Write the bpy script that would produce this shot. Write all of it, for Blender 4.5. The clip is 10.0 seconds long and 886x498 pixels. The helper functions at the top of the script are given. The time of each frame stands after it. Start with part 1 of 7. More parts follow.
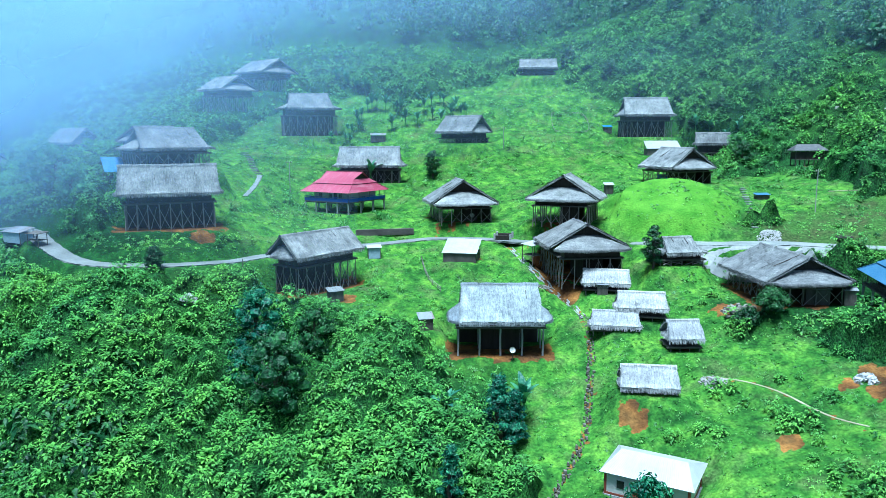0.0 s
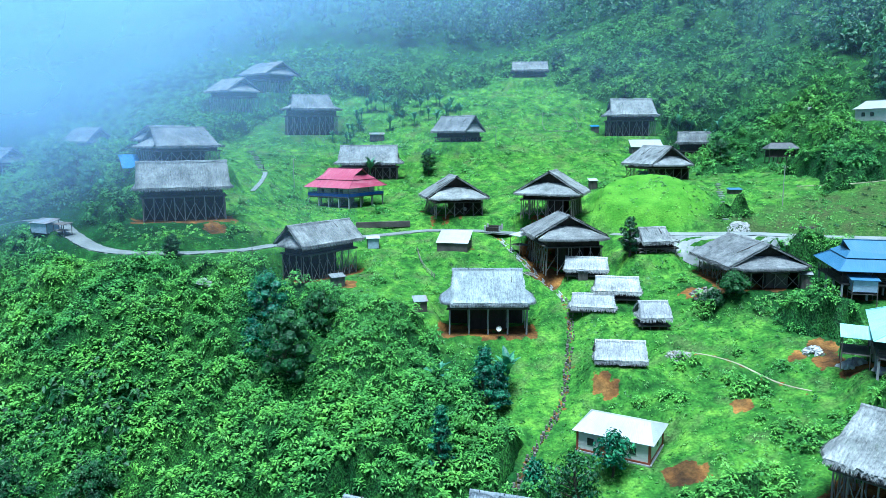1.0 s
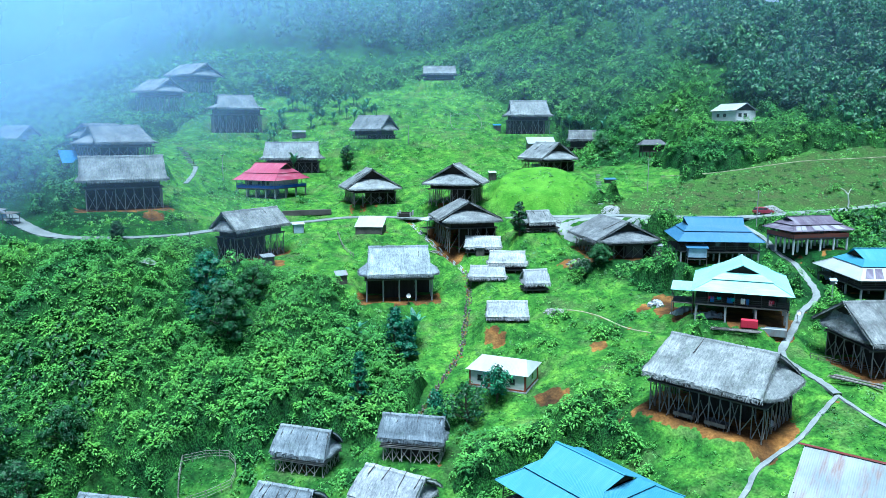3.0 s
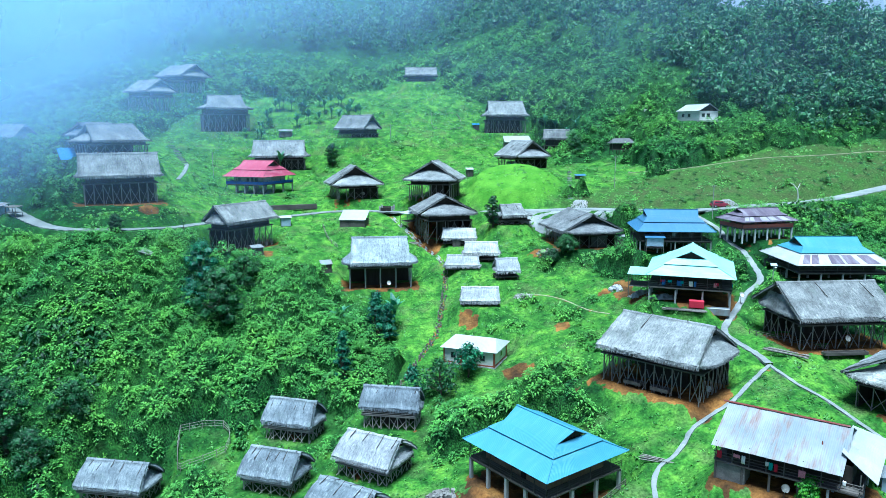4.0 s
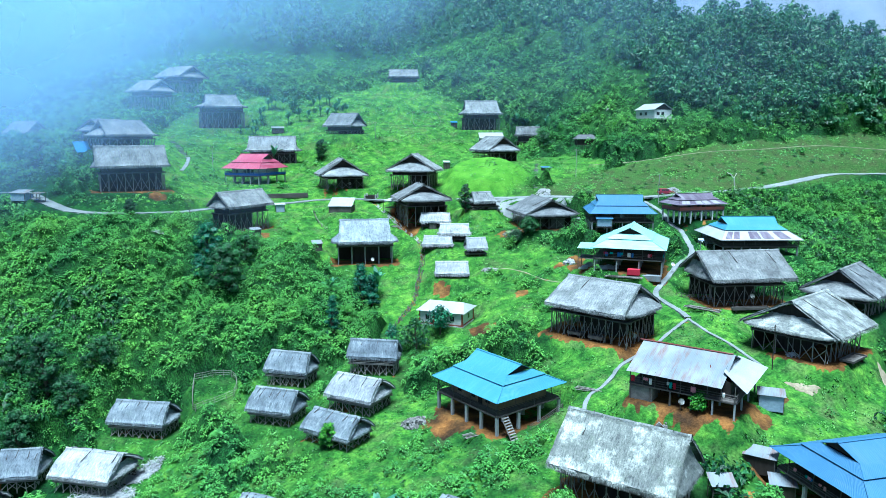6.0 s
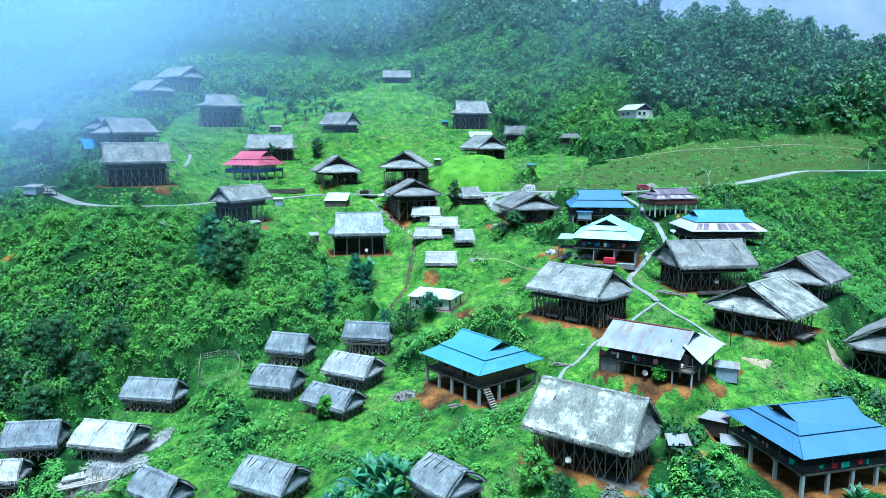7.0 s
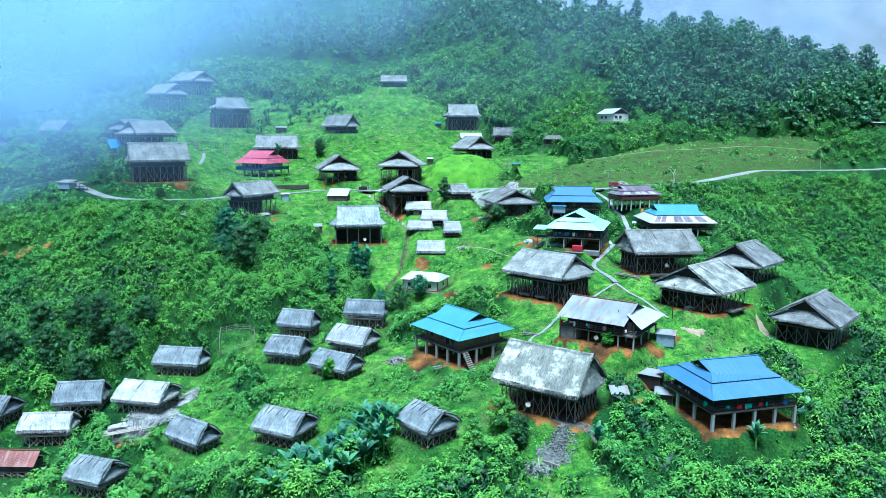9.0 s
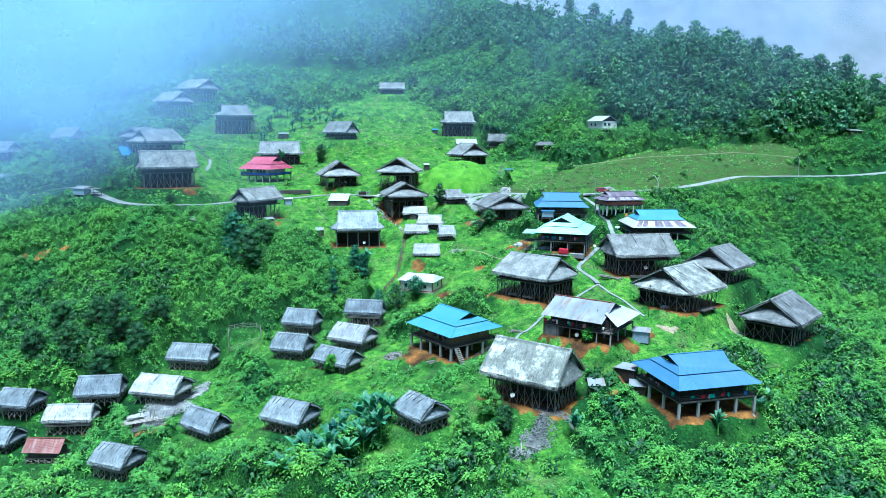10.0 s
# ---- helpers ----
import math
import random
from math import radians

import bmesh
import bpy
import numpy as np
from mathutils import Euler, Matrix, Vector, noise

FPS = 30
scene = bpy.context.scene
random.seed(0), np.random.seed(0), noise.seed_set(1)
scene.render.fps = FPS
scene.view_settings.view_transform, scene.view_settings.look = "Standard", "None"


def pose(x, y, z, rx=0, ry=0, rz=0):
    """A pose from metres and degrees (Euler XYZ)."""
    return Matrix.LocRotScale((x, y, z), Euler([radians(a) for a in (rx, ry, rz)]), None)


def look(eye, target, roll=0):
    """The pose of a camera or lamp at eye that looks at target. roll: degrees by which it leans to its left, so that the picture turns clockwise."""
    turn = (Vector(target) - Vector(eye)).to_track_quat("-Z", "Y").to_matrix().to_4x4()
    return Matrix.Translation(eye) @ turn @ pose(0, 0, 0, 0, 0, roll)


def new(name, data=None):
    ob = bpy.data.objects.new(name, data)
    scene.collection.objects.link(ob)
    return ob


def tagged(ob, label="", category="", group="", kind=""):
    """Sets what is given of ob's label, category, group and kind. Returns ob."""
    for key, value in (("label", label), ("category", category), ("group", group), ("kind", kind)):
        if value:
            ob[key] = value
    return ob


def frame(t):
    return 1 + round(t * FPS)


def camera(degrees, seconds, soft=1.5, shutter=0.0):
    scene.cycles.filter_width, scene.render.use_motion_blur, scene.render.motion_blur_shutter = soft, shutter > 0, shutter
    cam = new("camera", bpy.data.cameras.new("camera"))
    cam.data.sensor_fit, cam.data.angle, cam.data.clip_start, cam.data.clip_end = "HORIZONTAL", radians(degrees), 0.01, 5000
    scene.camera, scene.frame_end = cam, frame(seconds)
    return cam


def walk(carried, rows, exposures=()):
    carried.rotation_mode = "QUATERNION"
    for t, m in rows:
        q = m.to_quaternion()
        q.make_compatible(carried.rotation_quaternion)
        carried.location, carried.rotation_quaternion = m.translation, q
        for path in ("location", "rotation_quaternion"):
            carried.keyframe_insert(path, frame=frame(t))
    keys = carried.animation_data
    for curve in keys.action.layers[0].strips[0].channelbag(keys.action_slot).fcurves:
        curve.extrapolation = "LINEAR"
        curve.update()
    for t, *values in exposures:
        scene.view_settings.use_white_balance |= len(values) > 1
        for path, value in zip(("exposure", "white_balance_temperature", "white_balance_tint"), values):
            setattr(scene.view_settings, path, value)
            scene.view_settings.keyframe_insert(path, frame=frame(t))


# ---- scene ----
cam = camera(63.7, 10.0, 0.75)
PATH = [
    (0, (1.404, -0.948, 38.968), (1.377, 1.026, 38.651), -0.3),
    (0.5, (1.928, -5.784, 38.781), (1.901, -3.809, 38.464), -0.3),
    (1, (2.508, -10.681, 38.666), (2.483, -8.706, 38.35), -0.3),
    (1.5, (3.319, -15.586, 38.622), (3.341, -13.612, 38.304), -0.3),
    (2, (3.44, -20.476, 38.473), (3.601, -18.508, 38.155), -0.3),
    (2.5, (3.328, -25.405, 38.51), (3.508, -23.439, 38.19), -0.2),
    (4, (4.211, -40.288, 38.25), (4.441, -38.328, 37.928), -0.2),
    (4.5, (4.081, -45.064, 37.831), (4.317, -43.104, 37.511), -0.1),
    (5, (4.031, -49.946, 37.44), (4.27, -47.986, 37.12), -0.2),
    (5.5, (4.102, -54.857, 37.174), (4.354, -52.899, 36.854), -0.2),
    (7, (3.77, -69.338, 36.453), (4.052, -67.384, 36.134), 0.0),
    (7.5, (3.582, -74.256, 36.283), (3.865, -72.302, 35.963), 0.1),
    (8, (3.437, -79.238, 36.286), (3.721, -77.284, 35.964), 0.1),
    (8.5, (3.362, -84.121, 36.486), (3.646, -82.167, 36.163), 0.1),
    (9, (3.163, -89.358, 37.499), (3.448, -87.405, 37.175), 0.2),
    (9.5, (3.086, -94.465, 38.723), (3.371, -92.512, 38.399), 0.2),
    (10, (2.926, -99.532, 39.966), (3.212, -97.579, 39.641), 0.2),
]
walk(cam, [(t, look(eye, target, roll)) for t, eye, target, roll in PATH], [(0.0, 1.14, 5000, -5), (10.0, 1.19, 5000, -5)])

# ---- daylight: overcast monsoon sky, soft high sun ----
SUN_ELEV, SUN_TURN = radians(79), radians(195)
world = bpy.data.worlds.new("world")
scene.world = world
world.use_nodes = True
wn = world.node_tree
sky = wn.nodes.new("ShaderNodeTexSky")
sky.sky_type, sky.sun_disc = "NISHITA", False
sky.sun_elevation, sky.sun_rotation = SUN_ELEV, SUN_TURN
sky.air_density, sky.dust_density, sky.ozone_density = 1.0, 2.5, 2.0
wn.links.new(sky.outputs[0], wn.nodes["Background"].inputs[0])
wn.nodes["Background"].inputs[1].default_value = 0.042
sun = new("sun", bpy.data.lights.new("sun", "SUN"))
sun.data.energy, sun.data.angle, sun.data.color = 5.0, radians(24), (1.0, 0.98, 0.95)
sun.matrix_world = look((0, 0, 0), (-math.sin(SUN_TURN) * math.cos(SUN_ELEV), -math.cos(SUN_TURN) * math.cos(SUN_ELEV), -math.sin(SUN_ELEV)))

# ---- materials ----
def material(name, build):
    m = bpy.data.materials.new(name)
    m.use_nodes = True
    nt = m.node_tree
    build(nt, nt.nodes["Principled BSDF"])
    return m


def nd(nt, kind, **values):
    n = nt.nodes.new(kind)
    for key, value in values.items():
        n.inputs[key.replace("_", " ")].default_value = value
    return n


def ramp(nt, fac, stops):
    n = nt.nodes.new("ShaderNodeValToRGB")
    n.color_ramp.elements[0].position, n.color_ramp.elements[0].color = stops[0][0], (*stops[0][1], 1)
    n.color_ramp.elements[1].position, n.color_ramp.elements[1].color = stops[-1][0], (*stops[-1][1], 1)
    for place, colour in stops[1:-1]:
        n.color_ramp.elements.new(place).color = (*colour, 1)
    nt.links.new(fac, n.inputs[0])
    return n.outputs[0]


def mixed(nt, fac, a, b, how="MIX"):
    n = nt.nodes.new("ShaderNodeMix")
    n.data_type, n.blend_type = "RGBA", how
    if isinstance(fac, float):
        n.inputs[0].default_value = fac
    else:
        nt.links.new(fac, n.inputs[0])
    for value, slot in ((a, n.inputs[6]), (b, n.inputs[7])):
        if isinstance(value, tuple):
            slot.default_value = (*value, 1)
        else:
            nt.links.new(value, slot)
    return n.outputs[2]


def noise_at(nt, scale, detail=4.0, squash=(1, 1, 1), where="Object", rough=0.6):
    co = nt.nodes.new("ShaderNodeTexCoord")
    mp = nt.nodes.new("ShaderNodeMapping")
    mp.inputs["Scale"].default_value = squash
    tx = nd(nt, "ShaderNodeTexNoise", Scale=scale, Detail=detail, Roughness=rough)
    nt.links.new(co.outputs[where], mp.inputs[0])
    nt.links.new(mp.outputs[0], tx.inputs["Vector"])
    return tx.outputs[0]


def world_noise(nt, scale, detail=4.0, squash=(1, 1, 1)):
    geo = nt.nodes.new("ShaderNodeNewGeometry")
    mp = nt.nodes.new("ShaderNodeMapping")
    mp.inputs["Scale"].default_value = squash
    tx = nd(nt, "ShaderNodeTexNoise", Scale=scale, Detail=detail)
    nt.links.new(geo.outputs["Position"], mp.inputs[0])
    nt.links.new(mp.outputs[0], tx.inputs["Vector"])
    return tx.outputs[0]


def bumped(nt, bsdf, height, strength, distance):
    b = nd(nt, "ShaderNodeBump", Strength=strength, Distance=distance)
    nt.links.new(height, b.inputs["Height"])
    nt.links.new(b.outputs[0], bsdf.inputs["Normal"])


def thatch_mat(name, dark, mid, light, blotch=0.30, steps=(0.3, 0.5, 0.72)):
    def build(nt, bsdf):
        fibre = noise_at(nt, 1.0, 7.0, (4.6, 0.55, 0.55), "Object", 0.75)
        patch = noise_at(nt, blotch, 6.0, (1, 1, 1), "Object", 0.7)
        rnd = nt.nodes.new("ShaderNodeObjectInfo")
        base = ramp(nt, patch, list(zip(steps, (dark, mid, light))))
        streak = ramp(nt, fibre, [(0.3, (0.62, 0.63, 0.66)), (0.5, (0.94, 0.95, 0.96)), (0.68, (1.2, 1.2, 1.19))])
        speckle = noise_at(nt, 3.4, 4.0, (1.5, 0.8, 0.8), "Object", 0.8)
        base = mixed(nt, 1.0, base, ramp(nt, speckle, [(0.34, (0.60, 0.62, 0.64)), (0.48, (0.95, 0.96, 0.96)), (0.66, (1.22, 1.22, 1.2))]), "MULTIPLY")
        moss = ramp(nt, noise_at(nt, 0.5, 5.0, (1, 1, 1), "Object", 0.7), [(0.55, (0, 0, 0)), (0.75, (0.5, 0.5, 0.5))])
        base = mixed(nt, moss, base, mixed(nt, 1.0, base, (0.72, 0.86, 0.66), "MULTIPLY"))
        tone = ramp(nt, rnd.outputs["Random"], [(0.0, (0.80, 0.81, 0.84)), (1.0, (1.08, 1.07, 1.04))])
        col = mixed(nt, 1.0, mixed(nt, 1.0, base, streak, "MULTIPLY"), tone, "MULTIPLY")
        strand = nt.nodes.new("ShaderNodeNewGeometry")
        col = mixed(nt, 1.0, col, ramp(nt, strand.outputs["Random Per Island"], [(0.0, (0.76, 0.77, 0.79)), (0.5, (1.0, 1.0, 1.0)), (1.0, (1.25, 1.24, 1.2))]), "MULTIPLY")
        nt.links.new(col, bsdf.inputs["Base Color"])
        bsdf.inputs["Roughness"].default_value = 0.9
        bsdf.inputs["Specular IOR Level"].default_value = 0.2
        grain = nt.nodes.new("ShaderNodeMath")
        grain.operation = "ADD"
        nt.links.new(fibre, grain.inputs[0])
        nt.links.new(speckle, grain.inputs[1])
        bumped(nt, bsdf, grain.outputs[0], 0.9, 0.12)
    return material(name, build)


def plain_mat(name, a, b, scale=3.0, rough=0.8, bump=0.3, squash=(1, 1, 1), metal=0.0, spec=0.35):
    def build(nt, bsdf):
        big = noise_at(nt, scale, 5.0, squash)
        fine = noise_at(nt, scale * 7, 4.0, squash)
        col = mixed(nt, 1.0, ramp(nt, big, [(0.3, a), (0.7, b)]), ramp(nt, fine, [(0.3, (0.8, 0.8, 0.8)), (0.7, (1.1, 1.1, 1.1))]), "MULTIPLY")
        rnd = nt.nodes.new("ShaderNodeObjectInfo")
        col = mixed(nt, 1.0, col, ramp(nt, rnd.outputs["Random"], [(0.0, (0.82, 0.82, 0.82)), (1.0, (1.12, 1.12, 1.12))]), "MULTIPLY")
        nt.links.new(col, bsdf.inputs["Base Color"])
        bsdf.inputs["Roughness"].default_value = rough
        bsdf.inputs["Metallic"].default_value = metal
        bsdf.inputs["Specular IOR Level"].default_value = spec
        bumped(nt, bsdf, fine, bump, 0.03)
    return material(name, build)


def sheet_mat(name, a, b, stain, amount=0.35, rough=0.45):
    """Painted corrugated roofing: ribs down the slope, sheet laps, streaks of dirt."""
    def build(nt, bsdf):
        co = nt.nodes.new("ShaderNodeUVMap")
        wave = nd(nt, "ShaderNodeTexWave", Scale=1.6, Distortion=0.0)
        wave.wave_type, wave.bands_direction = "BANDS", "X"
        nt.links.new(co.outputs[0], wave.inputs["Vector"])
        streak = noise_at(nt, 1.0, 7.0, (1.5, 0.22, 0.22), "Object", 0.7)
        soft = noise_at(nt, 0.25, 3.0)
        col = ramp(nt, soft, [(0.35, a), (0.65, b)])
        dirt = ramp(nt, streak, [(0.48, (0, 0, 0)), (0.70, (amount, amount, amount))])
        col = mixed(nt, dirt, col, stain)
        nt.links.new(col, bsdf.inputs["Base Color"])
        bsdf.inputs["Roughness"].default_value = rough
        bsdf.inputs["Specular IOR Level"].default_value = 0.4
        bumped(nt, bsdf, wave.outputs[0], 0.35, 0.04)
    return material(name, build)


def leaf_mat(name, dark, mid, light, spread=0.05, gloss=0.36, fleck=0.6, thin=0.17):
    """Leaves: tone by leaf, by plant and by stand; thin ones let some light through."""
    def build(nt, bsdf):
        geo = nt.nodes.new("ShaderNodeNewGeometry")
        big = world_noise(nt, spread, 3.0)
        plant = world_noise(nt, 0.42, 3.0)
        leafy = world_noise(nt, 2.6, 5.0)
        col = ramp(nt, geo.outputs["Random Per Island"], [(0.0, dark), (0.55, mid), (1.0, light)])
        col = mixed(nt, 1.0, col, ramp(nt, big, [(0.32, (0.62, 0.78, 0.85)), (0.5, (0.95, 1.0, 0.92)), (0.68, (1.2, 1.14, 0.85))]), "MULTIPLY")
        col = mixed(nt, 1.0, col, ramp(nt, plant, [(0.34, (0.42, 0.55, 0.68)), (0.5, (0.93, 0.97, 0.97)), (0.66, (1.36, 1.32, 1.15))]), "MULTIPLY")
        col = mixed(nt, 1.0, col, ramp(nt, leafy, [(0.36, (fleck * 0.9, fleck, fleck)), (0.5, (0.95, 0.95, 0.95)), (0.66, (1.9 - fleck, 1.85 - fleck, 1.7 - fleck))]), "MULTIPLY")
        bumped(nt, bsdf, leafy, 0.8, 0.3)
        nt.links.new(col, bsdf.inputs["Base Color"])
        bsdf.inputs["Roughness"].default_value = 0.42
        bsdf.inputs["Specular IOR Level"].default_value = gloss
        if thin:
            back, mix = nt.nodes.new("ShaderNodeBsdfTranslucent"), nt.nodes.new("ShaderNodeMixShader")
            nt.links.new(mixed(nt, 1.0, col, (1.15, 1.1, 0.6), "MULTIPLY"), back.inputs[0])
            mix.inputs[0].default_value = thin
            nt.links.new(bsdf.outputs[0], mix.inputs[1])
            nt.links.new(back.outputs[0], mix.inputs[2])
            nt.links.new(mix.outputs[0], nt.nodes["Material Output"].inputs[0])
    return material(name, build)


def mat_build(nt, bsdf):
    """The leaf mass below the fronds, its green darkened to stand in for shade."""
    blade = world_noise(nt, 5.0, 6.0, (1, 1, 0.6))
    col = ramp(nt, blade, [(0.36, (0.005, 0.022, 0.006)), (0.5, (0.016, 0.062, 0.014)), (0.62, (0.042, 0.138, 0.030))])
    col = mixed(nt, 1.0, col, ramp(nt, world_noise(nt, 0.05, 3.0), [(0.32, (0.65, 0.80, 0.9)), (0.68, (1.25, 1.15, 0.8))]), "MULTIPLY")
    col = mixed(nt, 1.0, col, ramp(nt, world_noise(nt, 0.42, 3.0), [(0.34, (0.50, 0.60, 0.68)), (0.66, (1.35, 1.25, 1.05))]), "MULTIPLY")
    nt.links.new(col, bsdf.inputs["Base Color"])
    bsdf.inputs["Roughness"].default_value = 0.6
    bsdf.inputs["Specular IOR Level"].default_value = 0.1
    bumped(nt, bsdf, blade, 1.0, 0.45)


def ground_build(nt, bsdf):
    att = nt.nodes.new("ShaderNodeAttribute")
    att.attribute_name = "soil"
    big = world_noise(nt, 0.05, 4.0)
    mid = world_noise(nt, 0.35, 5.0)
    fine = world_noise(nt, 3.0, 4.0)
    # wild ground, its green darkened to stand in for shade between bushes
    grass = ramp(nt, mid, [(0.3, (0.004, 0.022, 0.007)), (0.52, (0.010, 0.048, 0.012)), (0.75, (0.026, 0.095, 0.022))])
    grass = mixed(nt, 1.0, grass, ramp(nt, fine, [(0.32, (0.35, 0.42, 0.4)), (0.68, (1.45, 1.4, 1.2))]), "MULTIPLY")
    grass = mixed(nt, 1.0, grass, ramp(nt, big, [(0.35, (0.75, 0.85, 0.9)), (0.65, (1.25, 1.15, 0.8))]), "MULTIPLY")
    lawn = ramp(nt, mid, [(0.28, (0.020, 0.075, 0.014)), (0.48, (0.051, 0.154, 0.022)), (0.72, (0.115, 0.25, 0.036))])
    lawn = mixed(nt, 1.0, lawn, ramp(nt, fine, [(0.3, (0.5, 0.55, 0.5)), (0.7, (1.35, 1.3, 1.2))]), "MULTIPLY")
    herbs = world_noise(nt, 0.9, 6.0)
    lawn = mixed(nt, 1.0, lawn, ramp(nt, herbs, [(0.36, (0.46, 0.56, 0.56)), (0.5, (0.95, 0.97, 0.95)), (0.64, (1.25, 1.2, 1.0))]), "MULTIPLY")
    worn = ramp(nt, world_noise(nt, 0.22, 6.0), [(0.52, (0, 0, 0)), (0.72, (0.75, 0.75, 0.75))])
    lawn = mixed(nt, worn, lawn, mixed(nt, 1.0, (0.085, 0.125, 0.045), ramp(nt, fine, [(0.3, (0.4, 0.45, 0.4)), (0.7, (1.6, 1.5, 1.5))]), "MULTIPLY"))
    kept = nt.nodes.new("ShaderNodeAttribute")
    kept.attribute_name = "kept"
    grass = mixed(nt, kept.outputs["Fac"], grass, lawn)
    mown = nt.nodes.new("ShaderNodeAttribute")
    mown.attribute_name = "mown"
    grass = mixed(nt, mown.outputs["Fac"], grass, mixed(nt, 1.0, ramp(nt, mid, [(0.3, (0.045, 0.15, 0.012)), (0.7, (0.105, 0.255, 0.026))]), ramp(nt, fine, [(0.3, (0.8, 0.8, 0.8)), (0.7, (1.15, 1.15, 1.1))]), "MULTIPLY"))
    weedy = nt.nodes.new("ShaderNodeAttribute")
    weedy.attribute_name = "weedy"
    weeds = ramp(nt, fine, [(0.3, (0.014, 0.030, 0.010)), (0.5, (0.040, 0.064, 0.022)), (0.7, (0.078, 0.098, 0.040))])
    weeds = mixed(nt, 1.0, weeds, ramp(nt, mid, [(0.35, (1.0, 0.9, 0.9)), (0.65, (0.75, 1.25, 0.7))]), "MULTIPLY")
    grass = mixed(nt, weedy.outputs["Fac"], grass, weeds)
    earth = ramp(nt, mid, [(0.3, (0.048, 0.030, 0.016)), (0.5, (0.155, 0.078, 0.024)), (0.72, (0.29, 0.16, 0.045))])
    earth = mixed(nt, 1.0, earth, ramp(nt, fine, [(0.3, (0.7, 0.7, 0.7)), (0.7, (1.2, 1.2, 1.2))]), "MULTIPLY")
    earth = mixed(nt, 1.0, earth, ramp(nt, world_noise(nt, 0.3, 5.0), [(0.36, (0.40, 0.42, 0.5)), (0.62, (1.12, 1.0, 0.9))]), "MULTIPLY")
    patchy = world_noise(nt, 1.1, 6.0)
    edge = nt.nodes.new("ShaderNodeMath")
    edge.operation = "MULTIPLY_ADD"
    nt.links.new(patchy, edge.inputs[0])
    edge.inputs[1].default_value = 1.1
    nt.links.new(att.outputs["Fac"], edge.inputs[2])
    mask = ramp(nt, edge.outputs[0], [(0.92, (0, 0, 0)), (1.32, (1, 1, 1))])
    nt.links.new(mixed(nt, mask, grass, earth), bsdf.inputs["Base Color"])
    bsdf.inputs["Roughness"].default_value = 0.95
    bsdf.inputs["Specular IOR Level"].default_value = 0.15
    bumped(nt, bsdf, fine, 0.7, 0.25)


def mist_mat(name, colour):
    m = bpy.data.materials.new(name)
    m.use_nodes = True
    nt = m.node_tree
    nt.nodes.remove(nt.nodes["Principled BSDF"])
    att = nt.nodes.new("ShaderNodeAttribute")
    att.attribute_name = "veil"
    cloud = ramp(nt, world_noise(nt, 0.022, 5.0, (1, 0.6, 1.3)), [(0.25, (0.45, 0.45, 0.45)), (0.7, (1.25, 1.25, 1.25))])
    dens = nt.nodes.new("ShaderNodeMath")
    dens.operation, dens.use_clamp = "MULTIPLY", True
    nt.links.new(att.outputs["Fac"], dens.inputs[0])
    nt.links.new(cloud, dens.inputs[1])
    clear, veil, back, both = (nt.nodes.new("ShaderNode" + k) for k in ("BsdfTransparent", "BsdfDiffuse", "BsdfTranslucent", "AddShader"))
    veil.inputs[0].default_value = back.inputs[0].default_value = (*colour, 1)
    nt.links.new(veil.outputs[0], both.inputs[0])
    nt.links.new(back.outputs[0], both.inputs[1])
    mix = nt.nodes.new("ShaderNodeMixShader")
    nt.links.new(dens.outputs[0], mix.inputs[0])
    nt.links.new(clear.outputs[0], mix.inputs[1])
    nt.links.new(both.outputs[0], mix.inputs[2])
    nt.links.new(mix.outputs[0], nt.nodes["Material Output"].inputs[0])
    return m


THATCH = thatch_mat("thatch_grey", (0.095, 0.105, 0.11), (0.19, 0.205, 0.215), (0.31, 0.325, 0.335))
THATCH_PALE = thatch_mat("thatch_silver", (0.112, 0.134, 0.158), (0.20, 0.232, 0.262), (0.30, 0.338, 0.37))
THATCH_PATCHED = thatch_mat("thatch_patched", (0.10, 0.11, 0.115), (0.165, 0.18, 0.175), (0.33, 0.35, 0.345), 0.30, (0.34, 0.52, 0.60))
THATCH_MOTTLED = thatch_mat("thatch_mottled", (0.13, 0.14, 0.145), (0.215, 0.23, 0.225), (0.36, 0.38, 0.375), 0.36, (0.3, 0.49, 0.57))
THATCH_OLD = thatch_mat("thatch_old", (0.08, 0.085, 0.09), (0.155, 0.165, 0.175), (0.27, 0.285, 0.29))
THATCH_NEW = thatch_mat("thatch_bleached", (0.22, 0.235, 0.25), (0.335, 0.35, 0.365), (0.44, 0.46, 0.475))
WOOD = plain_mat("weathered_pole", (0.055, 0.05, 0.048), (0.15, 0.14, 0.13), 2.0, 0.85, 0.4, (1, 1, 0.3))
STILT = plain_mat("grey_stilt", (0.125, 0.115, 0.105), (0.36, 0.335, 0.31), 2.0, 0.85, 0.4, (1, 1, 0.3))
BAMBOO = plain_mat("silver_bamboo", (0.24, 0.23, 0.215), (0.46, 0.44, 0.41), 2.0, 0.85, 0.4, (1, 1, 0.3))
WOOD_PALE = plain_mat("bleached_pole", (0.13, 0.125, 0.12), (0.27, 0.26, 0.245), 2.0, 0.85, 0.4, (1, 1, 0.3))
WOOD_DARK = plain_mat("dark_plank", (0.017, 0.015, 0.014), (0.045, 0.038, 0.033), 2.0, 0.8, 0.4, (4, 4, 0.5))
WOOD_TAN = plain_mat("tan_plank", (0.20, 0.13, 0.08), (0.36, 0.25, 0.16), 1.5, 0.75, 0.4, (3, 3, 0.5))
CONCRETE = plain_mat("concrete", (0.24, 0.255, 0.27), (0.38, 0.395, 0.40), 0.8, 0.85, 0.3)
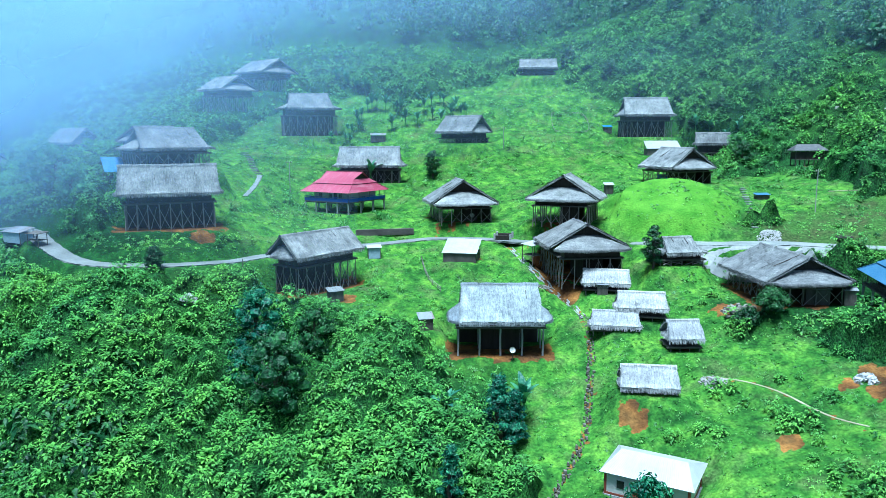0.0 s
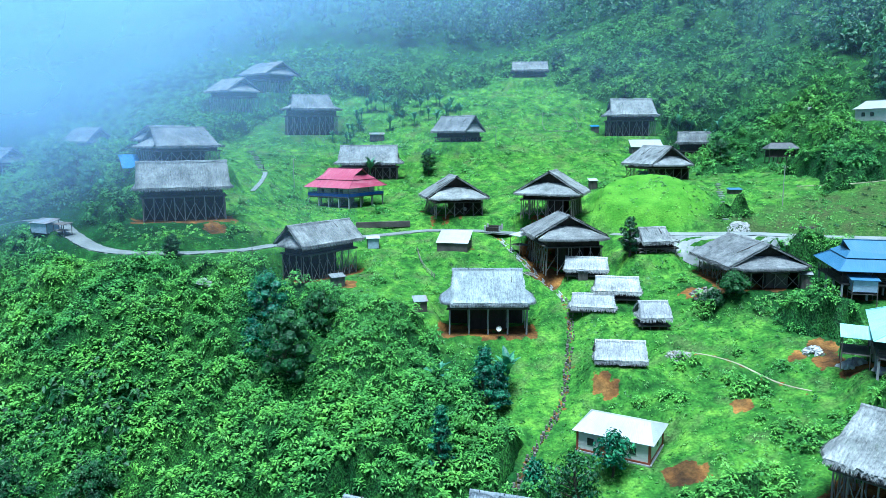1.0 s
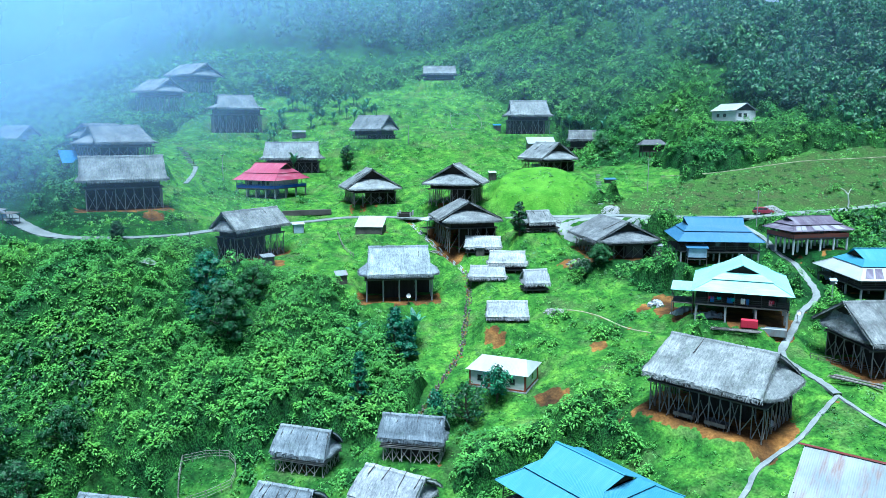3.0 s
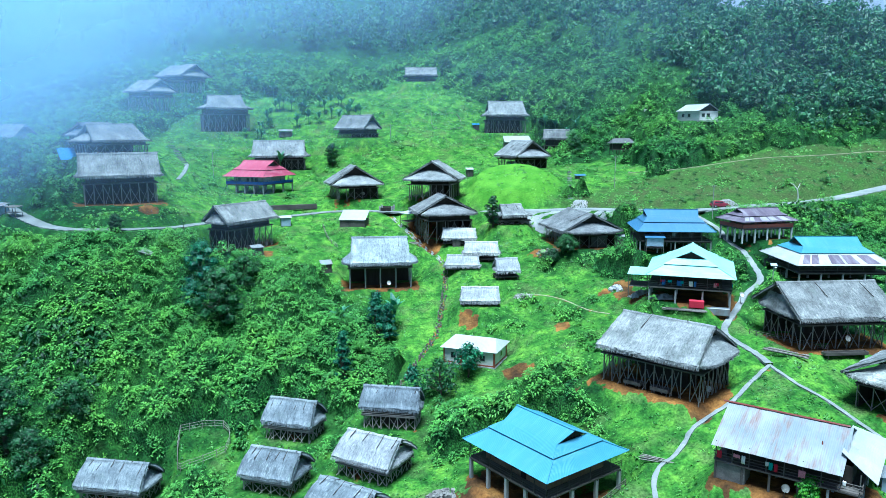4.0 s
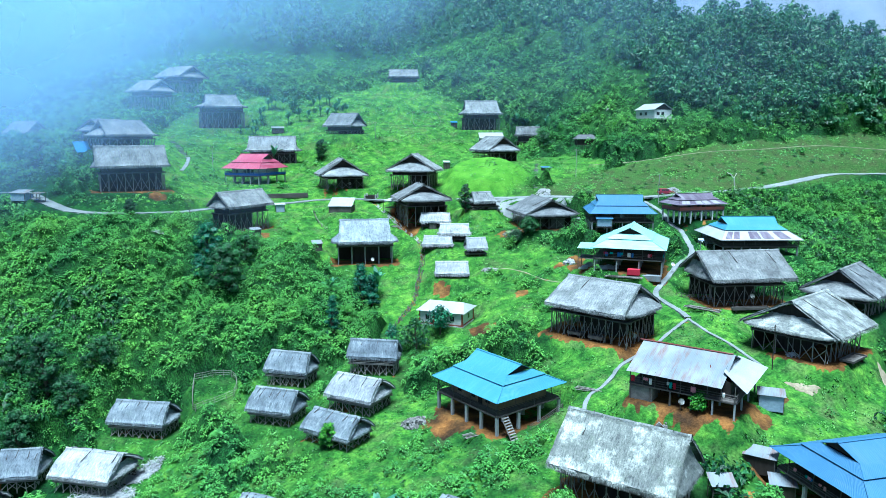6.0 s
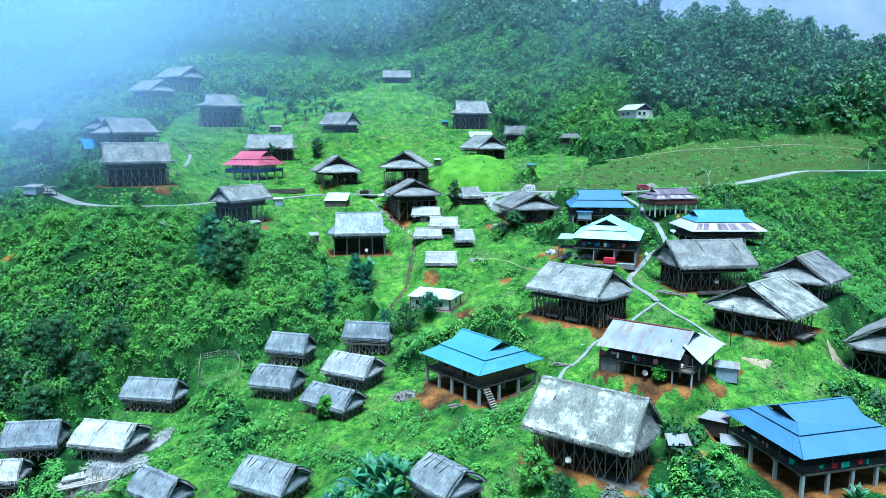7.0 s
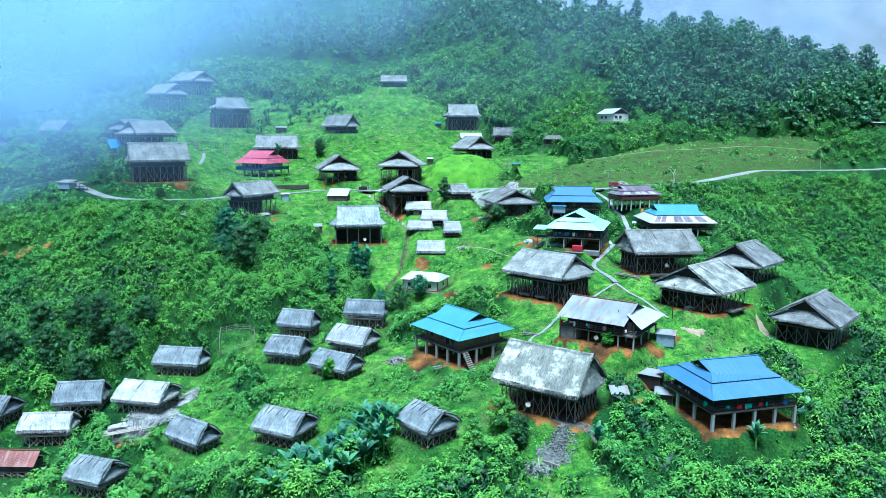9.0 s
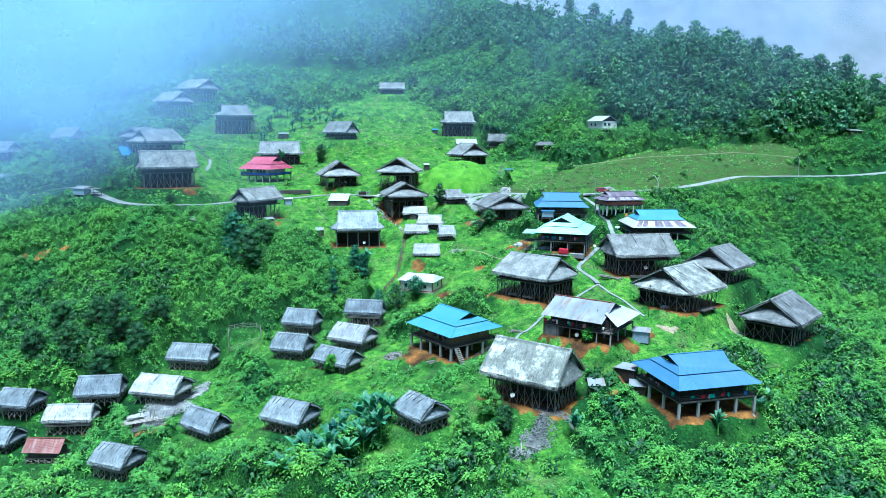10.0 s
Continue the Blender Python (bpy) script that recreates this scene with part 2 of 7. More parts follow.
STONE = plain_mat("stone", (0.12, 0.12, 0.12), (0.27, 0.265, 0.25), 2.5, 0.85, 0.6)
SLATE = plain_mat("slate", (0.085, 0.095, 0.10), (0.22, 0.235, 0.24), 2.0, 0.7, 0.7)
STONE_DARK = plain_mat("wet_stone", (0.055, 0.055, 0.05), (0.16, 0.155, 0.14), 2.5, 0.8, 0.6)
WHITE = plain_mat("white_paint", (0.54, 0.55, 0.55), (0.67, 0.67, 0.66), 0.7, 0.7, 0.15)
TRIM = plain_mat("red_brown_paint", (0.24, 0.06, 0.04), (0.34, 0.09, 0.06), 1.0, 0.6, 0.2)
BLUE_PAINT = plain_mat("blue_paint", (0.02, 0.06, 0.38), (0.03, 0.10, 0.55), 1.0, 0.5, 0.2)
WALL_BLUE = plain_mat("pale_blue_wall", (0.28, 0.38, 0.52), (0.40, 0.50, 0.62), 0.9, 0.7, 0.2)
GLASS_DARK = plain_mat("dark_pane", (0.015, 0.018, 0.022), (0.04, 0.045, 0.05), 1.0, 0.15, 0.0, spec=0.5)
SHEET_BLUE = sheet_mat("blue_sheet", (0.044, 0.122, 0.235), (0.052, 0.140, 0.262), (0.10, 0.19, 0.29), 0.3)
SHEET_CYAN = sheet_mat("cyan_sheet", (0.055, 0.185, 0.285), (0.064, 0.21, 0.315), (0.14, 0.31, 0.40), 0.3)
SHEET_TEAL = sheet_mat("pale_turquoise_sheet", (0.22, 0.46, 0.44), (0.28, 0.52, 0.49), (0.55, 0.70, 0.68), 0.3)
SHEET_RED = sheet_mat("red_sheet", (0.26, 0.040, 0.080), (0.31, 0.055, 0.105), (0.45, 0.22, 0.27), 0.5)
SHEET_GREY = sheet_mat("weathered_zinc", (0.145, 0.175, 0.20), (0.225, 0.255, 0.285), (0.15, 0.075, 0.055), 0.85)
SHEET_WHITE = sheet_mat("white_sheet", (0.28, 0.305, 0.32), (0.37, 0.395, 0.41), (0.22, 0.22, 0.22), 0.4)
SHEET_RUST = sheet_mat("rusty_sheet", (0.10, 0.02, 0.018), (0.16, 0.036, 0.03), (0.34, 0.28, 0.27), 0.55)
SHEET_PURPLE = sheet_mat("brown_purple_sheet", (0.07, 0.055, 0.085), (0.12, 0.10, 0.14), (0.32, 0.32, 0.36), 0.5)
SHEET_DUSK = sheet_mat("grey_streaked_sheet", (0.22, 0.22, 0.26), (0.30, 0.30, 0.34), (0.12, 0.10, 0.14), 0.4)
TILE = plain_mat("dark_roof", (0.05, 0.055, 0.065), (0.10, 0.105, 0.115), 1.5, 0.7, 0.4)
PVC = plain_mat("blue_tarp", (0.02, 0.14, 0.36), (0.035, 0.19, 0.46), 1.0, 0.45, 0.2)
GROUND = material("ground", ground_build)
PAVING = plain_mat("wet_concrete", (0.13, 0.15, 0.155), (0.235, 0.26, 0.265), 0.35, 0.6, 0.3)
GRAVEL = plain_mat("gravel", (0.17, 0.175, 0.18), (0.36, 0.365, 0.37), 1.2, 0.9, 0.8)
SHRUB = leaf_mat("shrub_leaf", (0.076, 0.216, 0.043), (0.121, 0.308, 0.062), (0.178, 0.408, 0.090), fleck=0.75)
SHADED_UNDERGROWTH = material("shaded_undergrowth", mat_build)
GRASS = leaf_mat("grass_blade", (0.028, 0.12, 0.014), (0.055, 0.19, 0.022), (0.10, 0.27, 0.04))
TREE = leaf_mat("tree_leaf", (0.026, 0.092, 0.048), (0.052, 0.160, 0.078), (0.100, 0.255, 0.118), spread=0.13, fleck=0.75)
# leaf green paled so that part of the mist's veil is in the colour
TREE_MIST = leaf_mat("misted_tree_leaf", (0.035, 0.125, 0.060), (0.07, 0.215, 0.10), (0.13, 0.33, 0.16), fleck=0.8)
TREE_DARK = leaf_mat("dark_tree_leaf", (0.010, 0.050, 0.018), (0.024, 0.092, 0.032), (0.05, 0.16, 0.055))
TREE_BLUE = leaf_mat("blue_green_leaf", (0.008, 0.06, 0.035), (0.025, 0.14, 0.085), (0.07, 0.26, 0.15))
TREE_LIME = leaf_mat("lime_leaf", (0.02, 0.10, 0.01), (0.06, 0.24, 0.02), (0.14, 0.36, 0.04))
BANANA = leaf_mat("banana_leaf", (0.035, 0.125, 0.075), (0.07, 0.21, 0.13), (0.15, 0.34, 0.21), gloss=0.5, fleck=0.85)
BARK = plain_mat("bark", (0.035, 0.03, 0.025), (0.09, 0.075, 0.06), 3.0, 0.9, 0.6, (1, 1, 0.3))
MIST = mist_mat("mist", (0.20, 0.31, 0.495))
CLOUD = mist_mat("cloud", (0.44, 0.43, 0.535))
CLOTH = [plain_mat("cloth_" + n, c, tuple(min(1, v * 1.25) for v in c), 2.0, 0.9, 0.2) for n, c in (("red", (0.44, 0.02, 0.05)), ("white", (0.7, 0.7, 0.7)), ("blue", (0.05, 0.14, 0.42)), ("teal", (0.03, 0.36, 0.34)), ("pink", (0.5, 0.2, 0.26)))]

# ---- the plan: x, y, ground, turn, half length, half ridge, half depth, roof rise, eave height ----
PLAN = {}


def site(key, *numbers):
    PLAN[key] = numbers


site("far_a", -54.1, 216.7, 51.6, -37, 7.5, 6.4, 6.8, 3.7, 5.6)
site("far_b", -60.7, 200.3, 45.4, -38, 6.8, 5.3, 6, 3.6, 5.9)
site("h3", -36.3, 189.5, 38.8, 19, 8.5, 4.9, 4.2, 3.7, 7.1)
site("h14b", -52.1, 132.8, 33.3, 38, 8.2, 5.2, 6.0, 3.5, 3.5)
site("h14a", -60.3, 147.6, 33.9, 64, 6.5, 5.0, 4.9, 2.7, 4.2)
site("h16", -92.5, 177.1, 34.5, -22, 5.0, 4.5, 4.6, 3.4, 2.9)
site("h16b", -113.0, 171.0, 29.5, -15, 6.0, 5.0, 4.8, 3.2, 3.2)
site("h15", -46.1, 118.2, 23.7, 21, 8.6, 7.6, 3.7, 4.4, 6)
site("h12", -17.7, 165.2, 28.1, 2, 8.5, 6.8, 4.2, 4, 4)
site("red", -21.2, 149.0, 23.2, -32, 6.5, 3.4, 6.6, 3.7, 4.3)
site("h4", 4.3, 181.0, 36.9, -35, 6.2, 5.3, 4.7, 3.8, 2.7)
site("h5", 26.6, 215.0, 55.8, -4, 5.9, 5.3, 4.2, 2.6, 2.1)
site("h6", 50.2, 183.3, 38.1, -0, 7.4, 5.4, 4, 4.1, 5.5)
site("h7", 64.8, 175.8, 32.6, -16, 4.5, 3.8, 2.1, 2.4, 3.9)
site("h8", 51.6, 172.1, 33.8, -4, 4.0, 3.5, 2.1, 2.0, 1.9)
site("h9", 47.6, 147.5, 29.0, -71, 7.5, 5.2, 5.2, 3.7, 3.2)
site("h10", 77.2, 153.6, 31.9, -6, 3.5, 2.2, 2.1, 1.3, 3.3)
site("h11", 97.1, 149.6, 41.3, -75, 4.7, 4.4, 3.6, 1.9, 2.5)
site("h17", 2.8, 140.6, 22.3, -79, 8.2, 3.9, 6.5, 4.1, 3.7)
site("h18", 22.4, 130.5, 23, -110, 7, 3.5, 6.6, 4, 4.5)
site("h19", -20.4, 111.2, 14.6, 51, 7.4, 6.8, 3.7, 3.1, 6.1)
site("h20", 3.0, 119.5, 17.8, 39, 3.5, 3.5, 3.2, 2.0, 1.6)
site("h21", 22.3, 115.2, 15.6, -83, 8.6, 3.7, 6.4, 3.3, 5.8)
site("h21b", 25.0, 107.3, 14.9, -9, 3.7, 3.6, 2.1, 1.7, 1.6)
site("h22", 36.5, 110.2, 18.8, 10, 4.4, 2.3, 2.9, 2.0, 2.0)
site("h23", 49.1, 100.8, 15.8, -85, 8.6, 6.5, 6.3, 3.1, 3.3)
site("h24", 7.9, 96.4, 9.1, 0, 7.2, 5.3, 4.6, 4.2, 5.0)
site("h25", -2.5, 98.2, 11.4, 14, 1.1, 1.1, 0.9, 0.9, 1.6)
site("h26", 24.3, 97.2, 11.4, -11, 3.7, 3.3, 2.1, 1.6, 1.2)
site("h27", 28.2, 98.5, 12.9, -10, 3.8, 3.4, 2.1, 1.8, 1.9)
site("h28", 31.7, 91.0, 10.8, -0, 2.3, 2.3, 2.3, 1.9, 1.8)
site("h29", 25.4, 83.6, 7.8, -7, 3.5, 3.6, 2.3, 2.0, 0.9)
site("white", 22.2, 68.7, 2.2, -29, 4.7, 3.4, 3.6, 1.3, 2.6)
site("blue31", 63.4, 89.8, 16.1, -13, 7.1, 3.3, 6.5, 3.3, 4.0)
site("cyan32", 57.9, 68.9, 11.8, 63, 7.8, 2.6, 6.7, 3.3, 4.4)
site("dark33", 78.3, 85.2, 18.6, 6, 5.9, 2.8, 4.1, 1.9, 3.4)
site("cyan34", 82.7, 71.2, 13.9, -8, 7.8, 3.2, 7.3, 3.5, 3.0)
site("h35", 69.6, 51.8, 8.8, -2, 7.4, 7.2, 6.3, 3.6, 4.7)
site("h36", 44.7, 47.9, 4.9, -50, 8.4, 6.5, 6, 3.6, 5.1)
site("h37", 70.7, 33.7, 5.6, 32, 7.3, 5.9, 7.0, 3.9, 3.9)
site("h38", 86.2, 45.9, 8.0, 36, 6.8, 5.0, 5.8, 3.7, 3.4)
site("h39", 88.9, 26.7, 0.2, 38, 7.3, 5.8, 5.9, 3.8, 4.3)
site("metal40", 48.9, 25.1, 2.7, -43, 7.0, 4.4, 6.3, 2.6, 3.8)
site("cyan41", 25.3, 37.3, -3.1, -60, 7.1, 2.8, 6.7, 3.2, 4.9)
site("h42", 34.7, 12.6, -4.6, -43, 7.7, 7.1, 5.2, 4.8, 4.8)
site("blue43", 60.4, 6.2, -3.9, 6, 7.5, 3.1, 7.3, 3.2, 4.8)
site("g1", -5.7, 59.0, -4.7, -23, 4.0, 3.9, 2.7, 2.5, 2.7)
site("g2", 8.2, 55.8, -2.5, -17, 4.3, 4.3, 2.1, 2.3, 3.1)
site("g3", -7.2, 48.6, -6.9, -25, 3.9, 4.0, 3.1, 2.4, 2.3)
site("g4", 5.5, 47.0, -5.0, -35, 4.3, 4.4, 3.5, 2.3, 2.5)
site("g5", 2.1, 38.6, -6.5, -39, 4.4, 4.5, 3.0, 2.0, 1.9)
site("g6", -28.7, 54.1, -10.1, -17, 5.1, 4.8, 2.9, 2.4, 2.5)
site("g7", -45.4, 47.0, -13.9, -0, 4.4, 4.5, 3.3, 2.7, 2.2)
site("g8", -32.3, 42.0, -12.6, -21, 4.9, 5.0, 3.8, 2.3, 2.5)
site("g9", -49.5, 41.7, -18.0, -4, 4.6, 4.6, 2.7, 2.1, 3.1)
site("g10", -21.5, 27.0, -13.9, -41, 4.1, 4.2, 2.6, 2.5, 1.9)
site("g11", -6.1, 22.7, -11.7, -34, 4.2, 4.3, 3.6, 2.3, 2.5)
site("g12", 15.7, 10.4, -7.4, -57, 3.6, 3.7, 3.3, 2.1, 2.6)
site("g13", -35.4, 22.4, -18.2, -28, 3.6, 3.7, 3.2, 2.1, 2.8)
site("g14", -50.8, 32.5, -19.5, -10, 3.5, 3.4, 2.3, 1.9, 2.1)
site("g15", -60.5, 46.4, -15.5, -17, 3.8, 3.9, 3.3, 2.2, 2.5)
site("g16", -60.9, 38.3, -19.3, -17, 3.2, 3.2, 2.9, 2.0, 2.0)

# spot heights of the land between and around the houses
RIDGE_SPOTS = [(0, 300, 90), (60, 320, 120), (100, 285, 106), (134, 234, 84), (160, 174, 66), (182, 147, 56), (215, 100, 36), (260, 60, 15),
    (0, 400, 140), (-200, 400, 120), (150, 320, 85), (200, 230, 60), (240, 160, 40), (300, 230, 35), (300, 100, 5), (220, 0, -12), (100, 400, 110),
    (250, 350, 55), (71, 220, 73), (32, 281, 75), (-24, 222, 55), (91, 176, 53), (-90, 260, 68), (-210, 300, 80), (-100, 350, 110)]
VALLEY_SPOTS = [(0, -60, -24), (80, -60, -18), (-80, -60, -34), (0, -150, -45), (160, -40, -12), (-150, -20, -30), (160, 40, -8), (-130, 60, -16),
    (-120, 110, 5), (-130, 160, 20), (-140, 230, 52), (-200, 120, -5), (2, 7, -12), (35, 1, -8), (55, -4, -8), (75, -1, -8), (131, 71, 0), (133, 81, 9), (125, 95, 18), (138, 99, 23)]
SLOPE_SPOTS = [(103, 126, 33), (144, 119, 34), (157, 123, 38), (126, 130, 36), (-53, 84, 12), (-42, 85, 14), (-43, 68, 4), (-31, 84, 8), (-47, 66, -1), (-33, 66, 0),
    (-17, 65, 0), (-13, 86, 7), (-22, 65, -3), (-60, 102, 20), (-34, 103, 19), (-74, 96, 10), (-65, 72, -4), (-49, 77, 6), (-55, 57, -7), (-80, 116, 22), (-77, 140, 29),
    (-6, 85, 9), (14, 81, 3), (44, 137, 28), (38, 122, 22), (50, 133, 27)]
SPOTS = np.array([(p[0], p[1], p[2]) for p in PLAN.values()] + RIDGE_SPOTS + VALLEY_SPOTS + SLOPE_SPOTS, float)


def bend(d):
    return np.where(d > 1e-9, d * d * np.log(d + 1e-12), 0.0)


def spline(spots, give):
    n = len(spots)
    big = np.zeros((n + 3, n + 3))
    big[:n, :n] = bend(np.hypot(spots[:, None, 0] - spots[None, :, 0], spots[:, None, 1] - spots[None, :, 1]) / 100) + give * np.eye(n)
    big[:n, n:] = np.c_[np.ones(n), spots[:, :2] / 100]
    big[n:, :n] = big[:n, n:].T
    return np.linalg.solve(big, np.r_[spots[:, 2], 0, 0, 0])


WEIGHTS = spline(SPOTS, 0.02)
LATTICE = np.random.default_rng(5).random((256, 256))


def smooth(a, b, v):
    t = np.clip((v - a) / (b - a), 0, 1)
    return t * t * (3 - 2 * t)


def wobble(x, y, size):
    """Smooth noise from 0 to 1 with lumps of that size."""
    u, v = np.asarray(x) / size + 57.3, np.asarray(y) / size + 91.7
    i, j = np.floor(u).astype(int), np.floor(v).astype(int)
    a, b = u - i, v - j
    a, b = a * a * (3 - 2 * a), b * b * (3 - 2 * b)
    at = lambda p, q: LATTICE[p % 256, q % 256]
    return (at(i, j) * (1 - a) + at(i + 1, j) * a) * (1 - b) + (at(i, j + 1) * (1 - a) + at(i + 1, j + 1) * a) * b


def land(x, y):
    """The bare slope."""
    x, y = np.asarray(x, float), np.asarray(y, float)
    z = np.empty(x.size)
    fx, fy = x.ravel(), y.ravel()
    for k in range(0, x.size, 20000):
        sx, sy = fx[k:k + 20000], fy[k:k + 20000]
        d = np.hypot(sx[:, None] - SPOTS[:, 0], sy[:, None] - SPOTS[:, 1]) / 100
        z[k:k + 20000] = bend(d) @ WEIGHTS[:-3] + WEIGHTS[-3] + WEIGHTS[-2] * sx / 100 + WEIGHTS[-1] * sy / 100
    z = z.reshape(x.shape)
    far = np.hypot(x - 30, y - 150)
    return z + (-25 - z) * smooth(300, 700, far)


KNOLL = (41, 130)


def tamed(x, y):
    """1 where the slope is kept short: the village core, its lawns and the mound."""
    core = smooth(1.25, 0.85, np.hypot((x - 14) / 44, (y - 152) / 62))
    lawn = smooth(1.2, 0.85, np.hypot((x - 57) / 24, (y - 36) / 27))
    mid = smooth(1.2, 0.8, np.hypot((x - 24) / 17, (y - 88) / 34)) * 0.85
    hill = np.maximum(smooth(1.2, 0.85, np.hypot((x - 102) / 48, (y - 116) / 12)), smooth(1.2, 0.8, np.hypot((x - 63) / 13, (y - 136) / 18)))
    yard = smooth(1.2, 0.8, np.hypot((x - 22) / 26, (y - 28) / 20)) * 0.78
    west = smooth(1.2, 0.85, np.hypot((x + 30) / 26, (y - 165) / 48)) * 0.95
    bank = 0.72 * smooth(1.2, 0.7, np.hypot((x - 38) / 14, (y - 72) / 22))
    foot = 0.62 * smooth(0.45, 0.7, wobble(x + 11, y, 12.0)) * smooth(40, 18, y) * smooth(-30, -10, x) * smooth(82, 68, x)
    barns = 0.52 * smooth(1.2, 0.7, np.hypot((x + 8) / 28, (y - 42) / 24))
    knoll = smooth(1.15, 0.95, np.hypot((x - KNOLL[0]) / 11.5, (y - KNOLL[1]) / 11.0)) * 1.35
    east = 0.62 * smooth(1.25, 0.7, np.hypot((x - 77) / 9, (y - 17) / 14))
    return np.clip(np.maximum.reduce([core, lawn, mid, hill, yard, west, knoll, foot, bank, barns, east]) - (wobble(x, y, 6.0) - 0.5) * 0.7, 0, 1)


# ways: centre lines as x, y; half width
WAYS = {
    "road_west": ([(-130, 128), (-90, 121), (-74.8, 117.3), (-67.4, 113.6), (-62, 108.5), (-55.2, 103.2), (-48.5, 101.5), (-40.8, 103.2), (-34, 108.4), (-29, 115.5), (-22, 123), (-15.1, 127.1), (-7.1, 130), (-0.8, 130.5), (9.6, 127.6), (15, 125.5), (33.7, 119.2)], 1.5),
    "road_east": ([(33.7, 119.2), (44.2, 115.5), (55, 113), (68.8, 106.4), (78, 102.6), (92.8, 102.4), (104.1, 104.1), (117.3, 107.2), (127, 108.6), (136, 106.7), (152.4, 103.4), (170.4, 99.7), (215, 92)], 2.0),
    "path_down": ([(74.1, 101), (74.7, 92.2), (73.5, 86.4), (73.8, 81.5), (73, 77.1), (71.5, 71.3), (69.6, 68.7), (66.3, 66.3), (62.5, 62.2), (58.7, 58.2), (57.3, 55.8), (57.8, 51.8), (58.4, 49), (58.4, 46)], 0.5),
    "path_fork_east": ([(58.4, 46), (59, 40.8), (60.2, 37), (60.9, 33.2), (61.8, 29)], 0.27),
    "path_fork_west": ([(58.4, 46), (53.8, 42.6), (49.7, 39.7), (46, 38.1), (43.2, 36.7), (41.4, 34.8), (39.2, 33.2), (37.4, 32.4), (36, 30.4), (35, 27.5)], 0.27),
    "trail": ([(71.4, 132.8), (83.5, 127.4), (95.3, 125.1), (111, 123.4), (129.6, 122.3), (142.8, 116.9), (154.2, 111.2)], 0.32),
    "drain": ([(10.9, 126), (14.6, 117.2), (17.6, 109.4), (20.4, 103), (20.9, 98), (20.1, 92.5), (18.5, 85), (17.0, 79), (14.4, 74.0), (11.6, 69), (9.6, 64)], 0.35),
    "footpath": ([(33.0, 84.0), (36.1, 82.5), (39.3, 79.0), (41.0, 75.4), (42.5, 72.4), (44.8, 70.0)], 0.17),
    "hill_path": ([(-40.2, 153), (-39.3, 148.5), (-38.5, 141), (-38.3, 134.7)], 0.5),
}


def line_points(points, step):
    """Even points along a smooth line."""
    p = np.array([points[0]] + list(points) + [points[-1]], float)
    out = []
    for k in range(1, len(p) - 2):
        a, b, c, d = p[k - 1:k + 3]
        n = max(2, int(np.hypot(*(c - b)) / step))
        t = (np.arange(n) / n)[:, None]
        out.append(0.5 * (2 * b + (c - a) * t + (2 * a - 5 * b + 4 * c - d) * t * t + (3 * b - a - 3 * c + d) * t ** 3))
    return np.concatenate(out + [p[-1:]])


LINES = {}
for key, (points, half) in WAYS.items():
    xy = line_points(points, 0.7)
    h = land(xy[:, 0], xy[:, 1])
    kernel = np.hanning(13) / np.hanning(13).sum()
    LINES[key] = (xy, np.convolve(np.pad(h, 6, "edge"), kernel, "valid"), half)

# bare earth: x, y, radius
EARTH = [(22.8, 79.2, 2.2), (28.2, 62.3, 2.5), (32.5, 52.5, 2.2), (19.3, 36.0, 5.0), (46.8, 77.0, 1.8), (50.2, 78.5, 2.2), (37, 70.5, 1.6), (80.8, 28.6, 1.3), (55.2, 19.2, 2.2), (60.5, 23.6, 1.1),
    (-39.5, 114.0, 2.2), (-14.5, 106.5, 1.6), (48.5, 75, 2.8), (50.5, 70.5, 2.4), (53, 66.5, 2.0), (47.5, 9, 1.6), (52, 12, 2.2), (40, 97, 2.2), (46, 19.4, 2.2), (44, 95, 1.8), (-78, 91.6, 2.4), (-72, 91.2, 2.0), (-66, 91, 1.6), (42.0, 19.8, 1.7)]
PLOT = [(-33.1, 34.8, 3.4)]


# how far the trodden earth reaches past the eaves
SOIL = {"h15": 1.6, "h19": 1.0, "h36": 1.7, "h35": 1.0, "h42": 1.5, "blue43": 1.5, "cyan41": 1.2, "metal40": 1.1, "h37": 1.0, "h24": 0.9, "h23": 0.8, "h21": 0.8, "cyan32": 1.0}


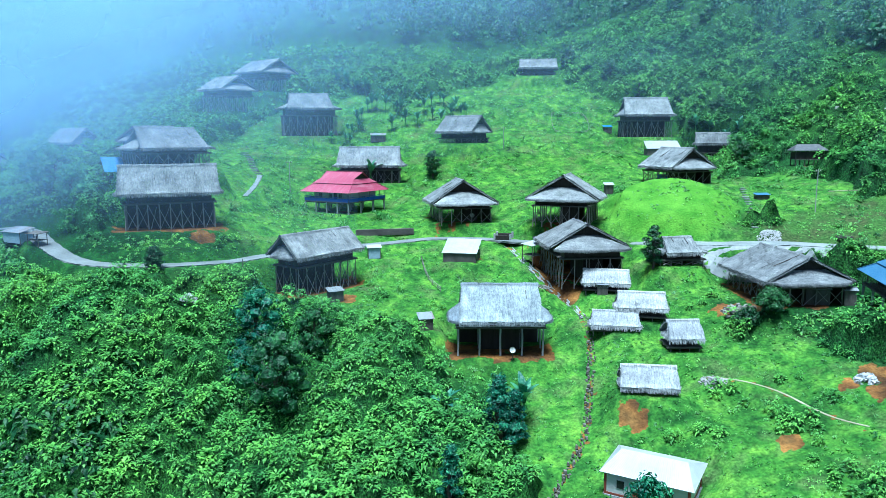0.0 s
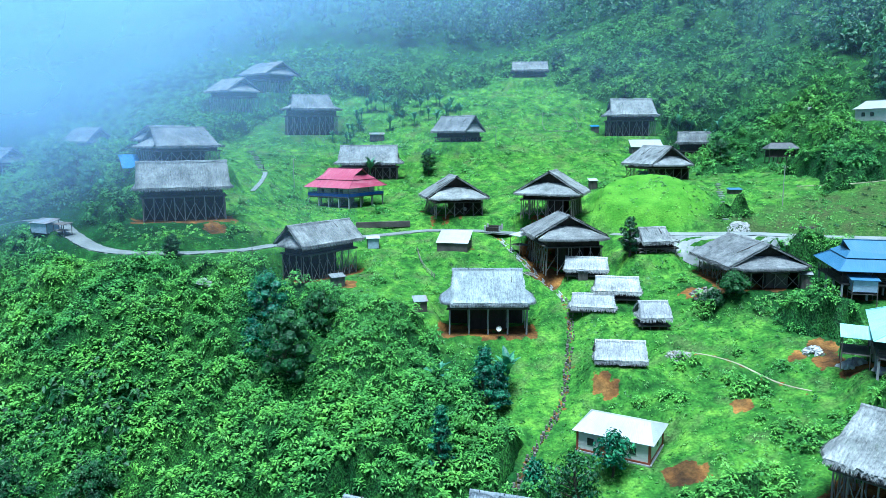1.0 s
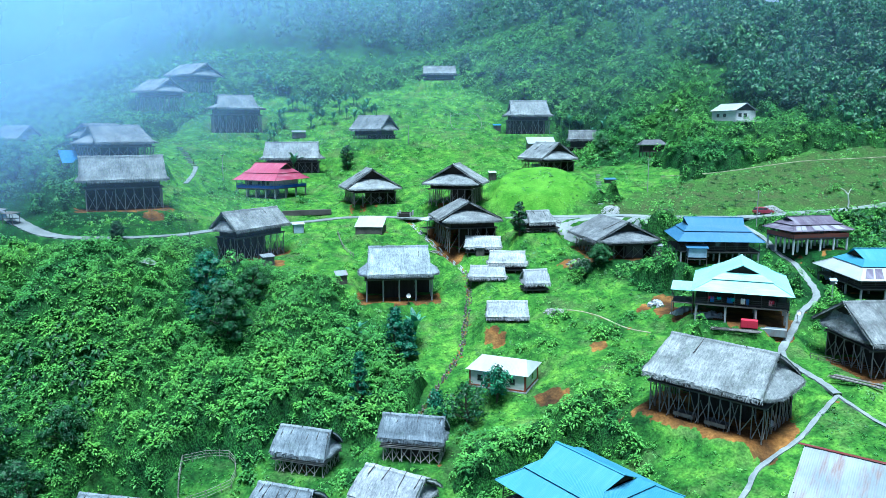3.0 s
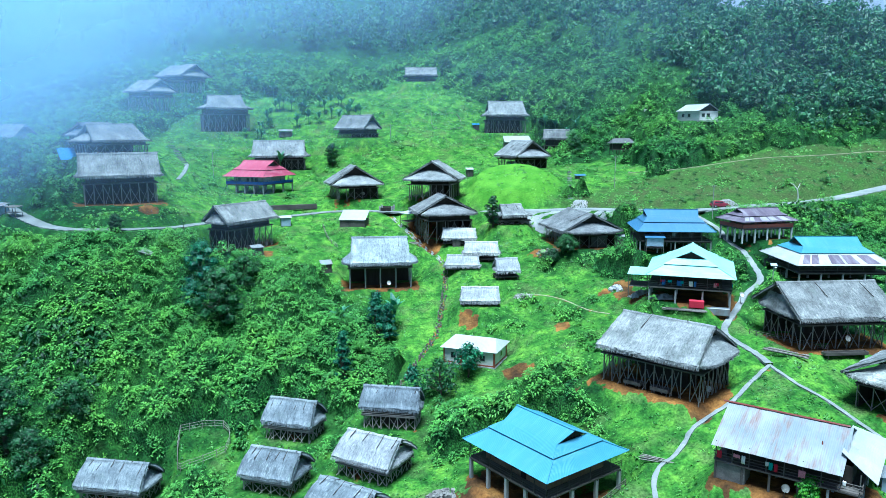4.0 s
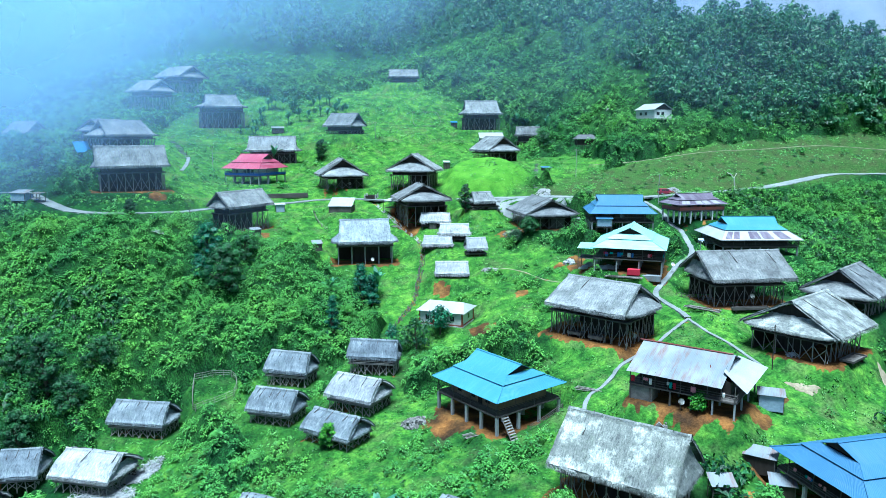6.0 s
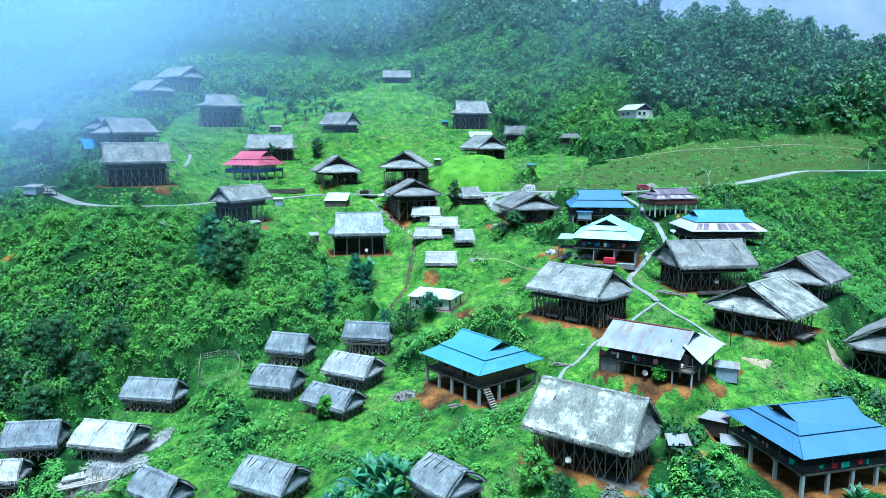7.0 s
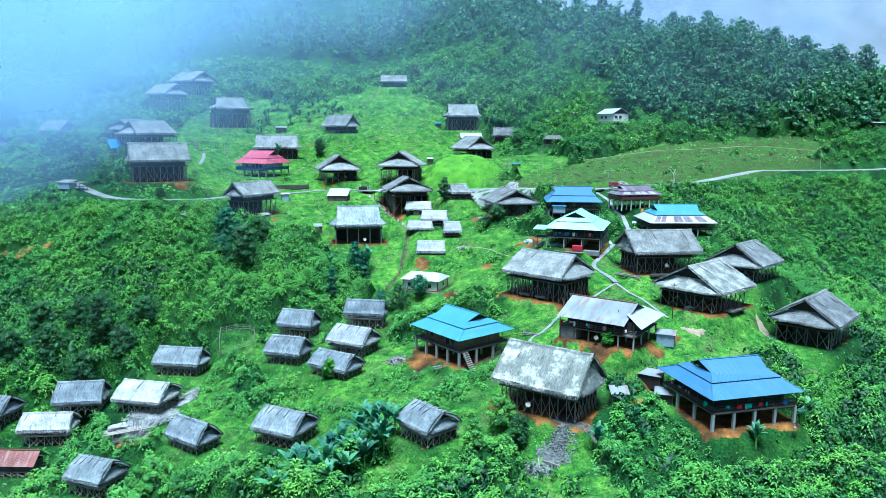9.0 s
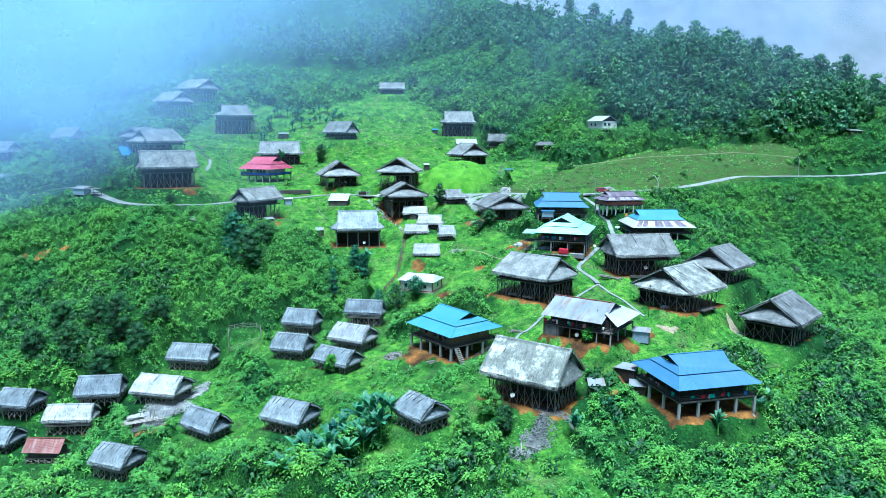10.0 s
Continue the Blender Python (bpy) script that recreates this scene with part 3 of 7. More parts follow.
def ground(x, y):
    """Height of the finished ground and how bare it is."""
    x, y = np.asarray(x, float), np.asarray(y, float)
    z = land(x, y)
    near = smooth(420, 260, np.hypot(x - 20, y - 110))
    rough = 1 - 0.5 * tamed(x, y)
    z = z + near * ((wobble(x, y, 7.0) - 0.5) * 0.9 + rough * ((wobble(x, y, 2.6) - 0.5) * 0.9 + (wobble(x + 40, y, 1.3) - 0.5) * 0.4))
    bare = np.zeros_like(z)
    # mown mound beside the road
    m = smooth(1.1, 0.6, np.hypot((x - KNOLL[0]) / 12.0, (y - KNOLL[1]) / 11.5))
    z = z + 3.0 * m
    for key, (sx, sy, level, turn, e, r, w, rise, g) in PLAN.items():
        c, s = math.cos(radians(turn)), math.sin(radians(turn))
        u, v = (x - sx) * c + (y - sy) * s, -(x - sx) * s + (y - sy) * c
        out = np.hypot(np.maximum(np.abs(u) - e * 0.92, 0), np.maximum(np.abs(v) - w * 0.92, 0))
        k = 1 - smooth(0.2, 3.2, out)
        z = z * (1 - k) + level * k
        b = 1 - smooth(-0.2, SOIL.get(key, 0.1), out + (wobble(x, y, 1.7) - 0.5) * 1.2 + smooth(0, 3, v) * 0.8)
        bare = np.maximum(bare, b * (1.0 if key in SOIL else 0.45))
    for key, (xy, h, half) in LINES.items():
        lo, hi = xy.min(0) - 6, xy.max(0) + 6
        pick = (x > lo[0]) & (x < hi[0]) & (y > lo[1]) & (y < hi[1])
        if not pick.any():
            continue
        px, py = x[pick], y[pick]
        best, level = np.full(px.shape, 1e9), np.zeros(px.shape)
        for k in range(0, len(xy)):
            d = np.hypot(px - xy[k, 0], py - xy[k, 1])
            closer = d < best
            best[closer], level[closer] = d[closer], h[k]
        drop = 0.5 if key == "drain" else 0.0
        w = 1 - smooth(half + 0.5, half + 2.4, best)
        z[pick] = z[pick] * (1 - w) + (level - drop * (best < half + 0.2)) * w
        rim = {"trail": 0.3, "drain": 0.45, "path_fork_west": 0.25, "footpath": 0.5}.get(key, 0.3)
        bare[pick] = np.maximum(bare[pick], rim * (1 - smooth(half, half + 0.7, best)))
    for ex, ey, rad in EARTH + PLOT:
        d = np.hypot(x - ex, (y - ey) * 1.2) / rad + (wobble(x, y, 1.9) - 0.5) * 0.7
        bare = np.maximum(bare, 1 - smooth(0.6, 1.0, d))
    return z, bare


def axis(lo, hi, step, reach):
    inner = np.arange(lo, hi + step / 2, step)
    grow, s = [], step
    while sum(grow) < reach:
        s *= 1.22
        grow.append(s)
    tail = np.cumsum(grow)
    return np.concatenate([lo - tail[::-1], inner, hi + tail])


def mesh_of(name, verts, faces, mat=None, smooth_shade=False):
    me = bpy.data.meshes.new(name)
    verts, faces = np.asarray(verts, np.float32), np.asarray(faces, np.int32)
    k = faces.shape[1]
    me.vertices.add(len(verts))
    me.vertices.foreach_set("co", verts.ravel())
    me.loops.add(faces.size)
    me.loops.foreach_set("vertex_index", faces.ravel())
    me.polygons.add(len(faces))
    me.polygons.foreach_set("loop_start", np.arange(0, faces.size, k, dtype=np.int32))
    me.update(calc_edges=True)
    if smooth_shade:
        me.shade_smooth()
    else:
        me.shade_flat()
    if mat:
        me.materials.append(mat)
    return me


def grid_faces(n, m):
    i, j = np.meshgrid(np.arange(n - 1), np.arange(m - 1), indexing="ij")
    a = (i * m + j).ravel()
    return np.stack([a, a + m, a + m + 1, a + 1], 1)


gx, gy = axis(-105, 175, 1.15, 1500), axis(-22, 235, 1.15, 1500)
X, Y = np.meshgrid(gx, gy, indexing="ij")
Z, BARE = ground(X, Y)
me = mesh_of("ground", np.stack([X, Y, Z], -1).reshape(-1, 3), grid_faces(*X.shape), GROUND, True)
me.attributes.new("soil", "FLOAT", "POINT").data.foreach_set("value", BARE.ravel().astype(np.float32))
me.attributes.new("weedy", "FLOAT", "POINT").data.foreach_set("value", (0.9 * smooth(1.15, 0.8, np.hypot((X - 106) / 58, (Y - 116) / 12))).ravel().astype(np.float32))
me.attributes.new("mown", "FLOAT", "POINT").data.foreach_set("value", smooth(1.05, 0.9, np.hypot((X - KNOLL[0]) / 12.0, (Y - KNOLL[1]) / 11.5)).ravel().astype(np.float32))
me.attributes.new("kept", "FLOAT", "POINT").data.foreach_set("value", tamed(X, Y).ravel().astype(np.float32))
tagged(new("ground", me), "steep green hillside with terraces of bare orange earth", "ground", kind="structure")


def height(x, y):
    """Ground height at a few places."""
    i = np.clip(np.searchsorted(gx, x) - 1, 0, len(gx) - 2)
    j = np.clip(np.searchsorted(gy, y) - 1, 0, len(gy) - 2)
    a, b = (x - gx[i]) / (gx[i + 1] - gx[i]), (y - gy[j]) / (gy[j + 1] - gy[j])
    return (Z[i, j] * (1 - a) + Z[i + 1, j] * a) * (1 - b) + (Z[i, j + 1] * (1 - a) + Z[i + 1, j + 1] * a) * b


def bareness(x, y):
    i = np.clip(np.searchsorted(gx, x) - 1, 0, len(gx) - 2)
    j = np.clip(np.searchsorted(gy, y) - 1, 0, len(gy) - 2)
    return np.maximum(np.maximum(BARE[i, j], BARE[i + 1, j]), np.maximum(BARE[i, j + 1], BARE[i + 1, j + 1]))


def ribbon(name, key, mat, label, lift=0.16, shift=0.0, half=None):
    xy, h, wide = LINES[key]
    wide = half or wide
    d = np.gradient(xy, axis=0)
    d /= np.hypot(*d.T)[:, None]
    side = np.stack([-d[:, 1], d[:, 0]], 1)
    rng = np.random.default_rng(len(key))
    verts = []
    for s, drop in ((-1.0, -0.35), (-1.0, 0), (-0.5, 0.03), (0.0, 0.04), (0.5, 0.03), (1.0, 0), (1.0, -0.35)):
        jit = 1 + (rng.random(len(xy)) - 0.5) * (0.14 if wide > 1 else 0.5) * (abs(s) == 1)
        p = xy + side * (s * wide * jit + shift)[:, None]
        verts.append(np.c_[p, h + lift + drop])
    v = np.stack(verts, 1).reshape(-1, 3)
    me = mesh_of(name, v, grid_faces(len(xy), 7), mat, False)
    return tagged(new(name, me), label, "road" if "road" in key else "path", kind="structure")


ribbon("road", "road_west", PAVING, "narrow pale concrete village road")
ribbon("road", "road_east", PAVING, "pale concrete road along the hillside")
ribbon("path", "path_down", PAVING, "winding concrete footpath between stilt houses")
ribbon("path", "path_fork_east", PAVING, "narrow concrete footpath on the grass")
ribbon("path", "path_fork_west", PAVING, "narrow worn concrete footpath on the grass")
ribbon("path", "trail", plain_mat("pale_dirt", (0.19, 0.19, 0.12), (0.33, 0.32, 0.22), 0.5, 0.95, 0.4), "pale dirt trail across the slope", 0.1)
ribbon("path", "footpath", bpy.data.materials["pale_dirt"], "short worn stony footpath", 0.04)
ribbon("path", "hill_path", PAVING, "pale concrete footpath below the stairs")

# ---- building blocks ----
def part(name, data, mat=None, parent=None, label="", m=None):
    """Links a mesh, or a bmesh, as one object under a thing."""
    if isinstance(data, bmesh.types.BMesh):
        me = bpy.data.meshes.new(name)
        data.to_mesh(me)
        data.free()
        data = me
    if mat and not data.materials:
        data.materials.append(mat)
    ob = new(name, data)
    if parent:
        ob.parent = parent
    if m is not None:
        ob.matrix_basis = m
    if label:
        ob["label"] = label
    return ob


def thing(name, m, label, category, group=""):
    ob = new(name)
    ob.empty_display_size = 0.5
    ob.matrix_basis = m
    return tagged(ob, label, category, group)


def pole_mesh(name, mat, sides=7, crook=0.0):
    rng = random.Random(name)
    verts, faces = [], []
    rings = 4
    for k in range(rings):
        z = k / (rings - 1)
        ox, oy = (rng.uniform(-crook, crook), rng.uniform(-crook, crook)) if 0 < k < rings - 1 else (0, 0)
        for s in range(sides):
            a = 2 * math.pi * s / sides
            verts.append((ox + math.cos(a) * (1 - 0.15 * z), oy + math.sin(a) * (1 - 0.15 * z), z))
    for k in range(rings - 1):
        for s in range(sides):
            faces.append((k * sides + s, k * sides + (s + 1) % sides, (k + 1) * sides + (s + 1) % sides, (k + 1) * sides + s))
    me = bpy.data.meshes.new(name)
    me.from_pydata(verts, [], faces + [tuple(range(sides))[::-1], tuple(range((rings - 1) * sides, rings * sides))])
    me.shade_smooth()
    me.materials.append(mat)
    return me


def box_mesh(name, mat, bevel=0.03):
    """A unit block from -0.5 to 0.5 with softened edges."""
    bm = bmesh.new()
    bmesh.ops.create_cube(bm, size=1)
    if bevel:
        bmesh.ops.bevel(bm, geom=bm.edges[:], offset=bevel, segments=1, affect="EDGES")
    me = bpy.data.meshes.new(name)
    bm.to_mesh(me)
    bm.free()
    me.materials.append(mat)
    return me


MESHES = {}


def pole(name, a, b, radius, mat, parent, crook=0.5):
    key = ("pole", mat.name)
    if key not in MESHES:
        MESHES[key] = pole_mesh("pole", mat, 7, crook)
    a, b = Vector(a), Vector(b)
    d = b - a
    m = Matrix.Translation(a) @ d.to_track_quat("Z", "Y").to_matrix().to_4x4() @ Matrix.Diagonal((radius, radius, d.length, 1))
    return part(name, MESHES[key], None, parent, "", m)


def block(name, centre, size, mat, parent=None, turn=0.0, label="", tilt=(0, 0), bevel=0.03):
    key = ("block", mat.name, bevel)
    if key not in MESHES:
        MESHES[key] = box_mesh("block", mat, bevel)
    return part(name, MESHES[key], None, parent, label, pose(*centre, tilt[0], tilt[1], turn) @ Matrix.Diagonal((*size, 1)))


def sheet(corners, thick, across, down, rough=0.0, sag=0.0, seed=0, edge=0.0, uv=True):
    """A bent slab between four corners (top left, top right, bottom right, bottom left), with its thickness."""
    rng = np.random.default_rng(seed)
    tl, tr, br, bl = (np.array(c, float) for c in corners)
    s, t = np.meshgrid(np.linspace(0, 1, across + 1), np.linspace(0, 1, down + 1), indexing="ij")
    p = (tl[None, None] * (1 - s)[..., None] + tr * s[..., None]) * (1 - t)[..., None] + (bl * (1 - s)[..., None] + br * s[..., None]) * t[..., None]
    n = np.cross(tr - tl + br - bl, bl - tl + br - tr)
    n /= -np.linalg.norm(n)
    if n[2] < 0:
        n = -n
    down_way = (bl + br - tl - tr) / np.linalg.norm(bl + br - tl - tr)
    lift = (rng.random(s.shape) - 0.5) * rough * 2 - sag * np.sin(np.pi * t)
    top = p + n * (lift + thick * 0.5)[..., None]
    low = p - n * (thick * 0.5 + sag * np.sin(np.pi * t))[..., None]
    if edge:
        slip = (rng.random(across + 1) - 0.35) * edge
        top[:, -1] += down_way * slip[:, None]
        low[:, -1] += down_way * slip[:, None]
    a, b = across + 1, down + 1
    verts = np.concatenate([top.reshape(-1, 3), low.reshape(-1, 3)])
    f = grid_faces(a, b)
    rim = [i * b for i in range(a)] + [(a - 1) * b + j for j in range(1, b)] + [i * b + b - 1 for i in range(a - 2, -1, -1)] + [j for j in range(b - 2, 0, -1)]
    rim = np.array(rim)
    nxt = np.roll(rim, -1)
    side = np.stack([rim, nxt, nxt + a * b, rim + a * b], 1)
    faces = np.concatenate([f, f[:, ::-1] + a * b, side])
    long = np.linalg.norm(tr - tl + br - bl) / 2, np.linalg.norm(bl - tl + br - tr) / 2
    uvs = np.stack([s * long[0], t * long[1]], -1).reshape(-1, 2)
    return verts, faces, np.concatenate([uvs, uvs])


def joined(name, pieces, mat, smooth_shade=False):
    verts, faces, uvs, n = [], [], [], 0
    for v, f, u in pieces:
        verts.append(v), faces.append(f + n), uvs.append(u)
        n += len(v)
    me = mesh_of(name, np.concatenate(verts), np.concatenate(faces), mat, smooth_shade)
    uv = me.uv_layers.new(name="UVMap")
    idx = np.concatenate(faces).ravel()
    uv.data.foreach_set("uv", np.concatenate(uvs)[idx].ravel().astype(np.float32))
    return me


def fringe(a, b, down, per_metre, length, seed, thick=0.2):
    """Hanging straw ends along an eave, as small pointed blades."""
    rng = np.random.default_rng(seed)
    a, b, down = np.array(a, float), np.array(b, float), np.array(down, float)
    n = max(4, int(np.linalg.norm(b - a) * per_metre))
    t = rng.random(n)
    at = a + (b - a) * t[:, None]
    along = (b - a) / np.linalg.norm(b - a)
    out = np.cross(along, down)
    at = at + out * ((rng.random(n) - 0.5) * thick)[:, None] - down * 0.12
    wide = (0.018 + rng.random(n) * 0.035)[:, None]
    size = (length * (0.3 + rng.random(n) ** 2 * 0.9))[:, None]
    tip = at + down * (size + 0.12) + along * ((rng.random(n) - 0.5) * 0.25)[:, None] + out * ((rng.random(n) - 0.5) * 0.2)[:, None]
    verts = np.stack([at - along * wide, at + along * wide, tip + along * wide * 0.3, tip - along * wide * 0.3], 1).reshape(-1, 3)
    return verts, np.arange(4 * n).reshape(-1, 4), np.zeros((4 * n, 2))


def strands(corners, per_area, seed, lift):
    """Loose straw bundles lying down a slope, their lower ends standing a little proud."""
    rng = np.random.default_rng(seed)
    tl, tr, br, bl = (np.array(c, float) for c in corners)
    wide, long = np.linalg.norm(tr - tl + br - bl) / 2, np.linalg.norm(bl - tl + br - tr) / 2
    n = int(wide * long * per_area)
    s, t = rng.random((2, n))
    size = rng.uniform(0.5, 1.3, n) / long
    u = np.clip(t + size, 0, 1.04)
    spot = lambda s, t: (tl * (1 - s)[:, None] + tr * s[:, None]) * (1 - t)[:, None] + (bl * (1 - s)[:, None] + br * s[:, None]) * t[:, None]
    norm = np.cross(tr - tl, bl - tl)
    norm *= np.sign(norm[2]) / np.linalg.norm(norm)
    swell = lambda t: (np.sin(np.pi * np.clip(t, 0, 1)) * (lift - 0.24) + 0.15)[:, None] * norm
    half = rng.uniform(0.04, 0.11, n) / wide
    skew = rng.normal(0, 0.06, n) / wide
    a, b = spot(s - half, t) + swell(t), spot(s + half, t) + swell(t)
    tip = rng.uniform(0.015, 0.055, n)[:, None] * norm
    c, d = spot(s + half * 0.6 + skew, u) + swell(u) + tip, spot(s - half * 0.6 + skew, u) + swell(u) + tip
    return np.stack([a, b, c, d], 1).reshape(-1, 3), np.arange(4 * n).reshape(-1, 4), np.zeros((4 * n, 2))


def thatched_roof(root, e, r, w, rise, g, mat, seed, over=0.55, skirts=(True, True), rods=3, bulge=0.0, flare=0.5, brow=0.5):
    """Two thick straw slopes with a steep open gable and a straw skirt at each end."""
    rng = random.Random(seed)
    rr, em = min(r, e) + 0.15 - 1.6 * bulge, (1 - flare) * min(r, e) + flare * e
    top = g + rise
    for k, side in enumerate((-1, 1)):
        corners = ((-rr * side * -1, 0.1 * side, top), (rr * side * -1, 0.1 * side, top), (em * side * -1, side * w, g), (-em * side * -1, side * w, g))
        slab = sheet(corners, 0.34, max(8, int(e * 2.4)), max(5, int(w * 2.2)), 0.07, 0.04 - bulge, seed + k, 0.16)
        a, b = np.array(corners[3]), np.array(corners[2])
        faces_valley = side * math.cos(root.matrix_basis.to_euler().z) < 0.45
        dn = (b + a) / 2 - (np.array(corners[0]) + np.array(corners[1])) / 2
        dn /= np.linalg.norm(dn)
        fr = fringe(a, b, dn * 0.75 + np.array((0, 0, -0.5)), 85 if faces_valley else 16, over, seed + 7 + k)
        rake = [fringe(np.array(corners[i]), np.array(corners[j]), np.array((sx * 0.6, 0, -0.5)), 22, 0.25, seed + 11 + i) for i, j, sx in ((0, 3, np.sign(corners[0][0])), (1, 2, np.sign(corners[1][0])))]
        shag = [strands(corners, 5.0, seed + 21 + k, 0.2 + max(0.0, bulge))] if faces_valley else []
        part("thatch_slope", joined("thatch_slope", [slab, fr] + rake + shag, mat, True), None, root)
    ridge = []
    n = max(6, int(rr * 2.5))
    xs = np.linspace(-rr - 0.15, rr + 0.15, n)
    prof = [(-0.42, -0.30), (-0.2, 0.02), (0, 0.12), (0.2, 0.02), (0.42, -0.30)]
    v = np.array([[(x, y + rng.uniform(-0.05, 0.05), top + 0.16 + z + rng.uniform(-0.04, 0.05)) for y, z in prof] for x in xs]).reshape(-1, 3)
    part("ridge_cap", mesh_of("ridge_cap", v, grid_faces(n, 5), mat), None, root)
    for side, wanted in zip((-1, 1), skirts):
        if not wanted:
            continue
        x0, x1, f = side * (rr - 0.55), side * e, brow
        pieces = []
        n = 14
        ang = np.linspace(-1, 1, n)
        ys = w * 0.97 * np.sign(ang) * np.abs(ang) ** 0.85
        rounding = 1 - 0.2 * np.abs(ang) ** 4
        rows = []
        for t in np.linspace(0, 1, 6):
            yt = ys * (0.42 + 0.58 * t)
            xt = x0 + (x1 * rounding - x0) * t
            zt = g - 0.05 + rise * f * (1 - t) - 0.12 * math.sin(math.pi * t)
            rows.append(np.stack([xt, yt, np.full(n, zt)], 1) + np.random.default_rng(seed + int(t * 10)).normal(0, 0.035, (n, 3)))
        p = np.stack(rows, 1)
        low = p - np.array((0, 0, 0.28))
        a, b = n, 6
        faces = grid_faces(a, b)
        rim = np.array([i * b for i in range(a)] + [(a - 1) * b + j for j in range(1, b)] + [i * b + b - 1 for i in range(a - 2, -1, -1)] + [j for j in range(b - 2, 0, -1)])
        nxt = np.roll(rim, -1)
        faces = np.concatenate([faces, faces[:, ::-1] + a * b, np.stack([rim, nxt, nxt + a * b, rim + a * b], 1)])
        pieces.append((np.concatenate([p.reshape(-1, 3), low.reshape(-1, 3)]), faces, np.zeros((2 * a * b, 2))))
        for i in range(n - 1):
            pieces.append(fringe(p[i, -1], p[i + 1, -1], np.array((side * 0.45, 0, -0.8)), 55, over * 0.8, seed + 30 + i))
        part("skirt_roof", joined("skirt_roof", pieces, mat), None, root)
        yg = w * 0.52
        # near-black sheet across the open gable stands in for the shade inside
        gable = np.array([(x0 - side * 0.25, -yg, g + rise * (brow - 0.08)), (x0 - side * 0.25, yg, g + rise * (brow - 0.08)), (x0 - side * 0.25, 0.0, top - 0.25), (x0 - side * 0.25, 0.0, top - 0.3)])
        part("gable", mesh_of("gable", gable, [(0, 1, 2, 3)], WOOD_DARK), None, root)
    for k in range(rods):
        x = -rr + (k + 0.6 + rng.uniform(-0.2, 0.2)) * 2 * rr / max(rods, 1)
        side = -1 if rng.random() < 0.8 else 1
        reach = rng.uniform(0.4, 0.62)
        lift = 0.40 + 1.1 * bulge * math.sin(math.pi * reach)
        pole("ridge_rod", (x, -0.25 * side, top + 0.34), (x + rng.uniform(-0.3, 0.3), side * w * reach, g + rise * (1 - reach) + lift), 0.055, WOOD_DARK, root)


def stilts(root, hx, hy, top, seed, mat=WOOD, radius=0.085, bay=1.75, cross=True, back=True, foot=-0.5):
    """Posts round the edge, two inner rows, and crossed braces in every bay of the front and the ends."""
    rng = random.Random(seed)
    nx, ny = max(2, round(2 * hx / bay)), max(2, round(2 * hy / bay))
    xs = [-hx + 2 * hx * k / nx for k in range(nx + 1)]
    ys = [-hy + 2 * hy * k / ny for k in range(ny + 1)]
    spots = [(x, -hy) for x in xs] + [(x, hy) for x in xs] * back + [(sx, y) for y in ys[1:-1] for sx in (-hx, hx)] + [(x, 0) for x in xs[1:-1:2]]
    for x, y in spots:
        jx, jy = rng.uniform(-0.08, 0.08), rng.uniform(-0.08, 0.08)
        pole("post", (x + jx, y + jy, foot), (x - jx * 0.5, y - jy * 0.5, top), radius * rng.uniform(0.85, 1.2), mat, root)
    if not cross:
        return
    def lean(x0, y0, x1, y1):
        t0, t1 = rng.uniform(0.0, 0.3), top * rng.uniform(0.7, 1.0)
        pole("brace", (x0, y0, t0), (x1, y1, t1), radius * rng.uniform(0.55, 0.8), mat, root)
    for k in range(nx):
        for y in (-hy - 0.1,):
            lean(xs[k] + rng.uniform(-0.2, 0.5), y - rng.uniform(0, 0.5), xs[k + 1] - rng.uniform(-0.2, 0.4), y)
            if rng.random() < 0.92:
                lean(xs[k + 1] - rng.uniform(0, 0.2), y + 0.12, xs[k] + rng.uniform(0, 0.2), y + 0.12)
    for k in range(ny):
        for sx in (-1, 1):
            x = sx * (hx + 0.1)
            lean(x, ys[k], x, ys[k + 1])
            if rng.random() < 0.8:
                lean(x, ys[k + 1], x, ys[k])


def place(key):
    x, y, z, turn = PLAN[key][:4]
    return pose(x, y, z, 0, 0, turn)


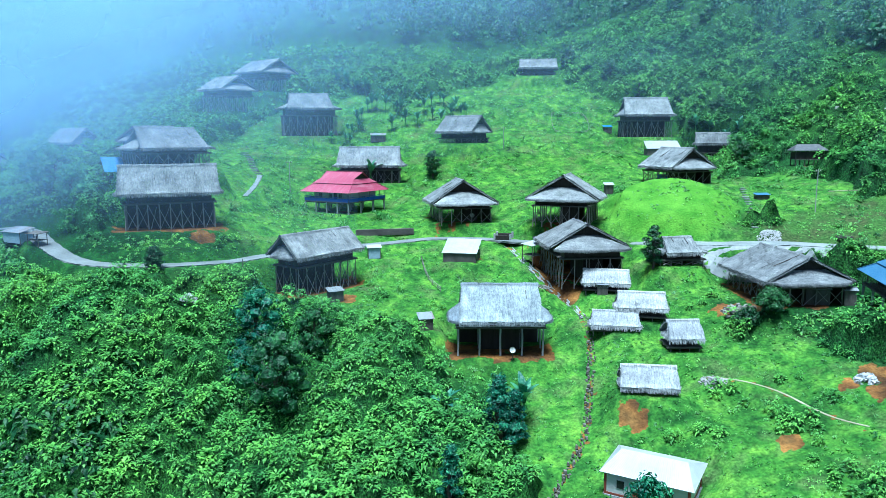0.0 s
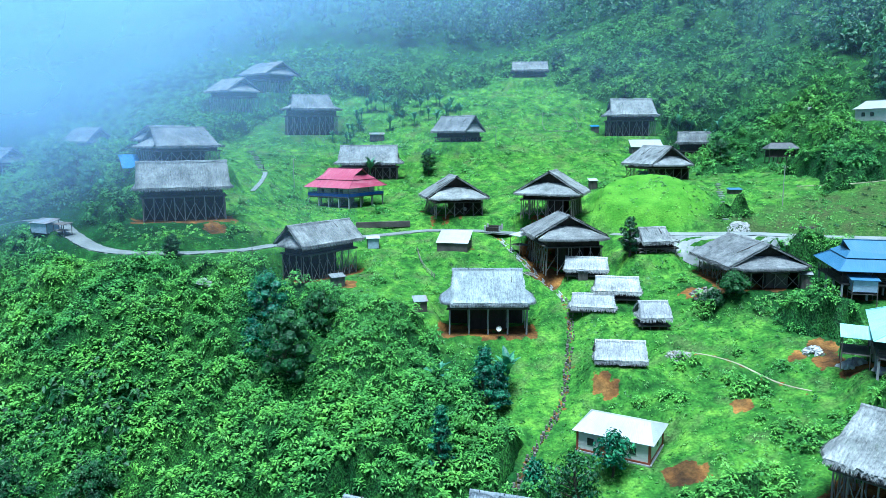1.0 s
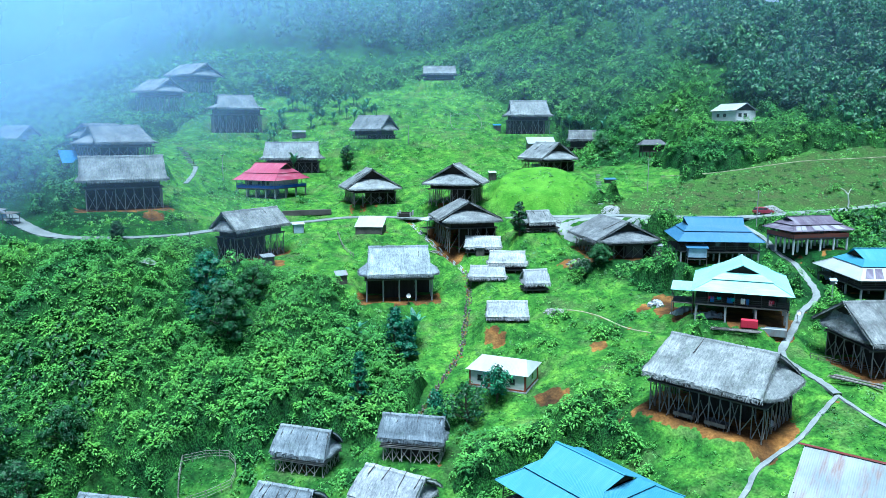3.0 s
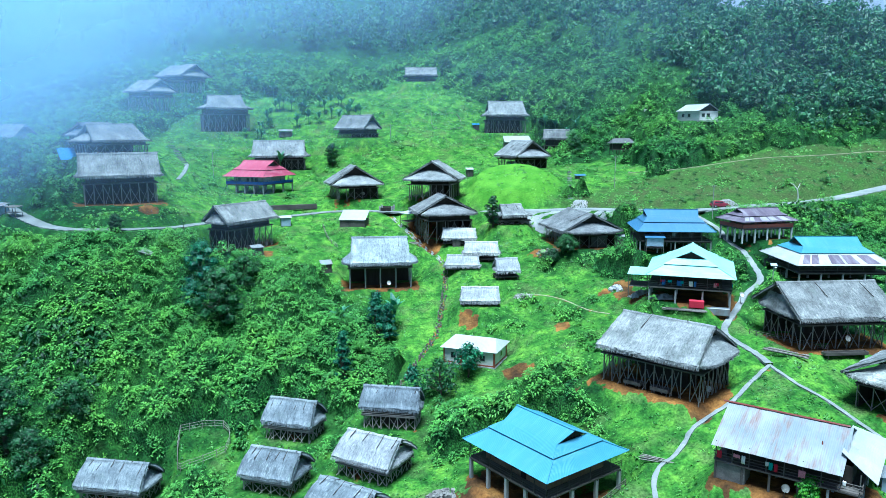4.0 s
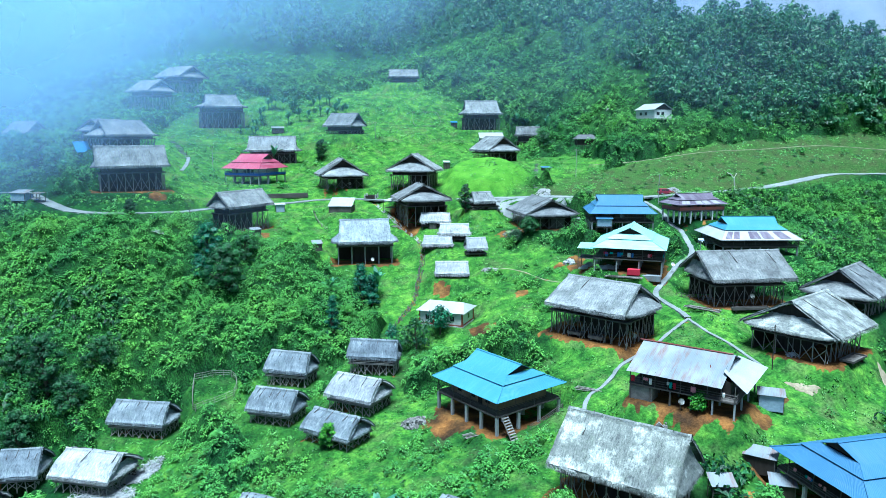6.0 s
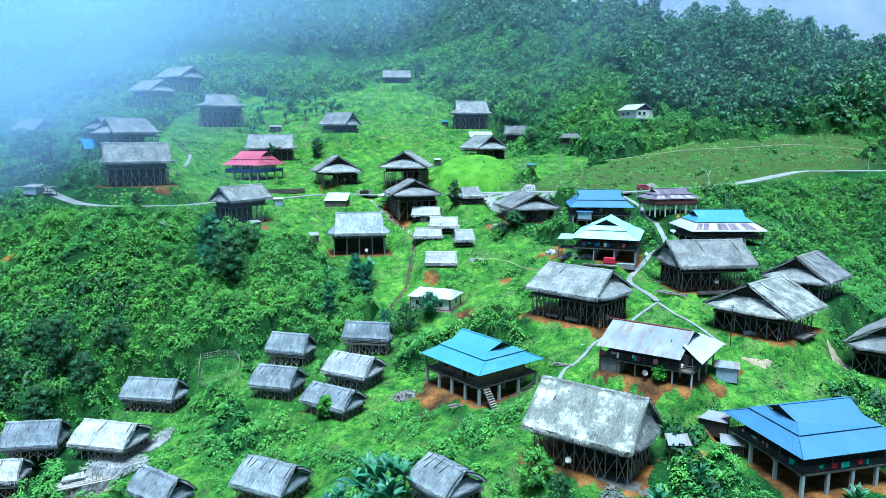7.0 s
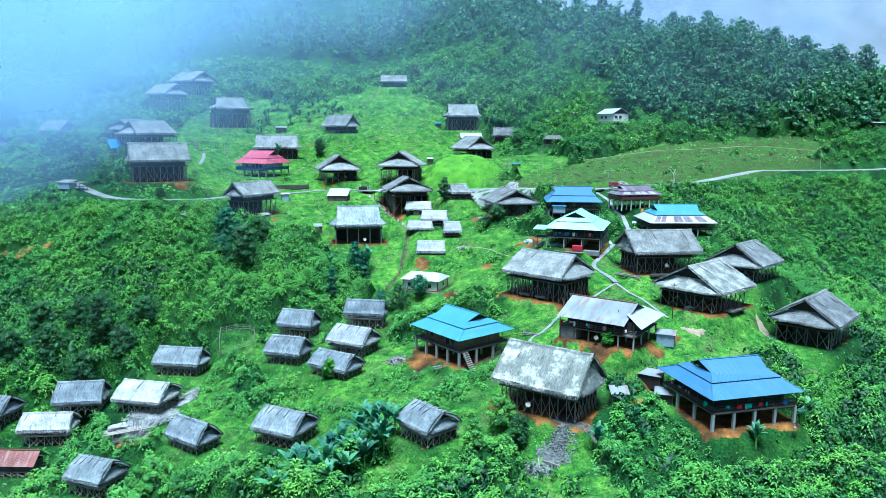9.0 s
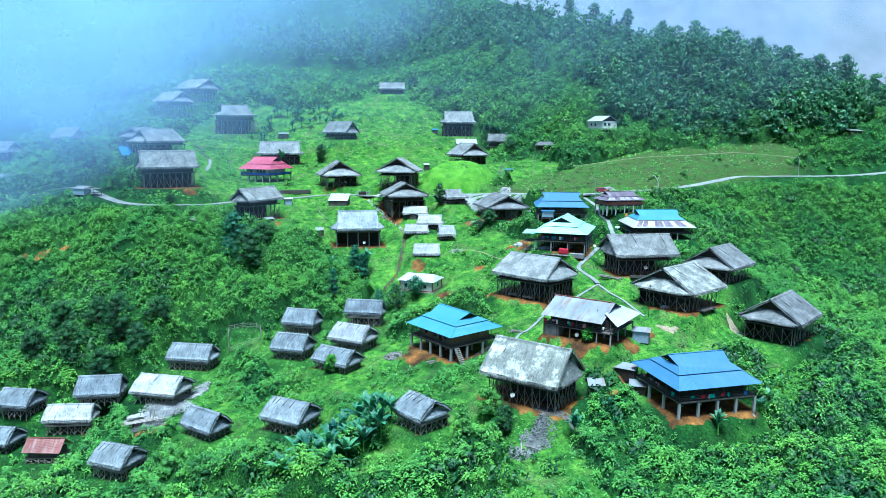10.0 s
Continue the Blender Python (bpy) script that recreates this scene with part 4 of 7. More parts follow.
def thatched_house(key, label, mat=THATCH, name="thatched_house", deck=0.72, group="thatched stilt houses", rods=2, cross=True, posts=STILT, bay=1.75, radius=0.085, skirts=(True, True), rail=False, over=0.5, shade_fill=True, bulge=0.05, flare=0.3, brow=0.5, stand=(0.80, 0.74)):
    x, y, z, turn, e, r, w, rise, g = PLAN[key]
    seed = sum(map(ord, key)) * 17
    root = thing(name, place(key), label, "house" if e > 4.6 else "hut", group)
    thatched_roof(root, e, r, w, rise, g, mat, seed, over, skirts, rods, bulge, flare, brow)
    hx, hy = e * stand[0], w * stand[1]
    fl = g * deck
    stilts(root, hx, hy, fl, seed, posts, radius, bay, cross)
    block("floor_deck", (0, 0, fl + 0.08), (2 * hx + 0.7, 2 * hy + 0.7, 0.14), WOOD_PALE if posts is BAMBOO else WOOD, root)
    for k, yy in enumerate((-hy, 0, hy)):
        pole("beam", (-hx - 0.5, yy, fl - 0.06), (hx + 0.5, yy, fl - 0.06), 0.1, WOOD, root, 0.2)
    wall = g + 0.05 - fl - 0.15
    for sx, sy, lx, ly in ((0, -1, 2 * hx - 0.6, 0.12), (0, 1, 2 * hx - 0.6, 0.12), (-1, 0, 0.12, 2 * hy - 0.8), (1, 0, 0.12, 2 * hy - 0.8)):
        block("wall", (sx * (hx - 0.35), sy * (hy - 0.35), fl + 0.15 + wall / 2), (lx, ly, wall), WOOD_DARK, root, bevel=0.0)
    if rail:
        for h in (0.3, 0.55):
            pole("rail", (-hx - 0.3, -hy - 0.3, fl + h), (hx + 0.3, -hy - 0.3, fl + h), 0.045, posts, root, 0.2)
            for sx in (-1, 1):
                pole("rail", (sx * (hx + 0.3), -hy - 0.3, fl + h), (sx * (hx + 0.3), hy + 0.3, fl + h), 0.045, posts, root, 0.2)
    if shade_fill:
        # dark sheet added behind the posts in place of the shade there
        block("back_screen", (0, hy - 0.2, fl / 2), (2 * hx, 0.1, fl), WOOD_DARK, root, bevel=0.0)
        # near-black pen block added amid the space below the floor to stand for shade
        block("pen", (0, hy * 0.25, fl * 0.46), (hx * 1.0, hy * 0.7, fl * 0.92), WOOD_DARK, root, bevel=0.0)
    return root


def hip_metal_roof(root, e, r, w, rise, g, mat, skirt=None):
    """A two-tier sheet-metal roof: a wide hipped skirt, and a raised upper tier of the same pitch whose ends stop at a small open gable."""
    f1, f2, th, lift, grow = 0.42, 0.64, 0.06, 0.20, 0.22
    sx, sy, sz = (lambda f: e - (e - r) * f), (lambda f: w * (1 - f)), (lambda f: g + rise * f)
    def ring(f, up):
        return sx(f), sy(f), sz(f) + up
    def side_corners(a, b, s):
        return (-b[0], s * b[1], b[2]), (b[0], s * b[1], b[2]), (a[0], s * a[1], a[2]), (-a[0], s * a[1], a[2])
    def end_corners(a, b, s):
        return (s * b[0], b[1], b[2]), (s * b[0], -b[1], b[2]), (s * a[0], -a[1], a[2]), (s * a[0], a[1], a[2])
    low, mid = ring(0.0, 0.0), ring(f1 + 0.06, 0.0)
    # the upper tier overhangs its step by running on down the same pitch
    step, brow = ring(f1 - grow / w, lift), ring(f2, lift)
    top = sz(1.0) + lift
    for s in (-1, 1):
        for name, corners, cover, n in (("lower_roof", side_corners(low, mid, s), skirt or mat, 8), ("lower_roof", end_corners(low, mid, s), skirt or mat, 8), ("upper_end", end_corners(step, brow, s), mat, 6)):
            part(name, joined(name, [sheet(corners, th, n, 3, 0.01, 0.03 if name == "lower_roof" else 0.0, 3)], cover), None, root)
        high = ((-brow[0] - 0.45, 0, top), (brow[0] + 0.45, 0, top), (brow[0] + 0.03, s * brow[1], brow[2]), (-brow[0] - 0.03, s * brow[1], brow[2]))
        part("upper_roof", joined("upper_roof", [sheet(side_corners(step, brow, s), th, 1, 1, 0.0, 0.0, 5), sheet(high, th, 1, 1, 0.0, 0.0, 6)], mat), None, root)
        gx2 = s * (brow[0] - 0.25)
        # dark triangle put behind the gable opening as its inner shadow
        part("gable", mesh_of("gable", [(gx2, -brow[1], brow[2]), (gx2, brow[1], brow[2]), (gx2, 0.02, top - 0.08), (gx2, -0.02, top - 0.08)], [(0, 1, 2, 3)], WOOD_DARK), None, root)
    for s in (-1, 1):
        for q in (-1, 1):
            a, b = Vector((s * low[0], q * low[1], low[2] + 0.05)), Vector((s * mid[0], q * mid[1], mid[2] + 0.05))
            pole("hip_flashing", a, b, 0.07, skirt or mat, root, 0.0)
    block("ridge_flashing", (0, 0, top + 0.05), (2 * (brow[0] + 0.45), 0.32, 0.05), mat, root)


def laundry(root_m, a, b, z, count, seed, parent):
    """Washing hung along a balcony rail, one thing each."""
    rng = random.Random(seed)
    for k in range(count):
        t = rng.random()
        x, y = a[0] + (b[0] - a[0]) * t, a[1] + (b[1] - a[1]) * t
        wide, tall = rng.uniform(0.25, 0.75), rng.uniform(0.3, 0.85)
        ang = math.atan2(b[1] - a[1], b[0] - a[0])
        n = 6
        v = np.array([[(i / n - 0.5) * wide, 0.05 * math.sin(i * 2.2 + j), -tall * j / 4 + 0.03 * math.sin(i * 1.7)] for i in range(n + 1) for j in range(5)])
        me = mesh_of("garment", v, grid_faces(n + 1, 5), rng.choice(CLOTH), True)
        ob = new("garment", me)
        ob.matrix_basis = root_m @ pose(x, y, z, 0, 0, math.degrees(ang))
        mod = ob.modifiers.new("thickness", "SOLIDIFY")
        mod.thickness = 0.02
        tagged(ob, "washing hung over the balcony rail to dry", "laundry", "hanging laundry")


def metal_house(key, label, mat, skirt=None, wall=WOOD_TAN, post=CONCRETE, deck=0.52, rail_mat=WOOD, rows=5, clothes=0, name="stilt_house", front=True, panel=None, streaks=None, thick=0.26, stair=None, group="sheet-roofed stilt houses"):
    x, y, z, turn, e, r, w, rise, g = PLAN[key]
    seed = sum(map(ord, key)) * 13
    root = thing(name, place(key), label, "house", group)
    hip_metal_roof(root, e, r, w, rise, g, mat, skirt)
    fl = g * deck
    hx, hy = e - 0.75, w - 0.75
    for i in range(rows):
        for j in range(4):
            px, py = -hx + 2 * hx * i / (rows - 1), -hy + 2 * hy * j / 3
            block("post", (px, py, fl / 2 - 0.3), (thick, thick, fl + 0.6), post, root, bevel=0.06)
    block("floor_deck", (0, 0, fl + 0.1), (2 * hx + 0.5, 2 * hy + 0.5, 0.2), WOOD, root)
    for j in range(4):
        block("beam", (0, -hy + 2 * hy * j / 3, fl - 0.1), (2 * hx + 0.4, 0.16, 0.2), WOOD_DARK, root)
    wx, wy = hx - 1.3, hy - 1.3
    top = g + rise * 0.16
    tall = top - fl - 0.2
    for sx, sy, lx, ly in ((0, -1, 2 * wx, 0.12), (0, 1, 2 * wx, 0.12), (-1, 0, 0.12, 2 * wy - 0.2), (1, 0, 0.12, 2 * wy - 0.2)):
        wl = block("wall", (sx * wx, sy * wy, fl + 0.2 + tall / 2), (lx, ly, tall), wall, root, bevel=0.0)
    for k in range(-1, 2):
        block("window", (k * wx * 0.6, -wy - 0.08, fl + 1.25), (0.8, 0.06, 0.9), GLASS_DARK, root)
    block("door", (wx * 0.3, -wy - 0.09, fl + 1.05), (0.8, 0.07, 1.75), WOOD_DARK, root)
    edge = [((-hx - 0.15, -hy - 0.15), (hx + 0.15, -hy - 0.15)), ((-hx - 0.15, -hy - 0.15), (-hx - 0.15, hy + 0.15)), ((hx + 0.15, -hy - 0.15), (hx + 0.15, hy + 0.15))]
    for a, b in edge:
        for h in (0.35, 0.62, 0.9):
            pole("rail", (*a, fl + 0.2 + h), (*b, fl + 0.2 + h), 0.04, rail_mat, root, 0.2)
        n = 7
        for k in range(n + 1):
            px, py = a[0] + (b[0] - a[0]) * k / n, a[1] + (b[1] - a[1]) * k / n
            pole("baluster", (px, py, fl + 0.1), (px, py, fl + 1.12), 0.04, rail_mat, root, 0.0)
            if k % 2 == 0:
                pole("eave_post", (px, py, fl + 0.1), (px * 0.985, py * 0.985, g + 0.12), 0.06, WOOD, root, 0.0)
    if panel:
        for a, b in edge:
            cx, cy, lx, ly = (a[0] + b[0]) / 2, (a[1] + b[1]) / 2, abs(a[0] - b[0]), abs(a[1] - b[1])
            block("balcony_panel", (cx, cy, fl + 0.5), (max(lx, 0.06), max(ly, 0.06), 0.72), panel, root, bevel=0.0)
    if streaks:
        f = 0.42
        xa, ya, za, xb, yb, zb = e, w, g, e - (e - r) * f, w * (1 - f), g + rise * f
        for s0, s1 in ((0.05, 0.13), (0.15, 0.23), (0.36, 0.50), (0.53, 0.66), (0.74, 0.88)):
            spot = lambda s, t: ((2 * s - 1) * (xb + (xa - xb) * t), -(yb + (ya - yb) * t), zb + (za - zb) * t + 0.06)
            c = (spot(s0, 0.14), spot(s1, 0.14), spot(s1, 0.86), spot(s0, 0.86))
            part("roof_light", joined("roof_light", [sheet(c, 0.03, 2, 2, 0.0, 0.03, 1)], streaks), None, root)
    if stair:
        (ax, ay), (bx, by) = stair[0], stair[1]
        a, b = Vector((ax * hx, ay * hy, fl + 0.1)), Vector((bx * hx, by * hy, 0.0))
        run = Vector((b.x - a.x, b.y - a.y, 0)).normalized()
        off = Vector((-run.y, run.x, 0)) * 0.55
        for q in (-1, 1):
            pole("stringer", a + off * q, b + off * q - Vector((0, 0, 0.2)), 0.08, WOOD, root, 0.1)
        for k in range(9):
            p = a.lerp(b, (k + 0.5) / 9)
            block("tread", tuple(p), (0.3, 1.1, 0.05), WOOD_PALE, root, math.degrees(math.atan2(run.y, run.x)))
    if clothes:
        laundry(place(key), (-hx, -hy - 0.22), (hx, -hy - 0.22), fl + 1.15, clothes, seed, root)
        laundry(place(key), (-hx - 0.22, hy * 0.8), (-hx - 0.22, -hy * 0.8), fl + 1.35, clothes, seed + 1, root)
    return root

# ---- houses ----
thatched_house("far_a", "grey thatched stilt house half hidden in mist", THATCH, shade_fill=False)
thatched_house("far_b", "grey thatched stilt house in drifting mist", THATCH, shade_fill=False)
thatched_house("h3", "grey thatched house on tall thin stilts above the slope", THATCH)
thatched_house("h14b", "pale grey thatched house with a steep open gable", THATCH)
thatched_house("h14a", "grey thatched house behind another in mist", THATCH)
thatched_house("h16", "grey thatched house among misty trees", THATCH)
thatched_house("h16b", "grey thatched house on the far misty slope", THATCH)
thatched_house("h15", "long grey thatched house on crossed bamboo stilts", THATCH)
thatched_house("h12", "long grey thatched house behind the red roof", THATCH)
thatched_house("h4", "low grey thatched house on the open slope", THATCH, deck=0.4)
thatched_house("h5", "small weathered thatched hut high on the hill", THATCH_OLD, deck=0.3)
thatched_house("h6", "light grey thatched house on tall crossed stilts", THATCH)
thatched_house("h7", "small dark thatched hut below banana plants", THATCH_OLD, name="thatched_hut", deck=0.4)
thatched_house("h9", "pale thatched house with a dark open gable", THATCH)
thatched_house("h17", "thatched stilt house with its gable over the road", THATCH)
thatched_house("h18", "thatched stilt house with a broad gable on crossed poles", THATCH)
thatched_house("h19", "dark grey thatched house on slanting poles below the road", THATCH_OLD)
thatched_house("h21", "large dark thatched house with a wide gable beside the drain", THATCH_OLD)
thatched_house("h22", "low grey thatched hut beside the road", THATCH, name="thatched_hut", deck=0.4)
thatched_house("h23", "large dark thatched house with a wide dark open gable", THATCH_OLD)
thatched_house("h24", "grey thatched house on straight concrete posts", THATCH_PALE, bulge=0.12, flare=0.2, cross=False, posts=CONCRETE, deck=0.78, bay=3.2, radius=0.13, rail=True, shade_fill=True)
thatched_house("h35", "long grey thatched house with moss on the roof", THATCH_OLD, bulge=0.1, brow=0.6)
thatched_house("h36", "large grey thatched house on a thicket of crossed stilts", THATCH, bulge=0.16, bay=1.25, brow=0.62)
thatched_house("h37", "grey thatched house with bleached patches and open gable", THATCH_MOTTLED, bulge=0.1)
thatched_house("h38", "dark thatched house at the edge of the bushes", THATCH_OLD)
thatched_house("h39", "dark thatched house with a steep gable beside thick bushes", THATCH_OLD)
thatched_house("h42", "large patched thatched house on tall crossed stilts", THATCH_PATCHED, bulge=0.16, bay=1.3, brow=0.62)
for key in ("g1", "g2", "g3", "g5", "g6", "g7", "g10", "g11", "g12", "g13", "g15", "g16"):
    thatched_house(key, "small grey thatched granary on crossed short stilts", THATCH_PALE, "granary", 0.6, "thatched granaries", 6, bay=1.2, radius=0.07, posts=BAMBOO, rail=True, over=0.42, bulge=0.3, stand=(0.84, 0.86))
for key in ("g4", "g8", "g9"):
    thatched_house(key, "small granary with freshly bleached pale thatch on short stilts", THATCH_NEW, "granary", 0.6, "thatched granaries", 4, bay=1.2, radius=0.07, posts=BAMBOO, rail=True, over=0.42, bulge=0.3, stand=(0.84, 0.86))
for key in ("h26", "h27", "h28", "h29", "h21b"):
    thatched_house(key, "small low shed with bleached pale thatch", THATCH_NEW, "thatched_shed", 0.3, "thatched sheds", 0, bay=1.4, radius=0.06, cross=False, bulge=0.25)

metal_house("red", "red sheet-roofed house with bright blue balcony on posts", SHEET_RED, wall=WHITE, rail_mat=BLUE_PAINT, panel=BLUE_PAINT, stair=((-1.1, -0.7), (-1.6, -1.1)))
metal_house("blue31", "blue sheet-roofed stilt house beside the road", SHEET_BLUE, wall=WOOD_DARK)
metal_house("cyan32", "pale turquoise sheet-roofed stilt house with laundry", SHEET_TEAL, wall=WOOD_DARK, clothes=9)
metal_house("dark33", "brown-purple sheet-roofed house on white concrete posts", SHEET_PURPLE, wall=TRIM, post=WHITE, deck=0.6, panel=TRIM, streaks=SHEET_DUSK)
metal_house("cyan34", "stilt house with turquoise upper roof and zinc skirt roof", SHEET_CYAN, skirt=SHEET_WHITE, wall=WOOD_DARK, streaks=SHEET_PURPLE)
metal_house("cyan41", "turquoise-blue sheet-roofed house on concrete posts above an earth terrace", SHEET_CYAN, wall=WOOD_TAN, thick=0.40, stair=((1.08, -0.85), (1.42, -0.85)))
metal_house("blue43", "blue sheet-roofed house on concrete posts with laundry", SHEET_BLUE, wall=WOOD_DARK, clothes=8, thick=0.40)


# ---- smaller buildings ----
def gable_sheets(root, e, w, rise, g, mat, over=0.0, name="roof_sheet"):
    for side in (-1, 1):
        c = ((-e - over, 0, g + rise), (e + over, 0, g + rise), (e + over, side * w, g), (-e - over, side * w, g))
        part(name, joined(name, [sheet(c, 0.06, 5, 3, 0.012, 0.03, 9)], mat), None, root)
    block("ridge_flashing", (0, 0, g + rise + 0.05), (2 * (e + over), 0.3, 0.05), mat, root)


def walls(root, hx, hy, z0, z1, mat, thick=0.14):
    for sx, sy, lx, ly in ((0, -1, 2 * hx, thick), (0, 1, 2 * hx, thick), (-1, 0, thick, 2 * hy - 2 * thick), (1, 0, thick, 2 * hy - 2 * thick)):
        block("wall", (sx * (hx - thick / 2), sy * hy, (z0 + z1) / 2), (lx, ly, z1 - z0), mat, root, bevel=0.0)


def window(root, x, y, z, wide, tall, turn=0.0, rim=WHITE):
    fr = block("window", (x, y, z), (wide + 0.16, 0.07, tall + 0.16), rim, root, turn)
    key = ("pane", wide, tall)
    pane = block("pane", (x + 0.04 * math.sin(radians(turn)), y - 0.04 * math.cos(radians(turn)), z), (wide, 0.05, tall), GLASS_DARK, fr, turn, bevel=0.0)
    pane.matrix_parent_inverse = fr.matrix_basis.inverted()


def masonry_house():
    x, y, z, turn, e, r, w, rise, g = PLAN["white"]
    root = thing("masonry_house", place("white"), "small white plastered house with pale sheet roof and red-brown trim", "house")
    hx, hy = e - 0.55, w - 0.55
    walls(root, hx, hy, -0.3, g + 0.05, WHITE, 0.2)
    block("plinth", (0, 0, -0.1), (2 * hx + 0.5, 2 * hy + 0.5, 0.5), CONCRETE, root)
    for sx in (-1, 1):
        for sy in (-1, 1):
            block("corner_pillar", (sx * hx, sy * hy, g / 2), (0.26, 0.3, g + 0.3), TRIM, root)
    block("base_band", (0, -hy - 0.13, 0.28), (2 * hx, 0.05, 0.22), TRIM, root)
    block("base_band", (hx + 0.03, 0, 0.28), (0.06, 2 * hy, 0.22), TRIM, root)
    for fx in (-0.62, 0.1, 0.55):
        window(root, fx * hx, -hy - 0.11, 1.45, 0.75, 0.85)
    window(root, hx + 0.02, 0.4, 1.45, 0.75, 0.85, 90)
    block("door", (-0.27 * hx, -hy - 0.12, 1.0), (0.85, 0.08, 1.95), TRIM, root)
    c = lambda s: ((-r, 0, g + rise), (r, 0, g + rise), (e, s * w, g), (-e, s * w, g))
    for s in (-1, 1):
        part("roof_sheet", joined("roof_sheet", [sheet(c(s), 0.06, 5, 3, 0.012, 0.02, 2)], SHEET_WHITE), None, root)
        k = ((s * r, -0.02, g + rise), (s * r, 0.02, g + rise), (s * e, w, g), (s * e, -w, g))
        part("roof_end", joined("roof_end", [sheet(k, 0.06, 3, 3, 0.01, 0.02, 2)], SHEET_WHITE), None, root)


masonry_house()


def hillside_house():
    x, y, z, turn, e, r, w, rise, g = PLAN["h11"]
    root = thing("hillside_house", place("h11"), "white rendered house with a white sheet gable roof on the hill", "house")
    hx, hy = e - 0.4, w - 0.5
    walls(root, hx, hy, -0.6, g, WHITE, 0.2)
    v = [(hx - 0.02, -hy, g), (hx - 0.02, hy, g), (hx - 0.02, 0.02, g + rise - 0.1), (hx - 0.02, -0.02, g + rise - 0.1)]
    part("gable", mesh_of("gable", v, [(0, 1, 2, 3)], WOOD_DARK), None, root)
    gable_sheets(root, e, w, rise, g, SHEET_WHITE)
    for k in (-0.45, 0.1):
        window(root, hx + 0.02, k * hy - 0.5, 1.35, 1.0, 0.9, 90)
        window(root, k * hx, -hy - 0.11, 1.35, 1.0, 0.9)
    block("terrace", (hx + 0.9, 0, -0.25), (2.0, 2 * hy + 1.5, 0.3), CONCRETE, root)


hillside_house()


def lean_shed(x, y, turn, lx, ly, low, high, mat, label, wall=WOOD, name="shed", z=None, posts=True, solid=True, group=""):
    """A small shed: one sloping sheet roof on four posts, boarded below."""
    z = float(height(x, y)) if z is None else z
    root = thing(name, pose(x, y, z, 0, 0, turn), label, "shed", group)
    c = ((-lx / 2, ly / 2, high), (lx / 2, ly / 2, high), (lx / 2, -ly / 2, low), (-lx / 2, -ly / 2, low))
    part("roof_sheet", joined("roof_sheet", [sheet(c, 0.06, 6, 3, 0.02, 0.03, int(abs(x) * 7))], mat), None, root)
    px, py = lx / 2 - 0.25, ly / 2 - 0.25
    for sx in (-1, 1):
        pole("post", (sx * px, -py, -0.4), (sx * px, -py, low - 0.02), 0.07, WOOD, root, 0.2)
        pole("post", (sx * px, py, -0.4), (sx * px, py, high - 0.05), 0.07, WOOD, root, 0.2)
    if solid:
        walls(root, px, py, -0.2, low - 0.12, wall, 0.08)
    else:
        block("shelf", (0, 0, low * 0.45), (2 * px, 2 * py, 0.08), WOOD, root)
    return root


lean_shed(3.0, 119.5, 39 - 50, 6.0, 5.4, 1.4, 3.1, SHEET_WHITE, "pale sheet-roofed store with weathered board walls", z=17.9, name="store_shed")
lean_shed(51.6, 172.1, -4, 8.0, 4.6, 1.6, 3.4, SHEET_WHITE, "white sheet-roofed shed behind a thatched house", z=33.8)
lean_shed(-2.5, 98.2, 14, 2.3, 1.9, 1.7, 2.3, SHEET_GREY, "tiny weathered shed on legs in the scrub", z=11.4, name="outhouse")
lean_shed(57.8, 21.6, -28, 3.4, 2.3, 1.9, 2.3, SHEET_GREY, "pale blue washhouse with a grey sheet roof", WALL_BLUE, "washhouse")
cabin = lean_shed(58.2, 84.6, -13, 3.6, 2.4, 3.5, 3.9, SHEET_BLUE, "pale blue wash cabin standing on tall white posts", WHITE, "wash_cabin", z=15.6, solid=False)
walls(cabin, 1.5, 0.9, 1.9, 3.4, WALL_BLUE, 0.08)
lean_shed(50.0, 71.0, -27, 3.4, 5.0, 3.6, 4.0, SHEET_TEAL, "turquoise sheet lean-to beside the house", WOOD_DARK, "lean_to", z=11.8, solid=False)
lean_shed(80.6, 79.2, 6, 5.2, 3.0, 2.1, 2.6, SHEET_PURPLE, "dark sheet-roofed shed with pale walls", WALL_BLUE)
lean_shed(51.8, 13.6, -40, 3.8, 2.6, 2.0, 2.4, SHEET_GREY, "rusty sheet-roofed lean-to on bare earth", WOOD_DARK, "lean_to")
lean_shed(52.6, 10.4, -25, 3.0, 2.3, 1.5, 2.0, SHEET_GREY, "low hen shed with a striped zinc roof", WOOD_DARK, "hen_shed")
lean_shed(45.2, 10.4, -10, 2.9, 2.2, 1.6, 2.3, SHEET_GREY, "pale sheet shelter on thin legs", WOOD, "sheet_shelter", solid=False)
lean_shed(51.2, 95.0, -15, 3.4, 1.8, 2.2, 2.5, SHEET_GREY, "grey slatted pen under a zinc sheet", WOOD, "animal_pen")
lean_shed(55.2, 94.2, -15, 1.9, 1.6, 2.1, 2.4, SHEET_GREY, "small grey slatted pen beside the house", WOOD, "animal_pen")
lean_shed(-16.6, 105.6, 30, 2.6, 1.8, 1.5, 1.9, THATCH, "small straw-roofed pen below the house", WOOD, "animal_pen")
lean_shed(-12.4, 122.6, 10, 2.6, 2.0, 1.7, 2.0, SHEET_WHITE, "white-walled hut with sheet roof beside the road", WALL_BLUE, "roadside_hut")
lean_shed(-17.8, 185.9, 5, 4.2, 2.6, 1.5, 2.0, SHEET_GREY, "low pen with a pale sheet roof on the slope", WOOD, "animal_pen")
